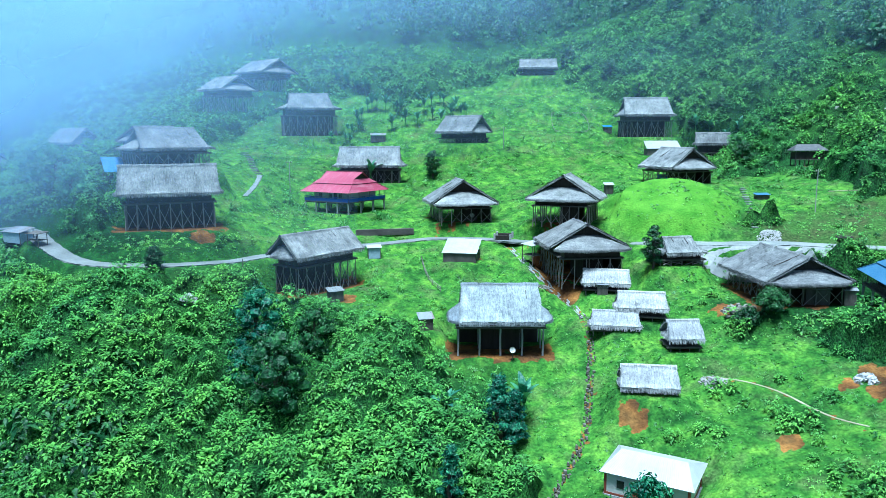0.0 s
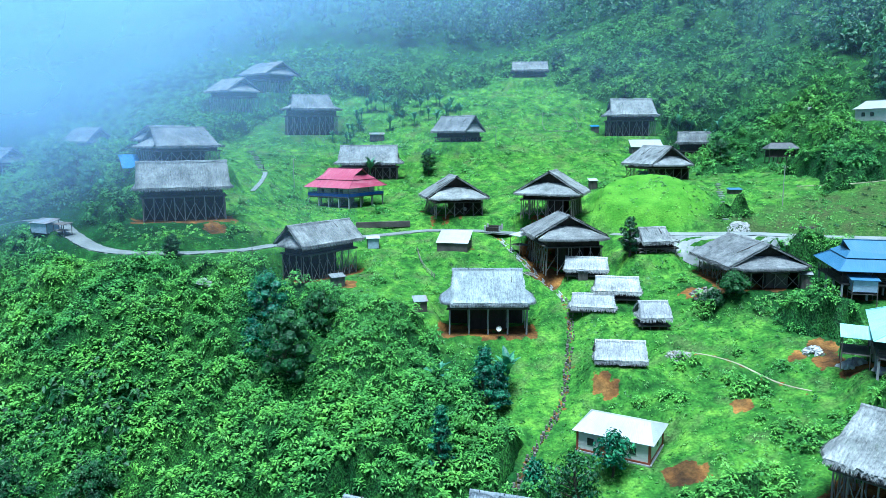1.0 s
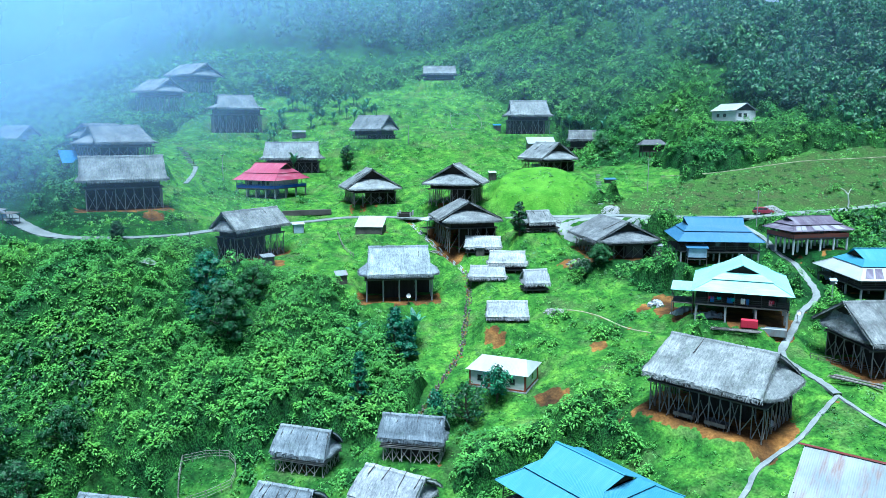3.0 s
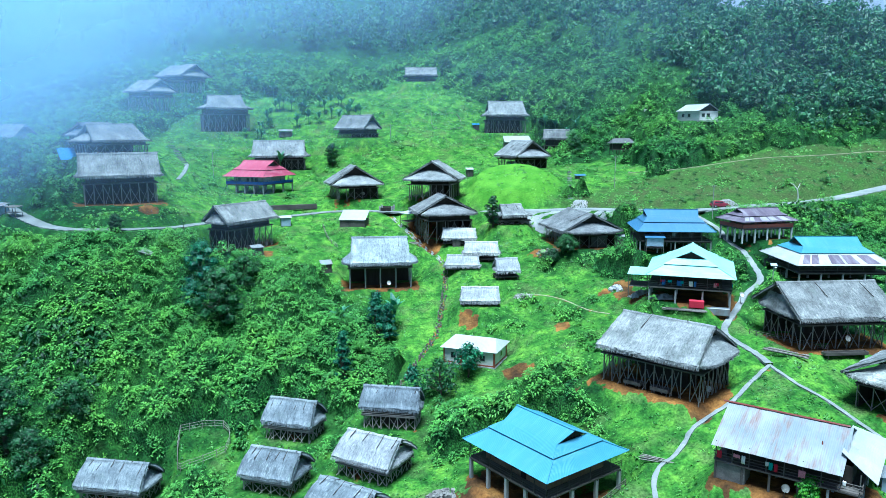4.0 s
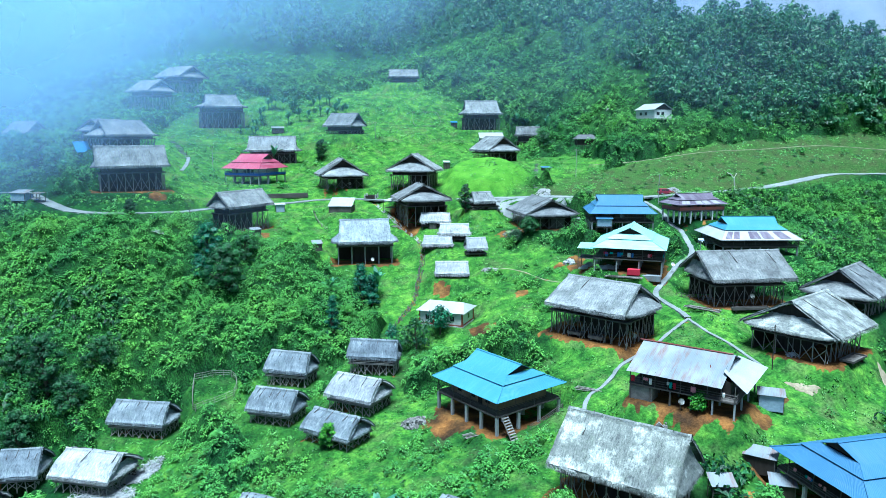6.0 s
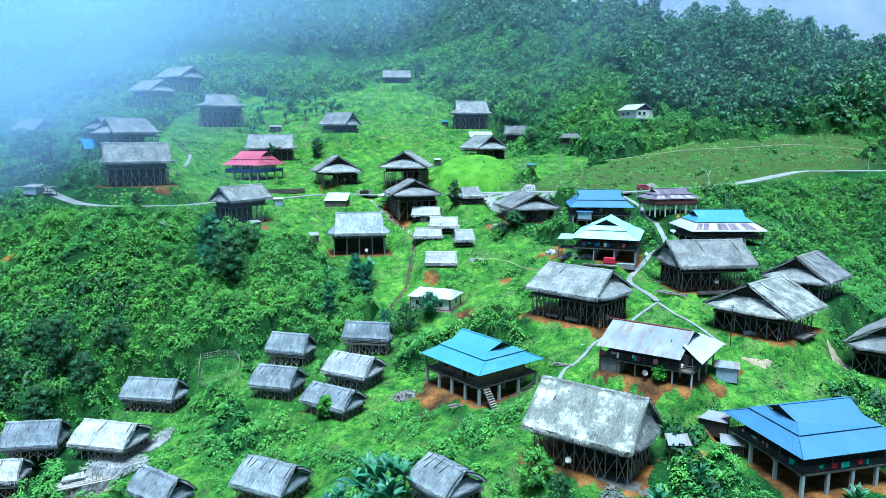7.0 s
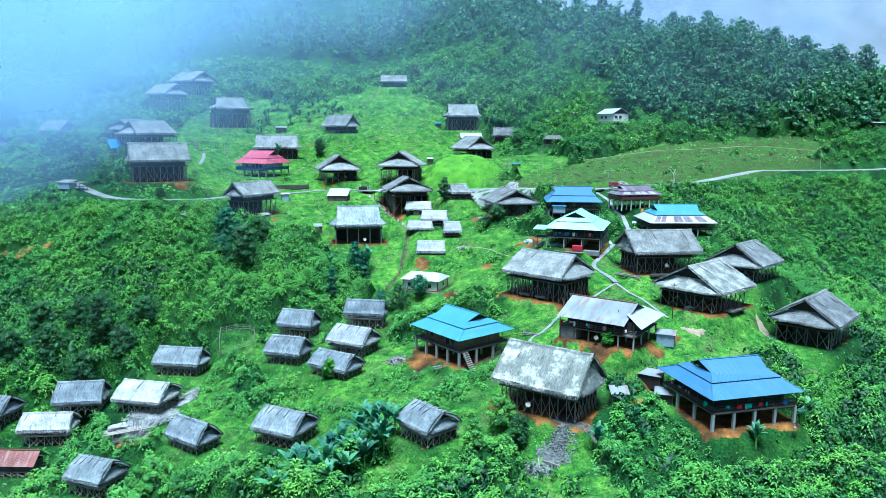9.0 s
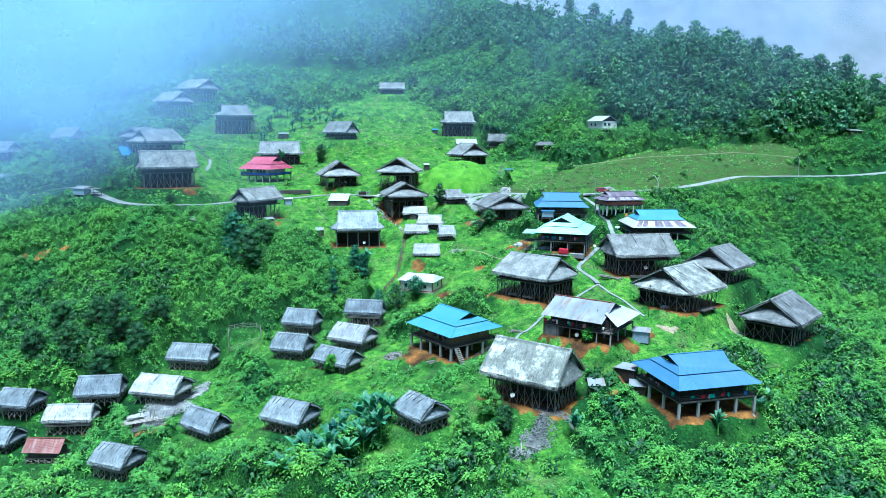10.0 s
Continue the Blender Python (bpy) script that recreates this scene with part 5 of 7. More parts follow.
lean_shed(32.6, 142.0, 5, 2.0, 1.6, 1.6, 2.0, SHEET_WHITE, "small pale sheet shelter on the slope", WOOD, "outhouse")
lean_shed(-67.6, 110.4, -25, 4.6, 2.8, 1.5, 2.1, SHEET_GREY, "grey sheet-roofed stall beside the road", WALL_BLUE, "roadside_stall")
lean_shed(-63.2, 108.0, -25, 3.0, 2.0, 1.9, 2.1, WOOD, "open slatted pen beside the road", WOOD_DARK, "animal_pen", solid=False)
lean_shed(-99.0, 140.0, 15, 5.0, 3.6, 2.4, 3.2, SHEET_GREY, "grey sheet-roofed hut among misty bushes", WALL_BLUE, "field_hut")
lean_shed(171.9, 117.5, 0, 4.6, 3.2, 2.2, 2.7, SHEET_WHITE, "pale field hut at the edge of the forest", WOOD_DARK, "field_hut")
lean_shed(15.2, 119.4, -60, 3.4, 3.0, 3.2, 3.7, SHEET_WHITE, "white sheet lean-to against the thatched house", WOOD_DARK, "lean_to", z=17.2, solid=False)
lean_shed(24.2, 105.6, -8, 2.0, 1.5, 1.5, 1.8, SHEET_GREY, "small boarded hutch below the house", WOOD, "hutch")
lean_shed(44.6, 147.0, 10, 2.2, 1.6, 1.3, 1.6, PVC, "blue plastic-covered stack beside the house", PVC, "covered_stack")
lean_shed(41.5, 186.6, 0, 2.4, 1.8, 1.4, 1.8, PVC, "blue plastic-roofed pen beside the house", WOOD, "animal_pen")
lean_shed(58.8, 132.0, 10, 3.0, 1.4, 0.8, 1.1, SHEET_BLUE, "low blue sheet cover on the grass", WOOD, "sheet_cover")
lean_shed(-60.2, 128.6, 40, 3.6, 2.4, 1.6, 4.2, PVC, "bright blue tarpaulin lean-to beside the house", WOOD_DARK, "tarpaulin_shelter", z=31.0, solid=False)


def pavilion():
    x, y, z, turn, e, r, w, rise, g = PLAN["h10"]
    root = thing("pavilion", place("h10"), "small dark hip-roofed pavilion on thick stilts", "hut")
    c = lambda s: ((-r, 0, g + rise), (r, 0, g + rise), (e, s * w, g), (-e, s * w, g))
    for s in (-1, 1):
        part("roof_slope", joined("roof_slope", [sheet(c(s), 0.1, 5, 3, 0.02, 0.0, 2)], TILE), None, root)
        k = ((s * r, -0.02, g + rise), (s * r, 0.02, g + rise), (s * e, w, g), (s * e, -w, g))
        part("roof_end", joined("roof_end", [sheet(k, 0.1, 3, 3, 0.02, 0.0, 2)], TILE), None, root)
    for i in range(4):
        for j in (-1, 1):
            pole("post", ((-0.8 + 1.6 * i / 3) * e, j * w * 0.7, -0.6), ((-0.8 + 1.6 * i / 3) * e, j * w * 0.7, g), 0.12, WOOD, root, 0.1)
    walls(root, e * 0.8, w * 0.75, g * 0.45, g - 0.25, WOOD_DARK, 0.1)
    block("floor_deck", (0, 0, g * 0.45), (e * 1.75, w * 1.7, 0.14), WOOD, root)


pavilion()


def red_granary():
    x, y, z, turn, e, r, w, rise, g = PLAN["g14"]
    root = thing("granary", place("g14"), "granary with a rusty red sheet roof on short stilts", "hut", "thatched granaries")
    gable_sheets(root, e, w, rise, g, SHEET_RUST)
    stilts(root, e * 0.86, w * 0.88, g * 0.42, 77, BAMBOO, 0.065, 1.2)
    block("floor_deck", (0, 0, g * 0.45), (e * 1.85, w * 1.75, 0.12), WOOD, root)
    walls(root, e * 0.78, w * 0.7, g * 0.45, g + 0.1, WOOD, 0.1)


red_granary()


def zinc_house():
    """The rust-streaked house: a plain gable roof with a lower lean-to at one end."""
    x, y, z, turn, e, r, w, rise, g = PLAN["metal40"]
    root = thing("stilt_house", place("metal40"), "stilt house with a rust-streaked zinc gable roof and laundry", "house", "sheet-roofed stilt houses")
    for side in (-1, 1):
        n = 9
        for k in range(n):
            x0, x1 = -e * 0.98 + k * (e * 0.98 + r + 0.6) / n, -e * 0.98 + (k + 1) * (e * 0.98 + r + 0.6) / n + 0.08
            lift = 0.015 * (k % 2)
            c = ((x0, 0, g + rise + lift), (x1, 0, g + rise + lift), (x1, side * w, g + lift), (x0, side * w, g + lift))
            part("zinc_sheet", joined("zinc_sheet", [sheet(c, 0.04, 2, 4, 0.02, 0.02, k + 3)], SHEET_GREY), None, root)
    c = ((r + 0.2, -w * 0.62, g + rise * 0.55), (r + 0.2, w * 0.62, g + rise * 0.55), (e + 0.9, w * 0.95, g - 0.15), (e + 0.9, -w * 0.95, g - 0.15))
    part("end_roof", joined("end_roof", [sheet(c, 0.05, 6, 3, 0.02, 0.02, 8)], SHEET_WHITE), None, root)
    gx2 = r + 0.25
    part("gable", mesh_of("gable", [(gx2, -w * 0.6, g + rise * 0.45), (gx2, w * 0.6, g + rise * 0.45), (gx2, 0.02, g + rise - 0.1), (gx2, -0.02, g + rise - 0.1)], [(0, 1, 2, 3)], WOOD_DARK), None, root)
    block("ridge_flashing", (-(e - r) / 2, 0, g + rise + 0.07), (e + r + 0.8, 0.4, 0.05), SHEET_RUST, root)
    fl, hx, hy = g * 0.5, e - 0.5, w - 0.8
    for i in range(6):
        for j in range(4):
            block("post", (-hx + 2 * hx * i / 5, -hy + 2 * hy * j / 3, fl / 2 - 0.4), (0.22, 0.22, fl + 0.8), WOOD if i < 4 else CONCRETE, root, bevel=0.06)
    block("floor_deck", (0, 0, fl + 0.1), (2 * hx + 0.5, 2 * hy + 0.5, 0.18), WOOD, root)
    block("stone_base", (-hx + 1.4, -hy + 1.2, fl / 2 - 0.3), (3.0, 2.4, fl + 0.4), STONE, root)
    walls(root, hx - 0.8, hy - 1.2, fl + 0.2, g + 0.35, WOOD_DARK, 0.12)
    for h in (0.3, 0.6, 0.9):
        pole("rail", (-hx - 0.2, -hy - 0.2, fl + 0.2 + h), (hx + 0.2, -hy - 0.2, fl + 0.2 + h), 0.045, WOOD, root, 0.2)
        pole("rail", (hx + 0.2, -hy - 0.2, fl + 0.2 + h), (hx + 0.2, hy + 0.2, fl + 0.2 + h), 0.045, WOOD, root, 0.2)
    for k in range(9):
        px = -hx + 2 * hx * k / 8
        pole("eave_post", (px, -hy - 0.15, fl), (px, -hy - 0.15, g + 0.3), 0.06, WOOD, root, 0.1)
    laundry(place("metal40"), (-hx, -hy - 0.3), (hx, -hy - 0.3), fl + 1.3, 8, 5, root)


zinc_house()


GRAVEL_PALE = plain_mat("pale_gravel", (0.30, 0.31, 0.32), (0.46, 0.47, 0.48), 1.2, 0.9, 0.6)


# ---- roadside and yard things ----
def utility_pole(x, y, tall, label, mat=CONCRETE, arm=True):
    root = thing("utility_pole", pose(x, y, float(height(x, y)), 0, 0, 20), label, "pole", "utility poles")
    pole("shaft", (0, 0, -0.5), (0, 0, tall), 0.08, mat, root, 0.0)
    if arm:
        pole("crossarm", (-0.6, 0, tall - 0.35), (0.6, 0, tall - 0.35), 0.05, WOOD, root, 0.0)
        for k in (-0.5, 0.5):
            pole("insulator", (k, 0, tall - 0.33), (k, 0, tall - 0.1), 0.045, WHITE, root, 0.0)


for px, py, tall in ((64.7, 123.8, 7.5), (-0.6, 135.0, 5.0), (76.5, 98.5, 7.0), (145.6, 106.4, 6.0), (-33, 150, 6.5), (14, 176, 5.5)):
    utility_pole(px, py, tall, "thin grey concrete utility pole on the slope")
utility_pole(62.5, 28.9, 6.5, "thin dark wooden utility pole on the lawn", WOOD_DARK)
utility_pole(48.9, 21.0, 5.5, "rusty thin steel pole beside the house", TRIM, False)
utility_pole(-31.0, 107.0, 2.0, "short wooden post beside the road", WOOD, False)


def solar_lamp(x, y, tall, label):
    root = thing("street_lamp", pose(x, y, float(height(x, y)), 0, 0, -15), label, "street lamp", "solar street lamps")
    pole("shaft", (0, 0, -0.4), (0, 0, tall), 0.09, CONCRETE, root, 0.0)
    block("panel", (0, 0, tall + 0.1), (1.0, 0.7, 0.05), WALL_BLUE, root, tilt=(28, 0))
    pole("arm", (0, 0, tall - 0.4), (0, -0.9, tall - 0.2), 0.04, CONCRETE, root, 0.0)
    block("lamp_head", (0, -1.0, tall - 0.2), (0.22, 0.45, 0.1), WHITE, root)


solar_lamp(70.2, 65.5, 4.6, "solar street lamp on a grey post beside the path")
solar_lamp(8.6, 136.2, 3.6, "solar street lamp on a white post above the road")


def dish_mesh():
    bm = bmesh.new()
    rings, n = 5, 16
    rows = [[bm.verts.new((0.42 * k / rings * math.cos(2 * math.pi * j / n), 0.42 * k / rings * math.sin(2 * math.pi * j / n), 0.16 * (k / rings) ** 2)) for j in range(n)] for k in range(1, rings + 1)]
    mid = bm.verts.new((0, 0, 0))
    for j in range(n):
        bm.faces.new((mid, rows[0][j], rows[0][(j + 1) % n]))
        for k in range(rings - 1):
            bm.faces.new((rows[k][j], rows[k + 1][j], rows[k + 1][(j + 1) % n], rows[k][(j + 1) % n]))
    bmesh.ops.solidify(bm, geom=bm.faces[:], thickness=0.02)
    me = bpy.data.meshes.new("dish")
    bm.to_mesh(me)
    bm.free()
    me.materials.append(WHITE)
    me.shade_smooth()
    return me


DISH = dish_mesh()


def satellite_dish(x, y, up, turn):
    root = thing("satellite_dish", pose(x, y, float(height(x, y)), 0, 0, turn), "white satellite dish on a short mast", "satellite dish", "satellite dishes")
    pole("mast", (0, 0, -0.3), (0, 0, up), 0.04, WOOD, root, 0.0)
    part("dish", DISH, None, root, "", pose(0, -0.1, up + 0.1, 62, 0, 0) @ Matrix.Diagonal((1.0, 1.0, 1.0, 1)))
    pole("feed_arm", (0, -0.1, up - 0.2), (0, -0.75, up + 0.15), 0.025, WOOD, root, 0.0)


for x, y, up, turn in ((47.4, 41.4, 1.2, 15), (30.4, 9.0, 2.2, -10), (68.6, 45.0, 2.2, 0), (9.4, 91.6, 1.3, 0), (66.6, -1.5, 1.6, 20), (45.0, 20.6, 1.0, -10), (5.2, 135.0, 1.2, 0), (20.2, 123.4, 1.4, 0), (63.6, 63.2, 1.6, 10)):
    satellite_dish(x, y, up, turn)


def hatchback():
    """A dark red hatchback parked at the road."""
    root = thing("car", pose(80.6, 103.6, float(height(80.6, 103.6)) + 0.1, 0, 0, -4), "dark red hatchback parked on the concrete road", "car")
    red = plain_mat("car_red", (0.22, 0.02, 0.05), (0.26, 0.03, 0.06), 1.0, 0.3, 0.0, spec=0.6)
    prof = [(-1.85, 0.35), (-1.9, 0.75), (-1.75, 0.92), (-1.5, 1.42), (-1.2, 1.52), (0.2, 1.5), (0.45, 1.42), (1.0, 0.98), (1.75, 0.85), (1.92, 0.6), (1.88, 0.35)]
    bm = bmesh.new()
    left, right = ([bm.verts.new((x, s * (0.83 - 0.16 * max(0, z - 0.9) / 0.6), z)) for x, z in prof] for s in (-1, 1))
    bm.faces.new(left[::-1]), bm.faces.new(right)
    for k in range(len(prof)):
        j = (k + 1) % len(prof)
        bm.faces.new((left[k], left[j], right[j], right[k]))
    bmesh.ops.recalc_face_normals(bm, faces=bm.faces[:])
    bmesh.ops.bevel(bm, geom=bm.edges[:], offset=0.05, segments=2, affect="EDGES")
    body = part("body", bm, red, root)
    for s in (-1, 1):
        for x0, x1 in ((-1.35, -0.5), (-0.42, 0.42)):
            block("side_window", ((x0 + x1) / 2, s * 0.765, 1.2), (x1 - x0, 0.04, 0.36), GLASS_DARK, root, tilt=(s * 14, 0))
        for x in (-1.2, 1.2):
            tyre = part("wheel", pole_mesh("tyre", GLASS_DARK, 18), None, root, "", pose(x, s * 0.86, 0.31, 90 * s, 0, 0) @ Matrix.Diagonal((0.31, 0.31, 0.2, 1)))
            part("rim", pole_mesh("rim", CONCRETE, 12), None, tyre, "", Matrix.Translation((0, 0, -0.06)) @ Matrix.Diagonal((0.6, 0.6, 0.3, 1)))
        block("headlight", (1.86, s * 0.55, 0.68), (0.08, 0.3, 0.15), WHITE, root)
        block("tail_light", (-1.86, s * 0.6, 0.8), (0.08, 0.2, 0.2), TRIM, root)
    block("windscreen", (0.76, 0, 1.2), (0.66, 1.25, 0.03), GLASS_DARK, root, tilt=(0, 39))
    block("rear_window", (-1.67, 0, 1.2), (0.5, 1.2, 0.03), GLASS_DARK, root, tilt=(0, -63))


hatchback()


def heap(name, x, y, rad, tall, mat, label, category, count=120, seed=1, lump=1.0, shape=(1, 1, 1)):
    """A pile of loose lumps."""
    rng = np.random.default_rng(seed)
    pieces = []
    for k in range(count):
        a, q = rng.random() * 6.283, rng.random() ** 0.6
        cx, cy = q * rad * math.cos(a), q * rad * 0.8 * math.sin(a)
        cz = tall * (1 - q) ** 0.8 + float(height(x + cx, y + cy)) - float(height(x, y))
        s = rng.uniform(0.12, 0.38) * (0.6 + rad * 0.15) * lump
        v = np.array([(-1, -1, -1), (1, -1, -1), (1, 1, -1), (-1, 1, -1), (-.8, -.8, 1), (.8, -.8, 1), (.8, .8, 1), (-.8, .8, 1)], float) * s * rng.uniform(0.6, 1.2, 3) * shape
        v += rng.normal(0, s * 0.18, v.shape) * shape
        v = v @ np.array(Euler((0, 0, rng.uniform(0, 6.28))).to_matrix()).T
        rot = np.array(Euler(tuple(rng.uniform(-0.7, 0.7, 3))).to_matrix())
        pieces.append((v @ rot.T + (cx, cy, cz), np.array([(0, 3, 2, 1), (4, 5, 6, 7), (0, 1, 5, 4), (1, 2, 6, 5), (2, 3, 7, 6), (3, 0, 4, 7)]), np.zeros((8, 2))))
    ob = new(name, joined(name, pieces, mat))
    ob.location = (x, y, float(height(x, y)))
    return tagged(ob, label, category, kind="stuff" if count > 60 else "")


heap("gravel_heap", 83.0, 104.6, 2.4, 1.5, GRAVEL_PALE, "pale heap of gravel beside the parked car", "gravel", 600, 3, 0.3)
heap("gravel_heap", 53.9, 116.7, 2.0, 1.0, GRAVEL_PALE, "pale heap of gravel at the road edge", "gravel", 520, 4, 0.3)
heap("rubble", 33.2, 3.0, 2.9, 0.08, SLATE, "grey slate rubble washed down below the house", "rubble", 560, 5, 0.38, (1.4, 1, 0.5))
heap("rubble", 29.6, 0.2, 1.9, 0.2, SLATE, "grey rubble and broken logs on the slope", "rubble", 240, 6, 0.5, (1.4, 1, 0.5))
heap("rock_outcrop", -35.6, 96.0, 1.4, 1.1, CONCRETE, "pale limestone outcrop in the scrub", "rock", 70, 7)
heap("rubble", 50.4, 72.0, 1.6, 0.5, SHEET_WHITE, "white sacks and plastic sheets dumped beside the house", "sacks", 62, 8)
heap("rubble", 52.4, 67.0, 2.2, 0.4, SHEET_WHITE, "pale plastic sheets and debris on the slope", "debris", 70, 9)
heap("rubble", 33.2, 83.0, 1.7, 0.2, GRAVEL, "pale stones along the footpath", "stones", 160, 10, 0.4, (1.3, 1, 0.35))
heap("rubble", 13.0, 38.4, 1.9, 0.5, STONE, "grey stones and cut branches below the terrace", "rubble", 80, 11)
heap("rubble", 48.6, 77.6, 1.2, 0.5, SHEET_WHITE, "white plastic drums and sheets on bare earth", "debris", 62, 12)
heap("rubble", 40.6, 96.4, 1.5, 0.4, STONE, "broken bricks and poles beside the stilts", "rubble", 70, 13)

heap("boulders", 41.6, 19.8, 1.9, 0.4, STONE, "pale boulders heaped below the laundry balcony", "boulders", 64, 16, 0.8)
heap("sacks", 66.4, 30.4, 0.9, 0.5, WHITE, "white sacks heaped beside the stilts", "sacks", 62, 17, 0.5)
heap("debris", 81.2, 28.0, 1.3, 0.15, GRAVEL_PALE, "pale sheets and rubble strewn on bare earth", "debris", 70, 18, 0.6, (1.8, 1, 0.2))
# stones of the drain
DRAIN = LINES["drain"]
rng = np.random.default_rng(21)
pieces = []
for k in range(34, len(DRAIN[0])):
    for side in (-1, 1, 0):
        cx, cy = DRAIN[0][k] + rng.normal(0, 0.12, 2) + side * np.array((0.34, 0.08))
        s = rng.uniform(0.07, 0.19)
        v = np.array([(-1, -1, -1), (1, -1, -1), (1, 1, -1), (-1, 1, -1), (-.8, -.8, 1), (.8, -.8, 1), (.8, .8, 1), (-.8, .8, 1)], float) * s * rng.uniform(0.7, 1.4, 3) + rng.normal(0, s * 0.15, (8, 3))
        pieces.append((v + (cx, cy, DRAIN[1][k] - (0.3 if side == 0 else 0.05)), np.array([(0, 3, 2, 1), (4, 5, 6, 7), (0, 1, 5, 4), (1, 2, 6, 5), (2, 3, 7, 6), (3, 0, 4, 7)]), np.zeros((8, 2))))
tagged(new("drain_stones", joined("drain_stones", pieces, STONE_DARK)), "rough grey stones lining a narrow hillside drain", "stones", kind="stuff")
upper = LINES["drain"][0][:36]
for off in (0.15,):
    d = np.gradient(upper, axis=0)
    d /= np.hypot(*d.T)[:, None]
    line = upper + np.stack([-d[:, 1], d[:, 0]], 1) * off
    hz = height(line[:, 0], line[:, 1]) + 0.12
    v = np.stack([np.c_[line + np.stack([-d[:, 1], d[:, 0]], 1) * s, hz + q] for s, q in ((-0.55, -0.5), (-0.55, 0.05), (-0.35, 0.05), (-0.3, -0.12), (0.3, -0.12), (0.35, 0.05), (0.55, 0.05), (0.55, -0.5))], 1).reshape(-1, 3)
    tagged(new("path", mesh_of("path", v, grid_faces(len(upper), 8), PAVING)), "narrow pale concrete channel down the hillside", "path", kind="structure")
yx, yy = np.meshgrid(np.linspace(37, 62, 26), np.linspace(-3.6, 3.6, 8), indexing="ij")
yc = np.interp(yx, [37, 46, 55, 62], [112.6, 112.4, 110.4, 108.2])
yv = yc + yy * np.sin(np.clip((yx - 36) / 27, 0, 1) * np.pi) ** 0.5
tagged(new("paved_yard", mesh_of("paved_yard", np.stack([yx, yv, height(yx, yv) + 0.1], -1).reshape(-1, 3), grid_faces(26, 8), PAVING)), "pale concrete yard beside the road", "pavement", kind="structure")

# stone steps up the slope
root = thing("stone_stairs", pose(0, 0, 0), "worn pale stone steps climbing the green slope", "stairs")
track = line_points([(-40.4, 153.9), (-42, 156.7), (-44.4, 162.3), (-46.2, 167), (-48.4, 171)], 1.15)
for k, (px, py) in enumerate(track):
    block("step", (px, py, float(height(px, py)) + 0.06), (1.5, 0.6, 0.2), PAVING, root, 28)


root = thing("stone_stairs", pose(0, 0, 0), "grey stepping stones climbing beside the mown mound", "stairs")
for k, (px, py) in enumerate(line_points([(52.5, 119.3), (53.6, 123.5), (54.8, 127.8), (56.6, 134), (58.5, 140.2)], 1.3)):
    block("step", (px, py, float(height(px, py)) + 0.05), (1.0 + 0.3 * math.sin(k * 2.1), 0.7, 0.18), PAVING, root, 12 * math.sin(k * 1.7))
block("marker_stone", (87.8, 163.0, float(height(87.8, 163.0)) + 1.0), (1.1, 0.3, 2.6), WHITE, None, -10, bevel=0.08)
tagged(bpy.data.objects["marker_stone"], "upright white painted stone on the scrubby slope", "stone")


def fence(points, tall, mat, label, gap=1.3, rails=3):
    p = line_points(points, gap)
    root = thing("fence", pose(p[0][0], p[0][1], float(height(*p[0]))), label, "fence", "village fences")
    z = height(p[:, 0], p[:, 1])
    loc = np.c_[p - p[0], z - z[0]]
    for k in range(len(loc)):
        pole("fence_post", loc[k] - (0, 0, 0.3), loc[k] + (0, 0, tall), 0.05, mat, root, 0.2)
        if k:
            for h in range(rails):
                f = tall * (0.3 + 0.6 * h / max(1, rails - 1))
                pole("fence_rail", loc[k - 1] + (0, 0, f), loc[k] + (0, 0, f), 0.035, mat, root, 0.2)


fence([(28, 29.3), (31, 30.2), (33.3, 31.8)], 0.9, WOOD, "grey bamboo fence below the turquoise-roofed house")
fence([(-22, 60.5), (-16, 60.5), (-15, 56), (-21, 55), (-22, 60.5)], 1.3, WOOD_PALE, "pale bamboo fence round an overgrown plot")
fence([(-4, 120), (-2.6, 114), (-0.5, 109.5)], 0.9, WOOD_PALE, "grey rail fence round a kitchen garden")
fence([(76.4, 76), (75.6, 71)], 1.0, WOOD, "leaning bamboo fence beside the path")
fence([(60.6, 55), (64, 50.5), (67, 46.4)], 0.8, WOOD, "low bamboo fence hung with cloth beside the house")
fence([(70, 12), (76, 14), (82, 15)], 0.9, WOOD, "grey bamboo fence behind the blue-roofed house")
fence([(28.0, 193.5), (36, 193), (36, 185), (28, 185), (28, 193.5)], 0.5, STONE, "low grey stone edging of a hillside plot", 1.6, 2)
utility_pole(-41.0, 154.9, 1.5, "short dark wooden post beside the stone steps", WOOD_DARK, False)
block("retaining_wall", (-11.4, 132.6, 20.8), (11.0, 0.4, 1.2), WOOD, None, 12)
tagged(bpy.data.objects["retaining_wall"], "dark plank retaining wall above the road", "wall", kind="structure")

# small culvert rails over the drain
root = thing("culvert", pose(10.6, 126.4, 20.4, 0, 0, -12), "small concrete culvert with dark parapets across the drain", "culvert")
for k in (-1.6, 1.6):
    block("parapet", (0, k, 0.35), (3.0, 0.3, 0.8), WOOD_DARK, root)
    for s in (-1.4, 1.4):
        block("pillar", (s, k, 0.5), (0.35, 0.36, 1.1), CONCRETE, root)


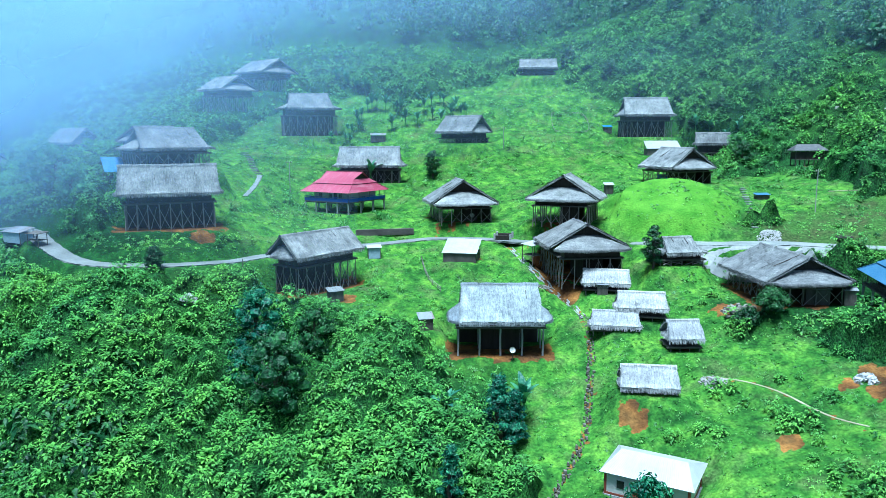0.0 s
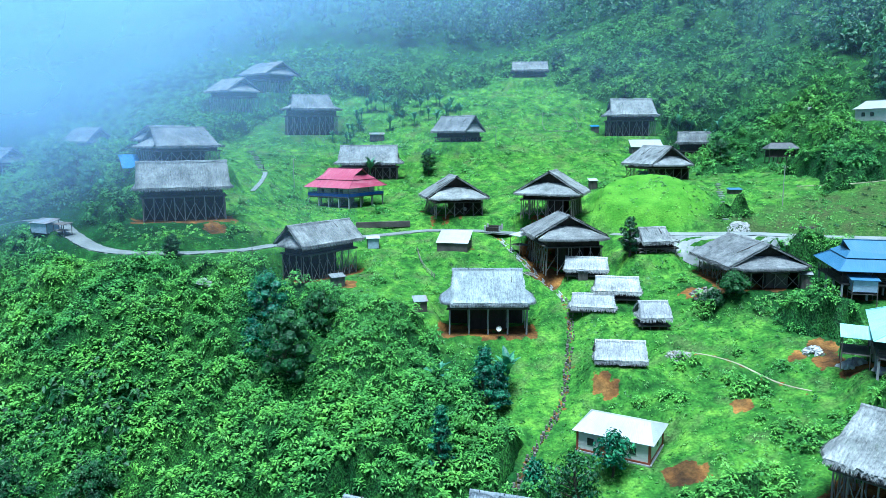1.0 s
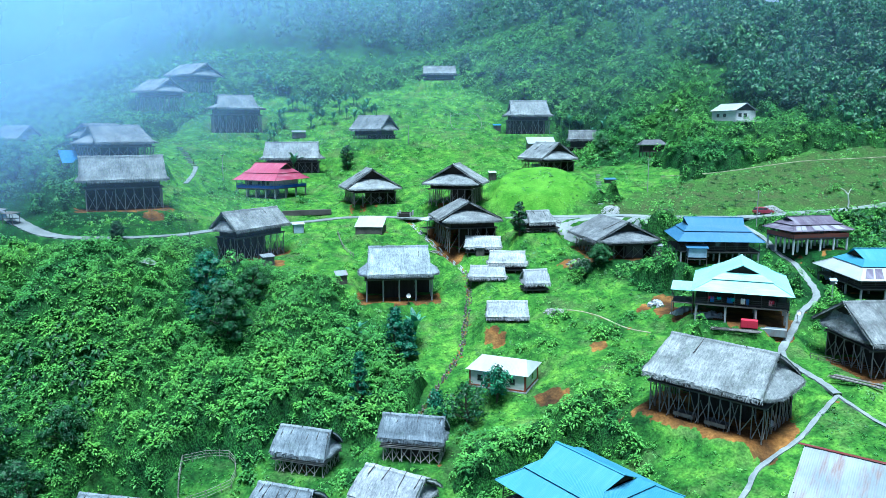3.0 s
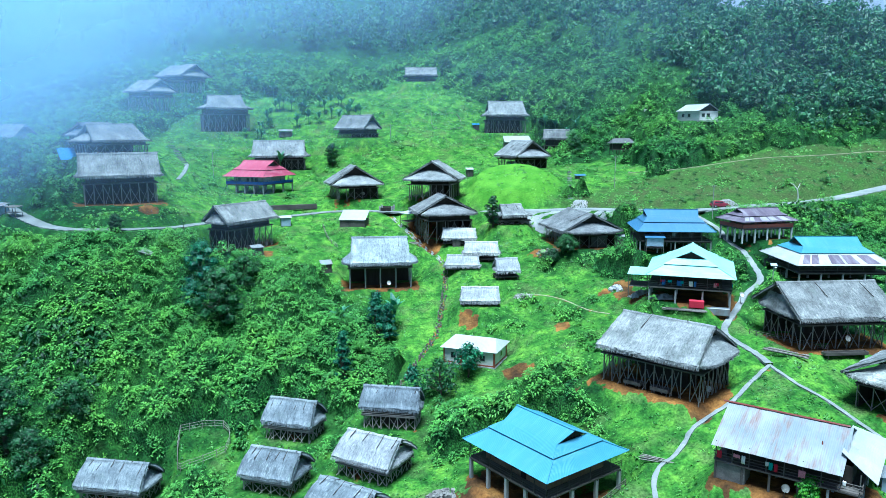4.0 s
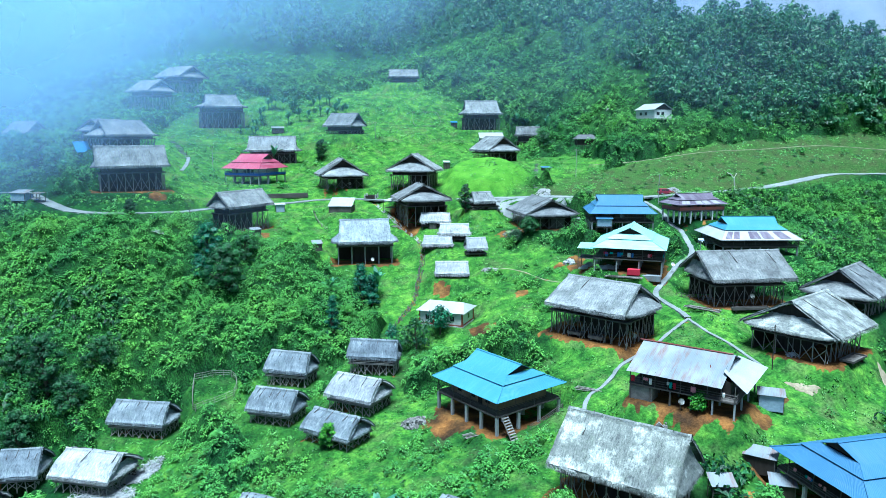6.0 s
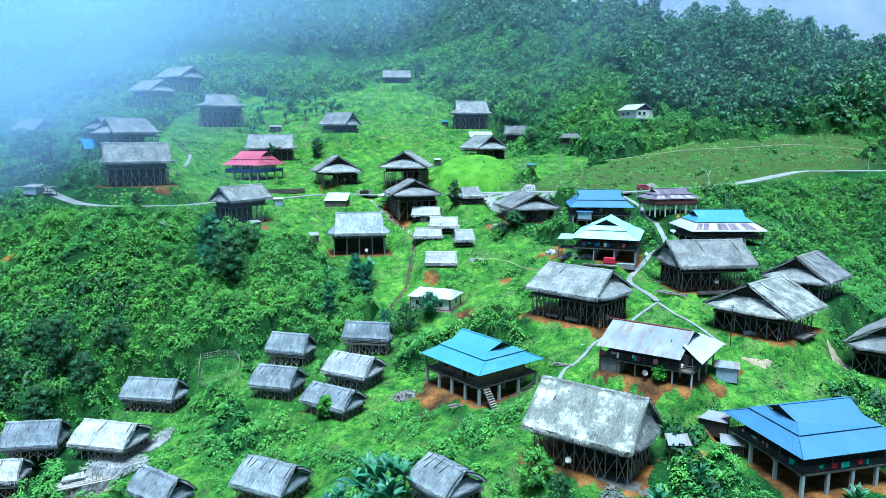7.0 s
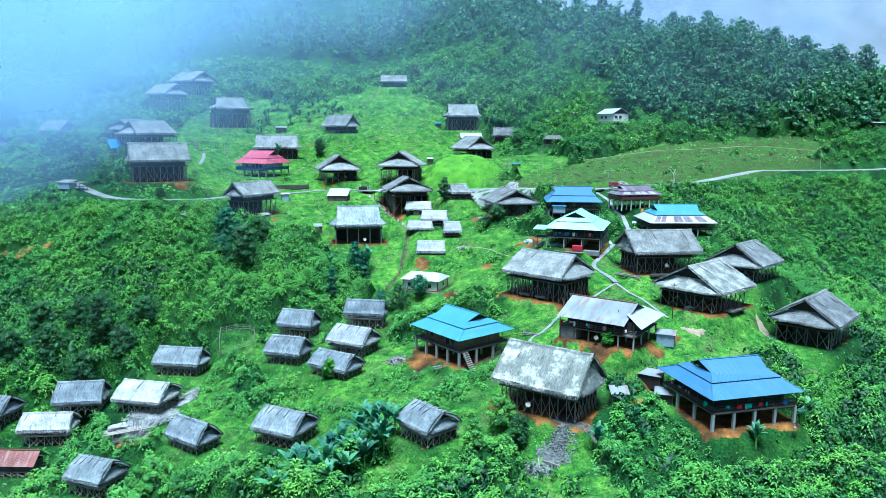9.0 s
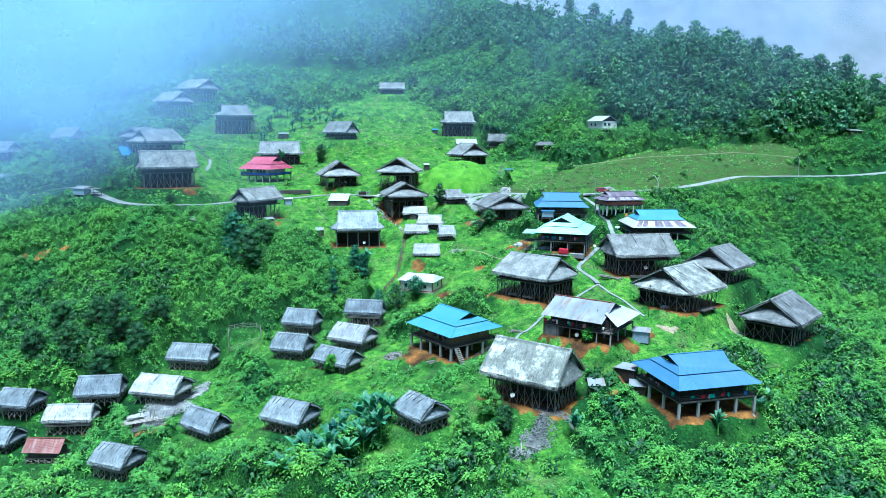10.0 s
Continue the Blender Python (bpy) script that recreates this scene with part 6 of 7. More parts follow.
def trough(x, y, turn, size, label):
    root = thing("feed_trough", pose(x, y, float(height(x, y)), 0, 0, turn), label, "trough", "feed troughs")
    lx, ly, lz = size
    block("floor", (0, 0, lz * 0.5), (lx, ly, 0.08), WOOD, root)
    for s in (-1, 1):
        block("side", (0, s * ly / 2, lz * 0.75), (lx, 0.07, lz * 0.5), WOOD, root)
        block("end", (s * lx / 2, 0, lz * 0.75), (0.07, ly, lz * 0.5), WOOD, root)
        for q in (-1, 1):
            pole("leg", (s * lx * 0.42, q * ly * 0.4, -0.1), (s * lx * 0.42, q * ly * 0.4, lz * 0.55), 0.06, WOOD, root, 0.0)


trough(39.8, 46.6, -50, (2.4, 1.1, 0.9), "grey wooden feed trough beside the stilts")
trough(42.2, 43.6, -50, (2.4, 1.1, 0.9), "grey wooden feed trough beside the stilts")
trough(68.2, 44.6, -2, (6.0, 0.9, 0.8), "long grey wooden bench before the stilts")
trough(73.6, 27.4, 32, (4.6, 1.8, 0.6), "low wooden drying platform beside the house")
trough(64.2, 113.0, -10, (2.2, 0.9, 0.6), "dark trough at the road edge")
block("red_chest", (55.4, 61.4, float(height(55.4, 61.4)) + 0.6), (2.2, 1.0, 1.1), CLOTH[0], None, -27, bevel=0.05)
tagged(bpy.data.objects["red_chest"], "bright red plastic-covered chest beside the house", "chest")
block("grey_tank", (58.4, 60.4, float(height(58.4, 60.4)) + 0.55), (3.4, 1.1, 1.1), SHEET_GREY, None, -27, bevel=0.05)
tagged(bpy.data.objects["grey_tank"], "grey sheet-metal bin beside the path", "bin")



def pole_stack(x, y, turn, long, count, label, seed):
    """Felled bamboo poles lying in a loose heap."""
    rng = random.Random(seed)
    root = thing("pole_stack", pose(x, y, float(height(x, y)), 0, 0, turn), label, "poles", "stacked poles")
    for k in range(count):
        a, z = rng.uniform(-0.6, 0.6), 0.06 + 0.09 * (k // 5)
        pole("bamboo_pole", (-long / 2 + rng.uniform(-0.4, 0.4), a, z), (long / 2 + rng.uniform(-0.4, 0.4), a + rng.uniform(-0.4, 0.4), z + 0.03), 0.055, WOOD_PALE if k % 3 else WOOD, root, 0.2)


pole_stack(61.4, 47.0, -52, 5.5, 16, "stack of grey bamboo poles beside the path", 1)
pole_stack(15.6, 110.4, -70, 4.0, 14, "straw-coloured bamboo poles heaped beside the house", 2)
pole_stack(42.6, 94.6, 20, 3.6, 12, "loose grey poles below the dark thatched house", 3)
pole_stack(53.6, 61.6, -27, 6.0, 16, "long grey bamboo poles before the laundry balcony", 4)
pole_stack(37.6, 33.6, -35, 3.2, 12, "broken grey bamboo heaped beside the footpath", 5)
pole_stack(20.4, 30.6, 20, 3.0, 10, "cut grey poles on the earth terrace", 6)

def patch(name, x, y, rx, ry, turn, mat, label, category, seed, lift=0.07, shag=0):
    """A thin uneven layer lying on the ground, with a ragged edge and loose stalks."""
    rng = np.random.default_rng(seed)
    c, s = math.cos(radians(turn)), math.sin(radians(turn))
    n, m = 40, 9
    ang = np.linspace(0, 2 * math.pi, n, endpoint=False)
    edge = 0.85 + 0.06 * np.sin(3 * ang + seed) + 0.06 * np.sin(5 * ang + 2 * seed) + 0.12 * rng.random(n)
    rows = []
    for k in range(m):
        q = k / (m - 1) * edge
        u, v = q * rx * np.cos(ang), q * ry * np.sin(ang)
        px, py = x + u * c - v * s, y + u * s + v * c
        up = lift * (1.6 - 0.6 * k / (m - 1)) + rng.uniform(-0.4, 0.4, n) * lift - (0.3 if k == m - 1 else 0)
        rows.append(np.stack([px, py, height(px, py) + up], -1))
    faces = [(k * n + i, k * n + (i + 1) % n, (k + 1) * n + (i + 1) % n, (k + 1) * n + i) for k in range(m - 1) for i in range(n)]
    verts, faces = [np.concatenate(rows)], [np.array(faces)]
    if shag:
        a, q, w = rng.random(shag) * 6.283, np.sqrt(rng.random(shag)) * 1.05, rng.random(shag) * 6.283
        u, v = q * rx * np.cos(a), q * ry * np.sin(a)
        px, py = x + u * c - v * s, y + u * s + v * c
        mid = np.stack([px, py, height(px, py) + lift * 1.6], -1)
        along = np.stack([np.cos(w), np.sin(w), rng.normal(0, 0.22, shag)], -1) * rng.uniform(0.25, 0.8, shag)[:, None]
        wide = np.stack([-np.sin(w), np.cos(w), rng.normal(0, 0.3, shag)], -1) * rng.uniform(0.03, 0.09, shag)[:, None]
        verts.append(np.stack([mid - along - wide, mid - along + wide, mid + along + wide * 0.5, mid + along - wide * 0.5], 1).reshape(-1, 3) + (0, 0, 0.05))
        faces.append(np.arange(4 * shag).reshape(-1, 4) + n * m)
    return tagged(new(name, mesh_of(name, np.concatenate(verts), np.concatenate(faces), mat, True)), label, category, kind="stuff")


PALE_SAND = plain_mat("pale_sand", (0.20, 0.17, 0.11), (0.36, 0.31, 0.22), 0.7, 0.95, 0.4)
patch("straw_litter", -26.6, 43.4, 3.2, 1.7, 40, THATCH_NEW, "pale rotting straw strewn beside the granary", "straw", 41, 0.07, 420)
patch("straw_litter", -31.8, 36.9, 5.8, 2.7, 18, THATCH_NEW, "grey rotting straw of a fallen hut", "straw", 42, 0.12, 900)
patch("sand_patch", 64.6, 24.9, 2.5, 0.7, -38, PALE_SAND, "pale worn sandy ground on the lawn", "ground", 43, 0.1)
patch("sand_patch", 80.9, 28.3, 2.3, 1.5, -20, PALE_SAND, "pale sandy ground beside the dark thatched house", "ground", 44, 0.12)
patch("rubble", 33.0, 3.0, 3.0, 1.3, 52, SLATE, "grey slate chips washed down the slope", "rubble", 46, 0.06, 300)
patch("mud", 36.5, 6.0, 4.6, 1.5, -43, STONE_DARK, "wet grey mud below the stilts", "ground", 45, 0.05)


def fallen_hut(x, y, turn):
    """A hut sunk onto its floor: a raft of poles on stub posts, standing corner poles, a slipped slab of thatch."""
    rng = random.Random(77)
    root = thing("hut_ruin", pose(x, y, float(height(x, y)), 0, 0, turn), "collapsed hut of grey bamboo poles and slipped thatch", "ruin")
    tip = lambda u, v: 1.0 + 0.05 * u - 0.12 * v
    for u in (-2.8, -0.9, 0.9, 2.6):
        for v in (-1.5, 1.4):
            pole("post", (u, v, -1.0), (u + rng.uniform(-0.15, 0.15), v, tip(u, v) - 0.05), 0.07, BAMBOO, root)
    for k in range(6):
        u = -2.8 + 1.1 * k
        pole("brace", (u, -1.6, -0.4), (u + 1.0, -1.6, tip(u, -1.5)), 0.05, BAMBOO, root)
    for k in range(17):
        v = -1.7 + 0.21 * k + rng.uniform(-0.08, 0.08)
        swing = rng.uniform(-0.5, 0.5)
        pole("floor_pole", (-3.5 - rng.random() * 1.2, v, tip(-3.5, v)), (3.0 + rng.random() * 0.8, v + swing, tip(3.2, v + swing) + rng.uniform(0, 0.1)), 0.075, BAMBOO if k % 3 else WOOD_PALE, root, 0.3)
    for k in range(9):
        u = -2.6 + 0.65 * k
        pole("loose_pole", (u, -2.2, tip(u, -2.2) + 0.12), (u + rng.uniform(-1.6, 1.6), 1.8, tip(u, 1.8) + 0.16), 0.05, BAMBOO, root, 0.3)
    for u, v, tall in ((0.6, -0.3, 2.3), (1.1, -0.5, 2.6), (1.5, 0.3, 2.2), (2.1, -0.6, 1.9), (-1.2, 1.0, 1.6), (2.7, 0.9, 2.3)):
        pole("corner_pole", (u, v, 0.0), (u + rng.uniform(-0.15, 0.15), v, tall + 0.5), 0.085, BAMBOO, root)
    for corners, seed in ((((-3.4, 1.9, 1.3), (-0.7, 2.1, 1.6), (-0.4, 0.5, 1.25), (-3.6, 0.2, 1.35)), 3), (((0.4, 2.4, 1.5), (3.4, 2.0, 1.5), (3.2, 0.9, 1.2), (0.7, 0.9, 1.3)), 4)):
        slab = sheet(corners, 0.22, 9, 6, 0.09, -0.05, seed, 0.3)
        part("thatch_slab", joined("thatch_slab", [slab, strands(corners, 14.0, seed, 0.2)], THATCH_NEW, True), None, root)


fallen_hut(-34.0, 35.6, 14)

root = thing("fallen_logs", pose(30.4, 1.2, float(height(30.4, 1.2))), "pale broken logs lying on the slope", "logs")
pole("log", (-0.8, -2.2, 0.1), (-0.2, 1.0, 0.5), 0.14, WOOD_PALE, root)
pole("log", (0.3, 0.6, 0.4), (2.4, -0.8, 0.1), 0.12, WOOD_PALE, root)

# pale bent trunk at the road
root = thing("dead_tree", pose(97.0, 101.6, float(height(97, 101.6))), "pale bare bent trunk at the road edge", "dead tree")
pts = [(0, 0, -0.3), (0.1, 0, 1.6), (-0.2, 0, 3.2), (-1.1, 0, 4.2), (-2.0, 0, 4.6)]
for a, b, q in zip(pts, pts[1:], (0.16, 0.14, 0.11, 0.08)):
    pole("limb", a, b, q, WHITE, root, 0.0)
pole("limb", pts[2], (0.5, 0.2, 4.4), 0.07, WHITE, root, 0.0)

# ---- vegetation ----
RNG = np.random.default_rng(11)


def leaf_cloud(rng, count, radius, flat, size, droop=0.0):
    """Leaf sprays scattered through a lumpy dome: quads as verts (count * 4, 3)."""
    d = rng.normal(size=(count, 3))
    d /= np.linalg.norm(d, axis=1)[:, None]
    d[:, 2] = np.abs(d[:, 2]) * 0.95 + 0.05
    rad = radius * (0.55 + 0.55 * rng.random(count) ** 0.7)
    lump = 1 + 0.25 * np.sin(d[:, 0] * 5 + rng.random() * 6) * np.cos(d[:, 1] * 4 + rng.random() * 6)
    c = d * (rad * lump)[:, None] * np.array((1, 1, flat))
    n = d * 1.0 + rng.normal(0, 0.38, (count, 3)) + np.array((0, 0, 0.25))
    n /= np.linalg.norm(n, axis=1)[:, None]
    a = np.cross(n, rng.normal(size=(count, 3)))
    a /= np.linalg.norm(a, axis=1)[:, None]
    b = np.cross(n, a)
    s = size * (0.6 + 0.8 * rng.random(count))[:, None]
    tip = np.array((0, 0, -droop))
    return np.stack([c - a * s, c - b * s * 0.45, c + a * s + tip * s, c + b * s * 0.45], 1)


def core(rng, radius, flat):
    """A rough closed lump of foliage: 24 quads."""
    quads = []
    grid = np.linspace(-1, 1, 3)
    jag = {}
    for axis_no in range(3):
        for sign in (-1, 1):
            for a in range(2):
                for b in range(2):
                    quad = []
                    for da, db in ((0, 0), (1, 0), (1, 1), (0, 1)):
                        p = [0, 0, 0]
                        p[axis_no], p[(axis_no + 1) % 3], p[(axis_no + 2) % 3] = sign, grid[a + da], grid[b + db]
                        k = tuple(p)
                        if k not in jag:
                            jag[k] = np.array(k) / np.linalg.norm(k) * radius * rng.uniform(0.72, 1.0) * (1, 1, flat)
                        quad.append(jag[k])
                    quads.append(quad)
    return np.array(quads)


def burst(rng, count):
    """Fronds rising from one root, folding over and hanging at their tips."""
    a = np.arange(count) * 2.4 + rng.random(count) * 0.9
    far = rng.uniform(0.35, 1.05, count)
    up = rng.uniform(0.45, 1.0, count) * (1.15 - 0.5 * far)
    wide = rng.uniform(0.09, 0.17, count)
    d, n = np.stack([np.cos(a), np.sin(a)], -1), np.stack([-np.sin(a), np.cos(a)], -1)
    spot = lambda f, s, z: np.c_[d * f[:, None] + n * s[:, None], z]
    return np.stack([spot(far * 0.5, wide, up), spot(far, wide * 0, up * rng.uniform(0.2, 0.75, count)), spot(far * 0.5, -wide, up), spot(far * 0.05, wide * 0, up * 0.3)], 1)


def feather_bush(rng, count, broad=1.0):
    """A dome of feathery fronds springing from its middle in tiers, the outer ones hanging."""
    a, tier = rng.random(count) * 6.283, np.arange(count) / count
    out = 0.12 + 0.62 * tier + rng.uniform(-0.08, 0.08, count)
    up = 1.05 - 0.75 * tier ** 1.3 + rng.uniform(-0.1, 0.12, count)
    long = rng.uniform(0.26, 0.50, count)
    dip = -0.10 + 0.22 * tier + rng.uniform(0, 0.2, count)
    wide = rng.uniform(0.05, 0.10, count) * broad
    swing = a + rng.normal(0, 0.7, count)
    root = np.stack([np.cos(a) * out * 0.55, np.sin(a) * out * 0.55], -1)
    d, n = np.stack([np.cos(swing), np.sin(swing)], -1), np.stack([-np.sin(swing), np.cos(swing)], -1)
    spot = lambda f, s, z: np.c_[root + d * f[:, None] + n * s[:, None], z]
    return np.stack([spot(long * 0.6, wide, up + 0.03 - dip * 0.3), spot(long, wide * 0, up - dip), spot(long * 0.6, -wide, up + 0.03 - dip * 0.3), spot(long * 0, wide * 0, up - 0.08)], 1)


SHRUBS = [leaf_cloud(RNG, 34, 0.9, 0.95, 0.235, 0.9) for _ in range(14)]
FEATHERS = [feather_bush(RNG, 45, 1.12) for _ in range(16)]
FEATHERS_FAR = [feather_bush(RNG, 30, 1.35) for _ in range(12)]
BURSTS = [burst(RNG, 9) for _ in range(16)]
TUFTS = [leaf_cloud(RNG, 7, 0.30, 0.75, 0.15, 0.1) for _ in range(10)]
CROWNS = [np.concatenate([leaf_cloud(RNG, 26, RNG.uniform(0.9, 1.6), 0.8, 0.40, 0.5) + RNG.normal(0, 1, 3) * (1.2, 1.2, 1.1) for _ in range(4)] + [core(RNG, 0.9, 0.9)]) for _ in range(12)]
SPIRES = [np.concatenate([leaf_cloud(RNG, 24, RNG.uniform(0.8, 1.3), 0.8, 0.34, 0.5) + np.array((RNG.normal(0, 0.75), RNG.normal(0, 0.75), k * 1.0 - 2.0)) for k in range(5)] + [core(RNG, 0.8, 2.0)]) for _ in range(8)]


def scatter(shapes, xy, z, scale, rng, tall=None, up=None):
    """Copies of the shapes at many places, as one set of quads; up leans each with the surface that it grows from."""
    out = []
    pick = rng.integers(0, len(shapes), len(xy))
    turn = rng.random(len(xy)) * 2 * np.pi
    tall = scale if tall is None else tall
    for k, shape in enumerate(shapes):
        sel = np.nonzero(pick == k)[0]
        if not len(sel):
            continue
        c, s = np.cos(turn[sel])[:, None, None], np.sin(turn[sel])[:, None, None]
        p = np.broadcast_to(shape, (len(sel), *shape.shape))
        x, y = p[..., 0] * c - p[..., 1] * s, p[..., 0] * s + p[..., 1] * c
        k1, k2 = scale[sel][:, None, None], tall[sel][:, None, None]
        x, y, h = x * k1, y * k1, p[..., 2] * k2
        if up is not None:
            n = up[sel]
            t1 = np.cross(np.broadcast_to((0.0, 1.0, 0.0), n.shape), n)
            t1 /= np.linalg.norm(t1, axis=1)[:, None]
            t2 = np.cross(n, t1)
            x, y, h = (x * t1[:, i, None, None] + y * t2[:, i, None, None] + h * n[:, i, None, None] for i in range(3))
        v = np.stack([x + xy[sel, 0][:, None, None], y + xy[sel, 1][:, None, None], h + z[sel][:, None, None]], -1)
        out.append(v.reshape(-1, 3))
    return np.concatenate(out)


def quads_object(name, verts, mat, label, category):
    me = mesh_of(name, verts, np.arange(len(verts)).reshape(-1, 4), mat, True)
    return tagged(new(name, me), label, category, kind="stuff")


def house_gap(x, y):
    """Distance from the nearest building's eaves."""
    gap = np.full(len(x), 1e3)
    for sx, sy, level, turn, e, r, w, rise, g in PLAN.values():
        c, s = math.cos(radians(turn)), math.sin(radians(turn))
        u, v = (x - sx) * c + (y - sy) * s, -(x - sx) * s + (y - sy) * c
        gap = np.minimum(gap, np.hypot(np.maximum(np.abs(u) - e * 0.9, 0), np.maximum(np.abs(v) - w * 0.9, 0)))
    return gap


def clear_of_houses(x, y, gap):
    return house_gap(x, y) > gap


def forecourt(x, y):
    """1 on the trampled strip downhill of every building."""
    front = np.zeros(len(x))
    for sx, sy, level, turn, e, r, w, rise, g in PLAN.values():
        half = max(e, w)
        front = np.maximum(front, smooth(half + 1.0, half - 1.0, np.abs(x - sx)) * smooth(-half - 6.0, -half - 2.0, y - sy) * (y < sy))
    return front


def way_gap(x, y):
    """How far the growth is held back by roads and paths: 0 on them, 1 well away."""
    held = np.ones(len(x))
    for key, (line, h, half) in LINES.items():
        wide = 5.0 if "road" in key else 1.6
        lo, hi = line.min(0) - 8, line.max(0) + 8
        near = np.nonzero((x > lo[0]) & (x < hi[0]) & (y > lo[1]) & (y < hi[1]))[0]
        for k in range(0, len(near), 8000):
            n = near[k:k + 8000]
            d = np.hypot(x[n][:, None] - line[:, 0], y[n][:, None] - line[:, 1]).min(1) - half
            held[n] = np.minimum(held[n], smooth(0.4, wide, d))
    return held


def planted(x, y):
    """The part of the valley that carries full growth."""
    return (x > -54 - 0.44 * y) & (x < 112 + 0.88 * y)


FOREST_X, FOREST_Y = [-150, -60, -10, 30, 54, 83, 98, 104, 111, 120, 132, 148, 164, 220], [244, 256, 264, 268, 240, 205, 178, 148, 134, 129, 127, 122, 117, 113]


def wooded(x, y):
    """1 where the tall forest stands."""
    edge = np.interp(x, FOREST_X, FOREST_Y)
    return smooth(-6, 8, y - edge - (wobble(x, y, 14.0) - 0.5) * np.interp(x, [80, 105], [22, 9]))


def spread(lo, hi, count, rng):
    return rng.uniform(lo, hi, (count, 2))


# creepers and ferns swallowing the wild slopes: a lumpy mat and the sprays on it
def domes(x, y, cell, seed):
    """Rounded lumps of uneven size packed over the plane, 0 to 1."""
    rng = np.random.default_rng(seed)
    table = rng.random((128, 128, 3))
    i, j = np.floor(x / cell).astype(int), np.floor(y / cell).astype(int)
    top = np.zeros_like(x)
    for a in (-1, 0, 1):
        for b in (-1, 0, 1):
            px, py, pr = np.moveaxis(table[(i + a) % 128, (j + b) % 128], -1, 0)
            d = np.hypot(x - (i + a + px) * cell, y - (j + b + py) * cell) / (cell * (0.55 + 0.4 * pr))
            top = np.maximum(top, (0.45 + 0.55 * pr) * np.sqrt(np.maximum(0, 1 - d * d)))
    return top


def wildness(x, y):
    """0 on kept, trodden or built ground, 1 in the thick of the scrub."""
    return np.clip(1.25 - 1.3 * tamed(x, y) + 0.5 * (wobble(x, y, 2.2) - 0.5) - 4.2 * bareness(x, y), 0, 1) * smooth(3.6, 5.2, np.hypot(x + 18.6, (y - 57.8) * 1.1)) * smooth(1.6, 3.4, np.hypot(x + 35.6, y - 95.2)) * smooth(1.0, 3.6, house_gap(x, y)) * (1 - 0.75 * forecourt(x, y)) * way_gap(x, y)


def mat_height(x, y):
    w = smooth(0.45, 0.95, wildness(x, y))
    lumps = 0.5 * domes(x, y, 1.6, 3) + 2.6 * domes(x + 7, y + 3, 4.6, 4) * (0.3 + 0.9 * wobble(x, y, 9.0)) + 2.6 * domes(x + 3, y + 9, 7.5, 6) * smooth(0.25, 0.7, wobble(x + 20, y, 14.0)) * smooth(0.8, 1.0, wildness(x, y))
    return (0.08 + lumps * w) * w - 0.55 * (1 - w)


step = 0.84
sx, sy = np.arange(-112, 190, step), np.arange(-22, 236, step)
MX, MY = np.meshgrid(sx, sy, indexing="ij")
MX = MX + RNG.uniform(-0.2, 0.2, MX.shape)
MY = MY + RNG.uniform(-0.2, 0.2, MY.shape)
flat_x, flat_y = MX.ravel(), MY.ravel()
lift = mat_height(flat_x, flat_y)
MZ = height(flat_x, flat_y) + lift + RNG.uniform(-0.12, 0.12, flat_x.shape)
faces = grid_faces(*MX.shape)
faces = faces[(lift[faces] > -0.1).any(1) & planted(flat_x[faces[:, 0]], flat_y[faces[:, 0]])]
used, back = np.unique(faces, return_inverse=True)
# the mat's dark colour carries the shade of the gaps
me = mesh_of("creepers", np.stack([flat_x, flat_y, MZ], -1)[used], back.reshape(-1, 4), SHADED_UNDERGROWTH, True)
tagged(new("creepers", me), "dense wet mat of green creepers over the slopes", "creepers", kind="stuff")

# ferns and climbers standing out of the mat, each a burst of arching fronds
xy = np.concatenate([spread((-112, -22), (150, 232), 250000, RNG), spread((150, 40), (192, 135), 8000, RNG)])
xy = xy[planted(*xy.T)]
x, y = xy.T
far = smooth(95, 165, y)
keep = (RNG.random(len(x)) < np.maximum((0.20 + 0.45 * smooth(0.4, 0.75, wobble(x, y, 4.0))) * (bareness(x, y) < 0.2) * clear_of_houses(x, y, 0.8), wildness(x, y)) * (way_gap(x, y) > 0.25) * (1 - 0.88 * smooth(0.4, 0.75, wildness(x, y)) * (1 - 0.4 * far)) * (0.15 + 0.85 * domes(x + 7, y + 3, 3.4, 4)) * (0.84 - 0.46 * far) * (1 - 0.4 * smooth(-55, -75, x) * far) * (1 - 0.6 * smooth(68, 84, x) * smooth(26, 6, y)) * (1 - 0.85 * wooded(x, y)))
xy, far = xy[keep], far[keep]
x, y = xy.T
size = (0.47 + 0.22 * far) * (0.65 + 0.7 * wobble(x, y, 5.0) + 0.4 * RNG.random(len(x))) * (0.5 + 0.5 * way_gap(x, y)) * (1 - 0.35 * tamed(x, y))
canopy = lambda x, y: height(x, y) + np.maximum(0, mat_height(x, y))
lean = np.stack([canopy(x - 0.5, y) - canopy(x + 0.5, y), canopy(x, y - 0.5) - canopy(x, y + 0.5), np.full(len(x), 0.85)], -1)
lean /= np.linalg.norm(lean, axis=1)[:, None]
quads_object("ferns", scatter(BURSTS, xy, canopy(x, y) - 0.15, size, RNG, size * (0.6 + 0.6 * RNG.random(len(x))), lean), SHRUB, "arching wet ferns and climbers covering the slopes", "ferns")

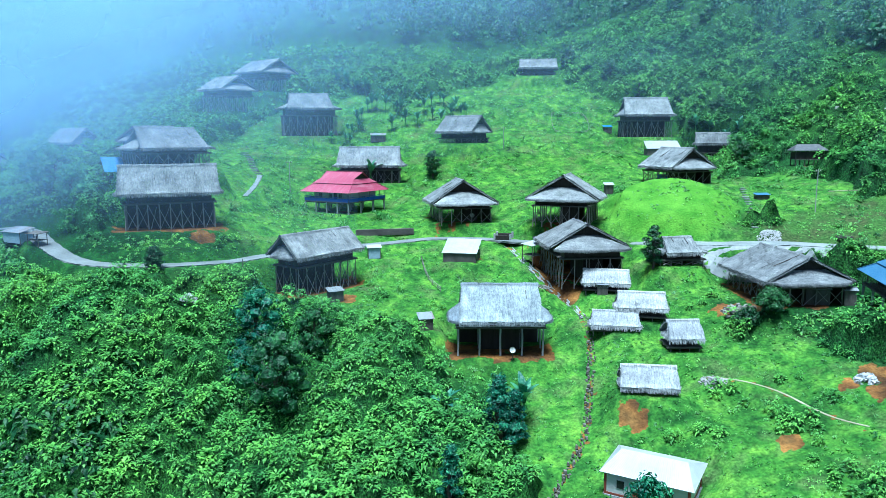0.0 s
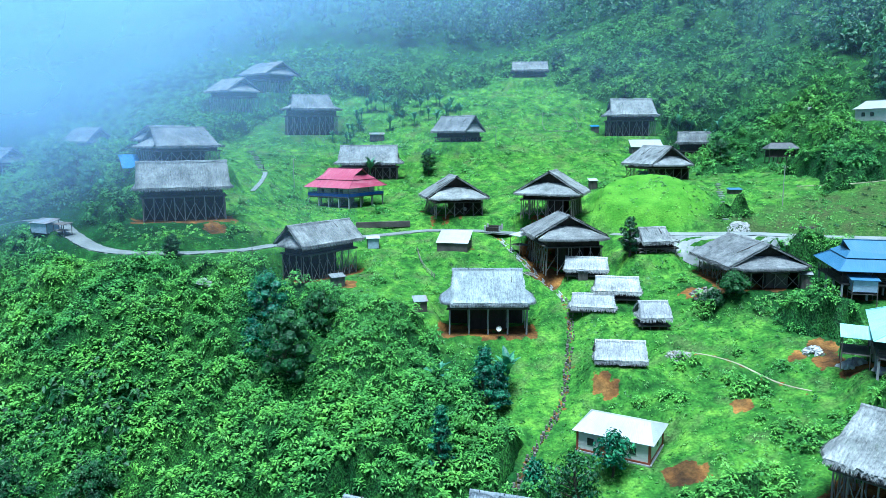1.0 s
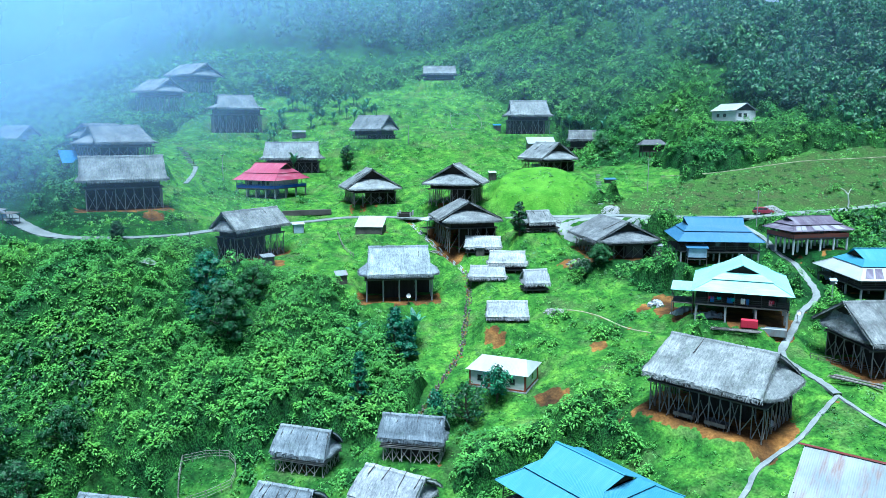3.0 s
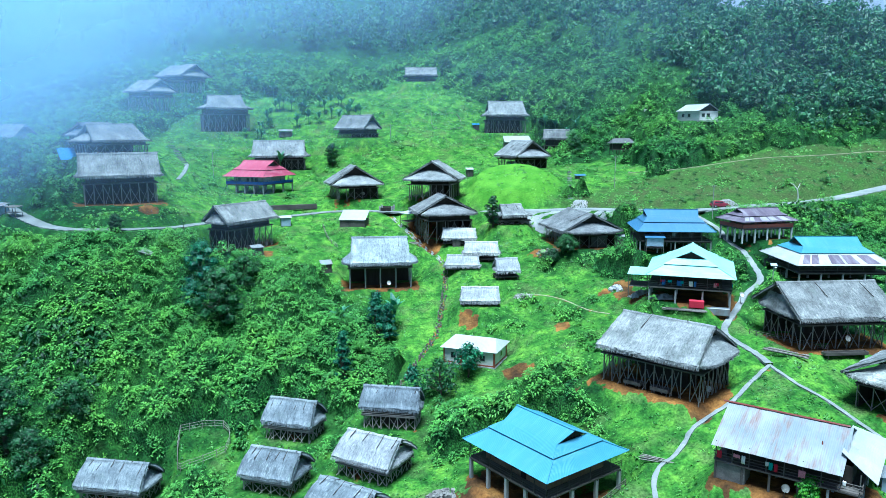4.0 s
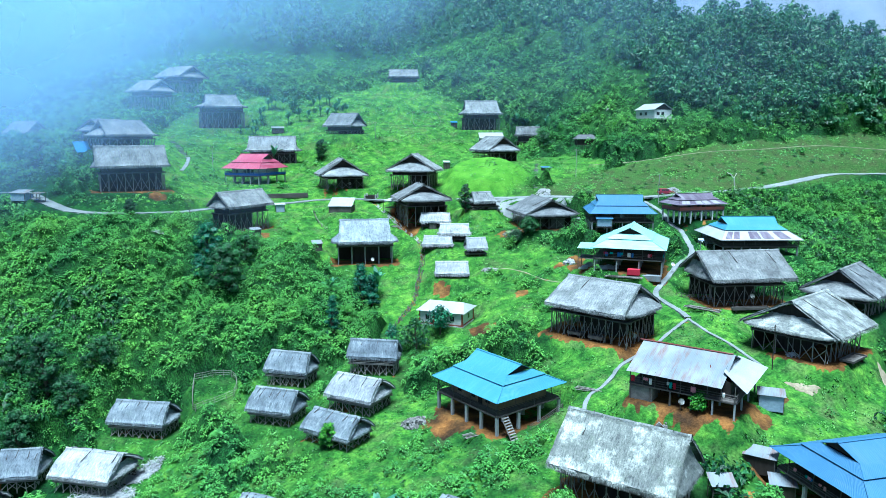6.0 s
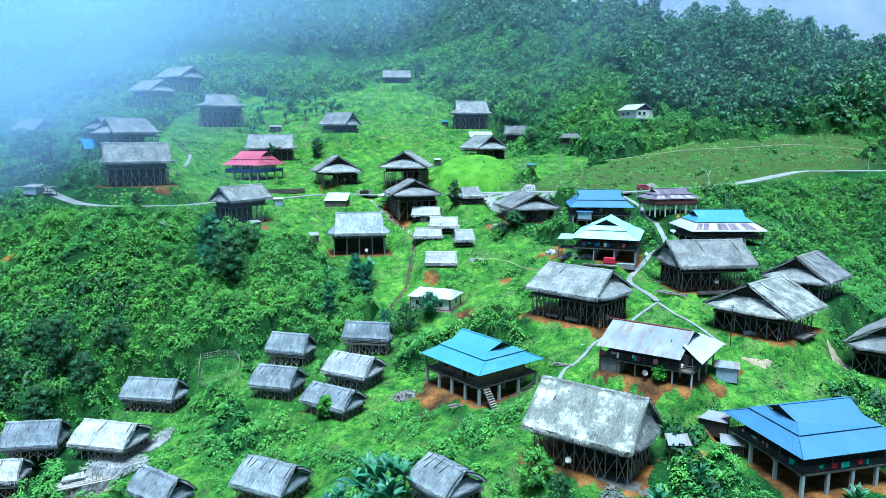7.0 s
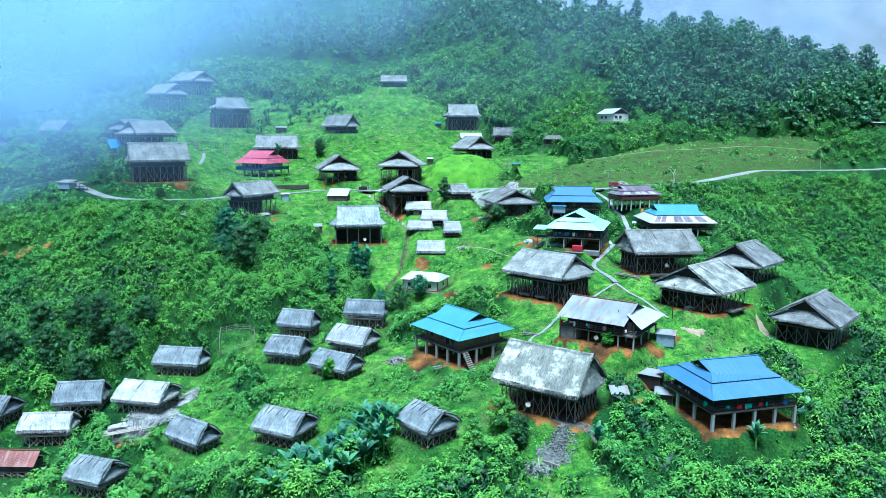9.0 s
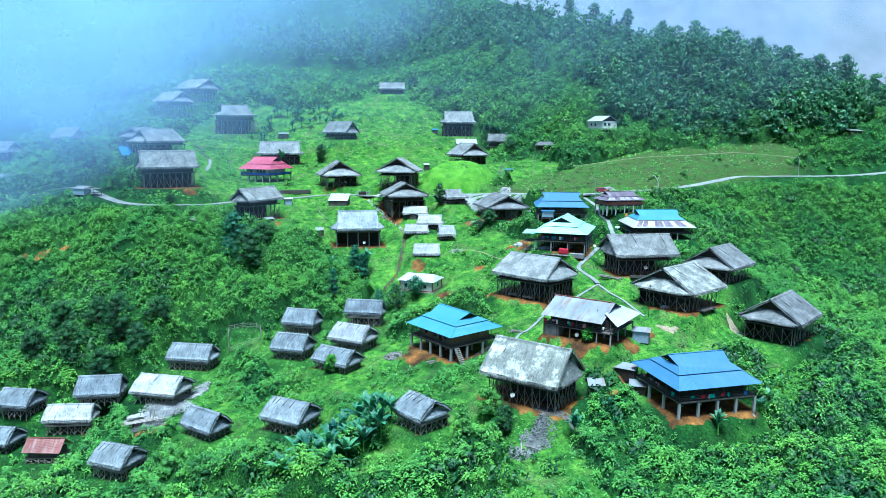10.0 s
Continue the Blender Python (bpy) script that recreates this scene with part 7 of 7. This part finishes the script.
# feathery bushes packed over the wild slopes, with dark gaps between them
pace = 1.58
bx, by = np.meshgrid(np.arange(-112, 192, pace), np.arange(-22, 232, pace), indexing="ij")
xy = np.stack([bx.ravel(), by.ravel()], -1)
xy[:, 0] += pace * 0.5 * (np.round(xy[:, 1] / pace) % 2)
xy = xy + RNG.uniform(-0.55, 0.55, xy.shape)
xy = xy[planted(*xy.T)]
x, y = xy.T
far = smooth(95, 165, y)
keep = RNG.random(len(x)) < smooth(0.2, 0.6, wildness(x, y)) * (0.95 - 0.42 * far) * (1 - 0.3 * smooth(-55, -75, x) * far) * (1 - 0.8 * wooded(x, y))
xy, far = xy[keep], far[keep]
x, y = xy.T
size = (0.92 + 0.74 * wobble(x, y, 4.0) + 0.5 * RNG.random(len(x)) ** 2) * (1 + 0.3 * far) * (0.6 + 0.4 * wildness(x, y))
tall = size * (0.7 + 0.6 * RNG.random(len(x)))
for sel, shapes in ((y < 112, FEATHERS), (y >= 112, FEATHERS_FAR)):
    quads_object("fern_bushes", scatter(shapes, xy[sel], canopy(x[sel], y[sel]) - 0.2 * size[sel], size[sel], RNG, tall[sel]), SHRUB, "feathery wet fern bushes packed over the slopes", "ferns")

# leafy mounds crowding out of the scrub, with dark gaps below them
xy = spread((-110, -22), (150, 200), 6000, RNG)
xy = xy[planted(*xy.T)]
x, y = xy.T
keep = (RNG.random(len(x)) < np.maximum(0.07, wildness(x, y)) * (way_gap(x, y) > 0.35) * (0.22 + 0.55 * smooth(0.3, 0.7, wobble(x, y, 7.0))) * (1 - 0.55 * smooth(90, 150, y)) * (1 - wooded(x, y))) & (bareness(x, y) < 0.25) & clear_of_houses(x, y, 1.6)
xy = xy[keep]
x, y = xy.T
big = (0.55 + 0.8 * wobble(x, y, 5.0) ** 1.4 + 0.5 * RNG.random(len(x)) ** 2) * (1 - 0.35 * tamed(x, y)) * (1 + 0.25 * smooth(90, 150, y))
quads_object("scrub", scatter(SHRUBS, xy, height(x, y) + 0.75 * np.maximum(0, mat_height(x, y)), big, RNG, big * (0.75 + 0.5 * RNG.random(len(x)))), SHRUB, "leafy mounds standing out of the wet scrub", "bushes")

# pale wet thickets on the misty western bank
xy = spread((-112, 104), (-60, 190), 600, RNG)
x, y = xy.T
keep = (RNG.random(len(x)) < wildness(x, y) * (0.25 + 0.75 * smooth(0.35, 0.65, wobble(x, y, 9.0)))) & clear_of_houses(x, y, 2.0)
xy = xy[keep]
x, y = xy.T
grow = 0.45 + 0.5 * wobble(x, y, 8.0) + 0.3 * RNG.random(len(x))
quads_object("thickets", scatter(CROWNS, xy, height(x, y) + 1.4 * grow, grow, RNG), SHRUB, "pale leafy thickets in the mist", "bushes")

# darker bushes crowding the eastern slope and the foot of the hill
xy = np.concatenate([spread((88, 0), (150, 100), 1500, RNG), spread((-60, -22), (110, 18), 1100, RNG), spread((70, -22), (120, 24), 1900, RNG), spread((-75, -20), (-30, 22), 420, RNG), spread((-78, 38), (-36, 82), 450, RNG)])
xy = xy[planted(*xy.T)]
x, y = xy.T
keep = (RNG.random(len(x)) < wildness(x, y) * (0.15 + 0.9 * smooth(0.4, 0.7, wobble(x, y, 8.0)))) & clear_of_houses(x, y, 2.4)
xy = xy[keep]
x, y = xy.T
big = 1.1 + 1.1 * wobble(x, y, 6.0) + 0.5 * RNG.random(len(x))
quads_object("dark_bushes", scatter(SHRUBS, xy, height(x, y) + 0.3 + 0.6 * np.maximum(0, mat_height(x, y)), big, RNG, big), TREE_DARK, "dark wet bushes crowding the lower slopes", "bushes")

# coarse weeds on the brown bank between the trail and the road
xy = spread((62, 106), (160, 126), 620, RNG)
x, y = xy.T
keep = (RNG.random(len(x)) < 0.25 + 0.75 * smooth(0.4, 0.65, wobble(x, y, 7.0))) & (bareness(x, y) < 0.2) & (way_gap(x, y) > 0.3)
xy = xy[keep]
x, y = xy.T
big = 0.3 + 0.35 * RNG.random(len(x))
quads_object("bank_weeds", scatter(SHRUBS, xy, height(x, y), big, RNG, big * 0.7), TREE_DARK, "coarse dark weeds on the roadside bank", "weeds")

# grass and weeds on the kept ground
xy = spread((-60, -10), (150, 215), 40000, RNG)
x, y = xy.T
keep = (RNG.random(len(x)) < 0.02 + 0.75 * (1 - wildness(x, y))) & (bareness(x, y) < 0.45) & (wooded(x, y) < 0.5) & clear_of_houses(x, y, 0.3)
keep &= np.hypot((x - KNOLL[0]) / 12, (y - KNOLL[1]) / 11) > 1 - 0.5 * RNG.random(len(x))
xy = xy[keep]
x, y = xy.T
size = (0.45 + 1.0 * wobble(x, y, 3.0) ** 1.3) * (1 - 0.4 * smooth(1.15, 0.8, np.hypot((x - 106) / 58, (y - 116) / 12)))
quads_object("grass", scatter(TUFTS, xy, height(x, y) - 0.05, size, RNG, size * 0.8), GRASS, "short bright green grass and weeds", "grass")

# young trees and tall scrub between the fields and the forest
xy = spread((-95, 105), (185, 262), 5000, RNG)
x, y = xy.T
edge = np.interp(x, FOREST_X, FOREST_Y)
keep = (RNG.random(len(x)) < (1 - tamed(x, y)) * (0.04 + 0.5 * smooth(-55, -6, y - edge) * (0.25 + wobble(x, y, 9.0)))) & (bareness(x, y) < 0.2) & clear_of_houses(x, y, 2.0) & (wooded(x, y) < 0.6)
xy = xy[keep]
x, y = xy.T
grow = 0.30 + 0.30 * wobble(x, y, 8.0) + 0.22 * RNG.random(len(x))
quads_object("young_trees", scatter(CROWNS, xy, height(x, y) + 1.5 * grow, grow, RNG), SHRUB, "young trees and tall scrub below the forest", "bushes")

# forest on the hill
xy = np.concatenate([spread((-160, 120), (250, 330), 7200, RNG), spread((95, 116), (200, 190), 1500, RNG)])
xy = xy[planted(*xy.T)]
x, y = xy.T
keep = (RNG.random(len(x)) < wooded(x, y) * 0.64) & (land(x, y) > 30) & (way_gap(x, y) > 0.7) & clear_of_houses(x, y, 2.5) & (y < 304 - 0.95 * np.maximum(x - 55, 0)) & (RNG.random(len(x)) < 0.15 + 0.85 * smooth(-60, 0, x))
xy = xy[keep]
x, y = xy.T
grow = 0.8 + 0.6 * wobble(x, y, 18.0) ** 1.5 + 0.55 * RNG.random(len(x)) ** 2
kind = RNG.random(len(x)) < 0.35
zz = height(x, y)
dark = RNG.random(len(x)) < 0.12 + 0.4 * smooth(95, 125, x) * smooth(0.3, 0.6, wobble(x, y, 16.0))
a, b = ~kind & ~dark, kind & ~dark
verts = np.concatenate([scatter(CROWNS, xy[a], zz[a] + 3.4 * grow[a], grow[a], RNG), scatter(SPIRES, xy[b], zz[b] + 4.4 * grow[b], grow[b], RNG, grow[b] * 1.3)])
shaded = scatter(CROWNS, xy[dark], zz[dark] + 3.2 * grow[dark], grow[dark], RNG)
quads_object("forest", verts, TREE, "dark humid forest on the hillside", "forest")
quads_object("dark_forest", shaded, TREE_DARK, "darkest evergreen trees among the hillside forest", "forest")

# ---- single trees and banana plants ----
def tree(x, y, tall, wide, mat, label, spire=False, seed=0, name="tree", bare=None, leaves=125):
    rng = np.random.default_rng(seed + int(abs(x) * 10))
    z = float(height(x, y))
    root = thing(name, pose(x, y, z), label, "tree", "village trees")
    trunk = pole_mesh("trunk", BARK, 9, 1.2)
    part("trunk", trunk, None, root, "", Matrix.Translation((0, 0, -0.3)) @ Matrix.Diagonal((0.03 * tall, 0.03 * tall, tall * 0.8, 1)))
    clumps, lo = [], 0.14 if spire else 0.16
    lo = bare or lo
    n = 22
    for k in range(n):
        f = lo + (1 - lo) * (k + 0.5) / n
        reach = wide * (1.05 - f if spire else math.sin(math.pi * min(1, (f - lo) / (1 - lo) * 0.8 + 0.16)))
        a = k * 2.4 + rng.random()
        c = np.array((math.cos(a) * reach * rng.uniform(0.4, 0.9), math.sin(a) * reach * rng.uniform(0.4, 0.9), f * tall))
        pole("limb", (0, 0, max(0.5, c[2] - wide * 0.5)), tuple(c), 0.035 + 0.004 * tall, BARK, root, 1.0)
        fine = math.sqrt(62 / leaves)
        if leaves > 50:
            clumps.append(core(rng, wide * 0.24, 0.8) + c - (0, 0, wide * 0.12))
        clumps.append(leaf_cloud(rng, leaves, wide * (0.36 if spire else 0.44) * rng.uniform(0.75, 1.2), 0.8, (0.17 + 0.008 * tall) * fine, 0.7) + c - (0, 0, wide * 0.15))
    v = np.concatenate(clumps).reshape(-1, 3)
    part("crown", mesh_of("crown", v, np.arange(len(v)).reshape(-1, 4), mat, True), None, root)


tree(-19.4, 79.6, 10.5, 4.8, TREE_DARK, "dark dense broadleaf tree in the scrub", seed=1)
tree(-24.0, 89.0, 9.5, 3.8, TREE_BLUE, "blue-green bushy tree in the scrub", seed=2)
tree(-16.6, 89.0, 7.5, 3.2, TREE_DARK, "dark rounded tree in the scrub", seed=3)
tree(-44.6, 58.0, 11.5, 3.6, TREE_DARK, "tall dark tree rising from the scrub", seed=4)
tree(-24.6, 84.0, 5.0, 2.2, TREE_BLUE, "blue-green bushy tree in the scrub", seed=5)
tree(6.6, 76.5, 9.0, 3.0, TREE_BLUE, "slender blue-green tree below the house", True, 6)
tree(8.6, 78.0, 6.5, 2.0, TREE_BLUE, "slender blue-green tree below the house", True, 16)
tree(1.2, 66.0, 9.5, 2.0, TREE_BLUE, "tall slender blue-green tree in the scrub", True, 7)
tree(4.0, 70.0, 5.5, 2.2, SHRUB, "leafy green tree below the terrace", seed=8)
tree(-3.2, 166.0, 6.0, 1.9, TREE_DARK, "small dark tree beside the thatched house", seed=9)
tree(32.2, 107.4, 6.5, 1.7, TREE_DARK, "dark leafy tree beside the large thatched house", seed=10)
tree(43.7, 92.0, 3.0, 2.4, TREE_DARK, "low dark bush below the thatched house", seed=11, name="bush")
tree(41.2, 92.6, 2.4, 1.8, TREE_DARK, "low dark bush below the thatched house", seed=12, name="bush")
tree(20.2, 63.6, 5.0, 2.2, TREE_BLUE, "airy blue-green tree before the white house", seed=13, leaves=30, bare=0.35)
tree(15.6, 60.6, 5.5, 2.9, TREE_DARK, "leafy green tree beside the granary", seed=14, leaves=48)
tree(11.6, 63.0, 4.2, 2.0, TREE_BLUE, "thin blue-green tree beside the granary", True, 15, leaves=45)
tree(26.6, 10.0, 5.0, 2.2, SHRUB, "leafy green tree beside the patched house", seed=17)
tree(21.6, 6.0, 4.6, 1.8, SHRUB, "leafy green tree below the granary", seed=18)
tree(28.2, 5.6, 4.8, 1.7, TREE_DARK, "dark leafy tree below the patched house", seed=19)
tree(-25.6, 17.6, 5.2, 3.4, SHRUB, "broad leafy tree below the granaries", seed=20)
tree(-20.6, 14.0, 4.2, 2.8, SHRUB, "broad leafy tree below the granaries", seed=21)
tree(0.9, 36.0, 3.4, 1.3, TREE_LIME, "bright lime-green bush before the granary", seed=22, name="bush")
tree(46.8, 19.6, 2.6, 1.2, TREE_LIME, "lime-green palm-like bush beside the pole", seed=23, name="bush")
tree(-68.0, 124.0, 9.0, 4.2, TREE_MIST, "large misty broadleaf tree", seed=24)
tree(-73.0, 131.0, 9.0, 4.0, TREE_MIST, "large misty broadleaf tree", seed=25)
tree(-63.0, 119.0, 7.0, 3.2, TREE_MIST, "misty broadleaf tree beside the house", seed=26)
tree(-80.0, 140.0, 9.0, 4.5, TREE_MIST, "large misty broadleaf tree", seed=27)
tree(-86.0, 152.0, 8.0, 4.2, TREE_MIST, "large misty broadleaf tree", seed=28)
tree(-70.0, 160.0, 8.0, 4.0, TREE_MIST, "large misty broadleaf tree", seed=29)
for k, (x, y, tall) in enumerate(((-50, 62, 6), (-54, 56, 6.5), (-40, 55, 6), (-37, 62, 5), (-58, 64, 5.5), (-47, 52, 5.5), (-62, 58, 6))):
    tree(x, y, tall * 1.3, 3.2, TREE_DARK, "dark broadleaf tree in the dense scrub", seed=40 + k)
tree(-42.0, 100.6, 3.2, 1.5, TREE_DARK, "small dark roadside tree", seed=30)


for k, (x, y, tall) in enumerate(((126, 243, 13), (137, 228, 14), (146, 210, 12), (153, 194, 15), (160, 180, 12), (167, 168, 14), (173, 158, 13), (180, 149, 12), (186, 143, 14), (118, 255, 12))):
    tree(x, y, tall, 3.0, TREE, "tall forest tree with a bare trunk on the ridge", seed=60 + k, bare=0.5, leaves=60)

for k, (x, y) in enumerate(((41, 214), (46, 206), (52, 197), (62, 192), (68, 168), (66, 160), (74, 173), (36, 219), (57, 200), (70, 185))):
    tree(x, y, 4.5 + k % 3, 3.0, TREE_DARK if k % 2 else SHRUB, "leafy rounded bush on the hillside", seed=80 + k, name="bush", leaves=70)


def banana_leaf():
    n, m = 9, 5
    v = []
    for i in range(n):
        t = i / (n - 1)
        wide = 0.27 * math.sin(math.pi * min(1, 0.12 + 0.86 * t)) ** 0.7
        x, z = t * 2.1 * (1 - 0.18 * t), 0.75 * t - 0.85 * t * t
        for j in range(m):
            s = j / (m - 1) * 2 - 1
            v.append((x, s * wide, z + 0.10 * abs(s) * (1 - t)))
    return mesh_of("leaf", v, grid_faces(n, m), BANANA, True)


BANANA_LEAF = banana_leaf()


def banana(x, y, tall, label="broad-leaved green banana plant", seed=0):
    rng = random.Random(seed + int(x * 7 + y * 13))
    root = thing("banana_plant", pose(x, y, float(height(x, y))), label, "banana plant", "banana plants")
    pole("stem", (0, 0, -0.2), (rng.uniform(-0.15, 0.15), rng.uniform(-0.15, 0.15), tall * 0.62), 0.13, SHRUB, root, 0.0)
    for k in range(13):
        a, lift, s = k * 137.5 + rng.uniform(-20, 20), rng.uniform(-82, -24), tall / 2.7 * rng.uniform(0.75, 1.15)
        part("leaf", BANANA_LEAF, None, root, "", pose(0, 0, tall * 0.58, 0, 0, a) @ pose(0, 0, 0, 0, lift, 0) @ Matrix.Diagonal((s, s * 0.9, s, 1)))


spots = [(4.8, 10.0), (0.6, 8.2), (7.4, 10.8), (10.8, 12.0), (-2.6, 8.0), (2.8, 12.0), (6.0, 7.4), (8.8, 9.0), (-0.6, 5.6), (3.2, 5.4), (-4.8, 5.8), (5.6, 13.2), (1.0, 10.8), (-2.0, 3.6), (6.8, 14.8),
         (9.6, 12.8), (4.0, 8.6), (7.8, 12.6), (-4.2, 8.8), (2.0, 6.6), (-1.4, 10.0), (-6.4, 4.2), (0.8, 3.4), (0.5, 80.0), (9.8, 80.6), (-17.0, 160.4), (65.6, 180.6), (68.6, 177.6), (71.5, 176), (62.6, 181.6), (69.6, 1.4), (72.2, 3.4), (60.2, -2.6), (45.4, 4.6), (38.4, 1.2), (66, 2.0),
         (-71.4, 129.4), (-74, 127.4), (-69, 127.0), (-30, 216), (-27, 214), (-33, 218), (-24, 213)]
for k, (x, y) in enumerate(spots):
    banana(x, y, (3.9 if x < 30 or y > 60 else 2.4) + (k * 37 % 10) * 0.18, seed=k)
more = np.random.default_rng(3)
for k in range(26):
    x, y = more.uniform(-27, 6), more.uniform(190, 206)
    if clear_of_houses(np.array([x]), np.array([y]), 1.5)[0]:
        banana(x, y, more.uniform(3.2, 4.4), seed=100 + k)
for k in range(10):
    x, y = more.uniform(-31, -22), more.uniform(182, 192)
    if clear_of_houses(np.array([x]), np.array([y]), 1.0)[0]:
        banana(x, y, more.uniform(2.4, 3.2), seed=200 + k)

# ---- drifting mist over the western hillside, haze sheets over the forest ----
def mist_bank(y0, edge, ramp_wide, z0, z1, dens, start=-900, hug=26):
    """A leaning sheet of mist, thick in the west and thinning to nothing at its eastern edge."""
    n, m = 60, 26
    s, t = np.meshgrid(np.linspace(0, 1, n), np.linspace(0, 1, m), indexing="ij")
    x = -420 + (edge + 420) * s ** 0.6
    z = z0 + (z1 - z0) * t
    y = y0 + 0.35 * t * (z1 - z0) + 10 * np.sin(s * 5 + y0)
    drift = (wobble(x, z * 1.4 + y0, 38.0) - 0.5) * 0.9
    over = z - land(x, y)
    d = dens * smooth(edge, edge - ramp_wide, x + drift * ramp_wide * 0.5) * smooth(start, start + 60, x + drift * 30) * smooth(-2, hug, over)
    faces = grid_faces(n, m)
    faces = faces[(d.ravel()[faces] > 0.004).any(1)]
    me = mesh_of("mist", np.stack([x, y, z], -1).reshape(-1, 3), faces, MIST, True)
    me.attributes.new("veil", "FLOAT", "POINT").data.foreach_set("value", d.ravel().astype(np.float32))
    tagged(new("mist", me), "pale blue sheet of drifting mist and haze over the hillside", "mist", kind="stuff")


mist_bank(94, -12, 50, -14, 88, 0.36)
mist_bank(102, -42, 34, -14, 88, 0.30, hug=7)
mist_bank(126, -4, 70, 0, 94, 0.34)
# the next two thin sheets stand in for blue distance haze over the forest
mist_bank(156, 460, 380, 34, 130, 0.13)
mist_bank(121, 620, 200, 16, 125, 0.10, 62)
mist_bank(164, 6, 100, 18, 101, 0.36)
mist_bank(204, 50, 140, 32, 108, 0.38)
mist_bank(250, 250, 310, 46, 117, 0.46)
mist_bank(300, 380, 340, 60, 127, 0.45)

# overcast cloud low behind the ridge
n, m = 40, 12
cx, cz = np.meshgrid(np.linspace(-60, 900, n), np.linspace(-20, 330, m), indexing="ij")
me = mesh_of("cloud", np.stack([cx, 470 + 0.1 * cz, cz], -1).reshape(-1, 3), grid_faces(n, m), CLOUD, True)
me.attributes.new("veil", "FLOAT", "POINT").data.foreach_set("value", (0.85 * smooth(-60, 40, cx) * smooth(330, 220, cz)).ravel().astype(np.float32))
tagged(new("cloud", me), "pale overcast cloud behind the wooded ridge", "cloud", kind="stuff")
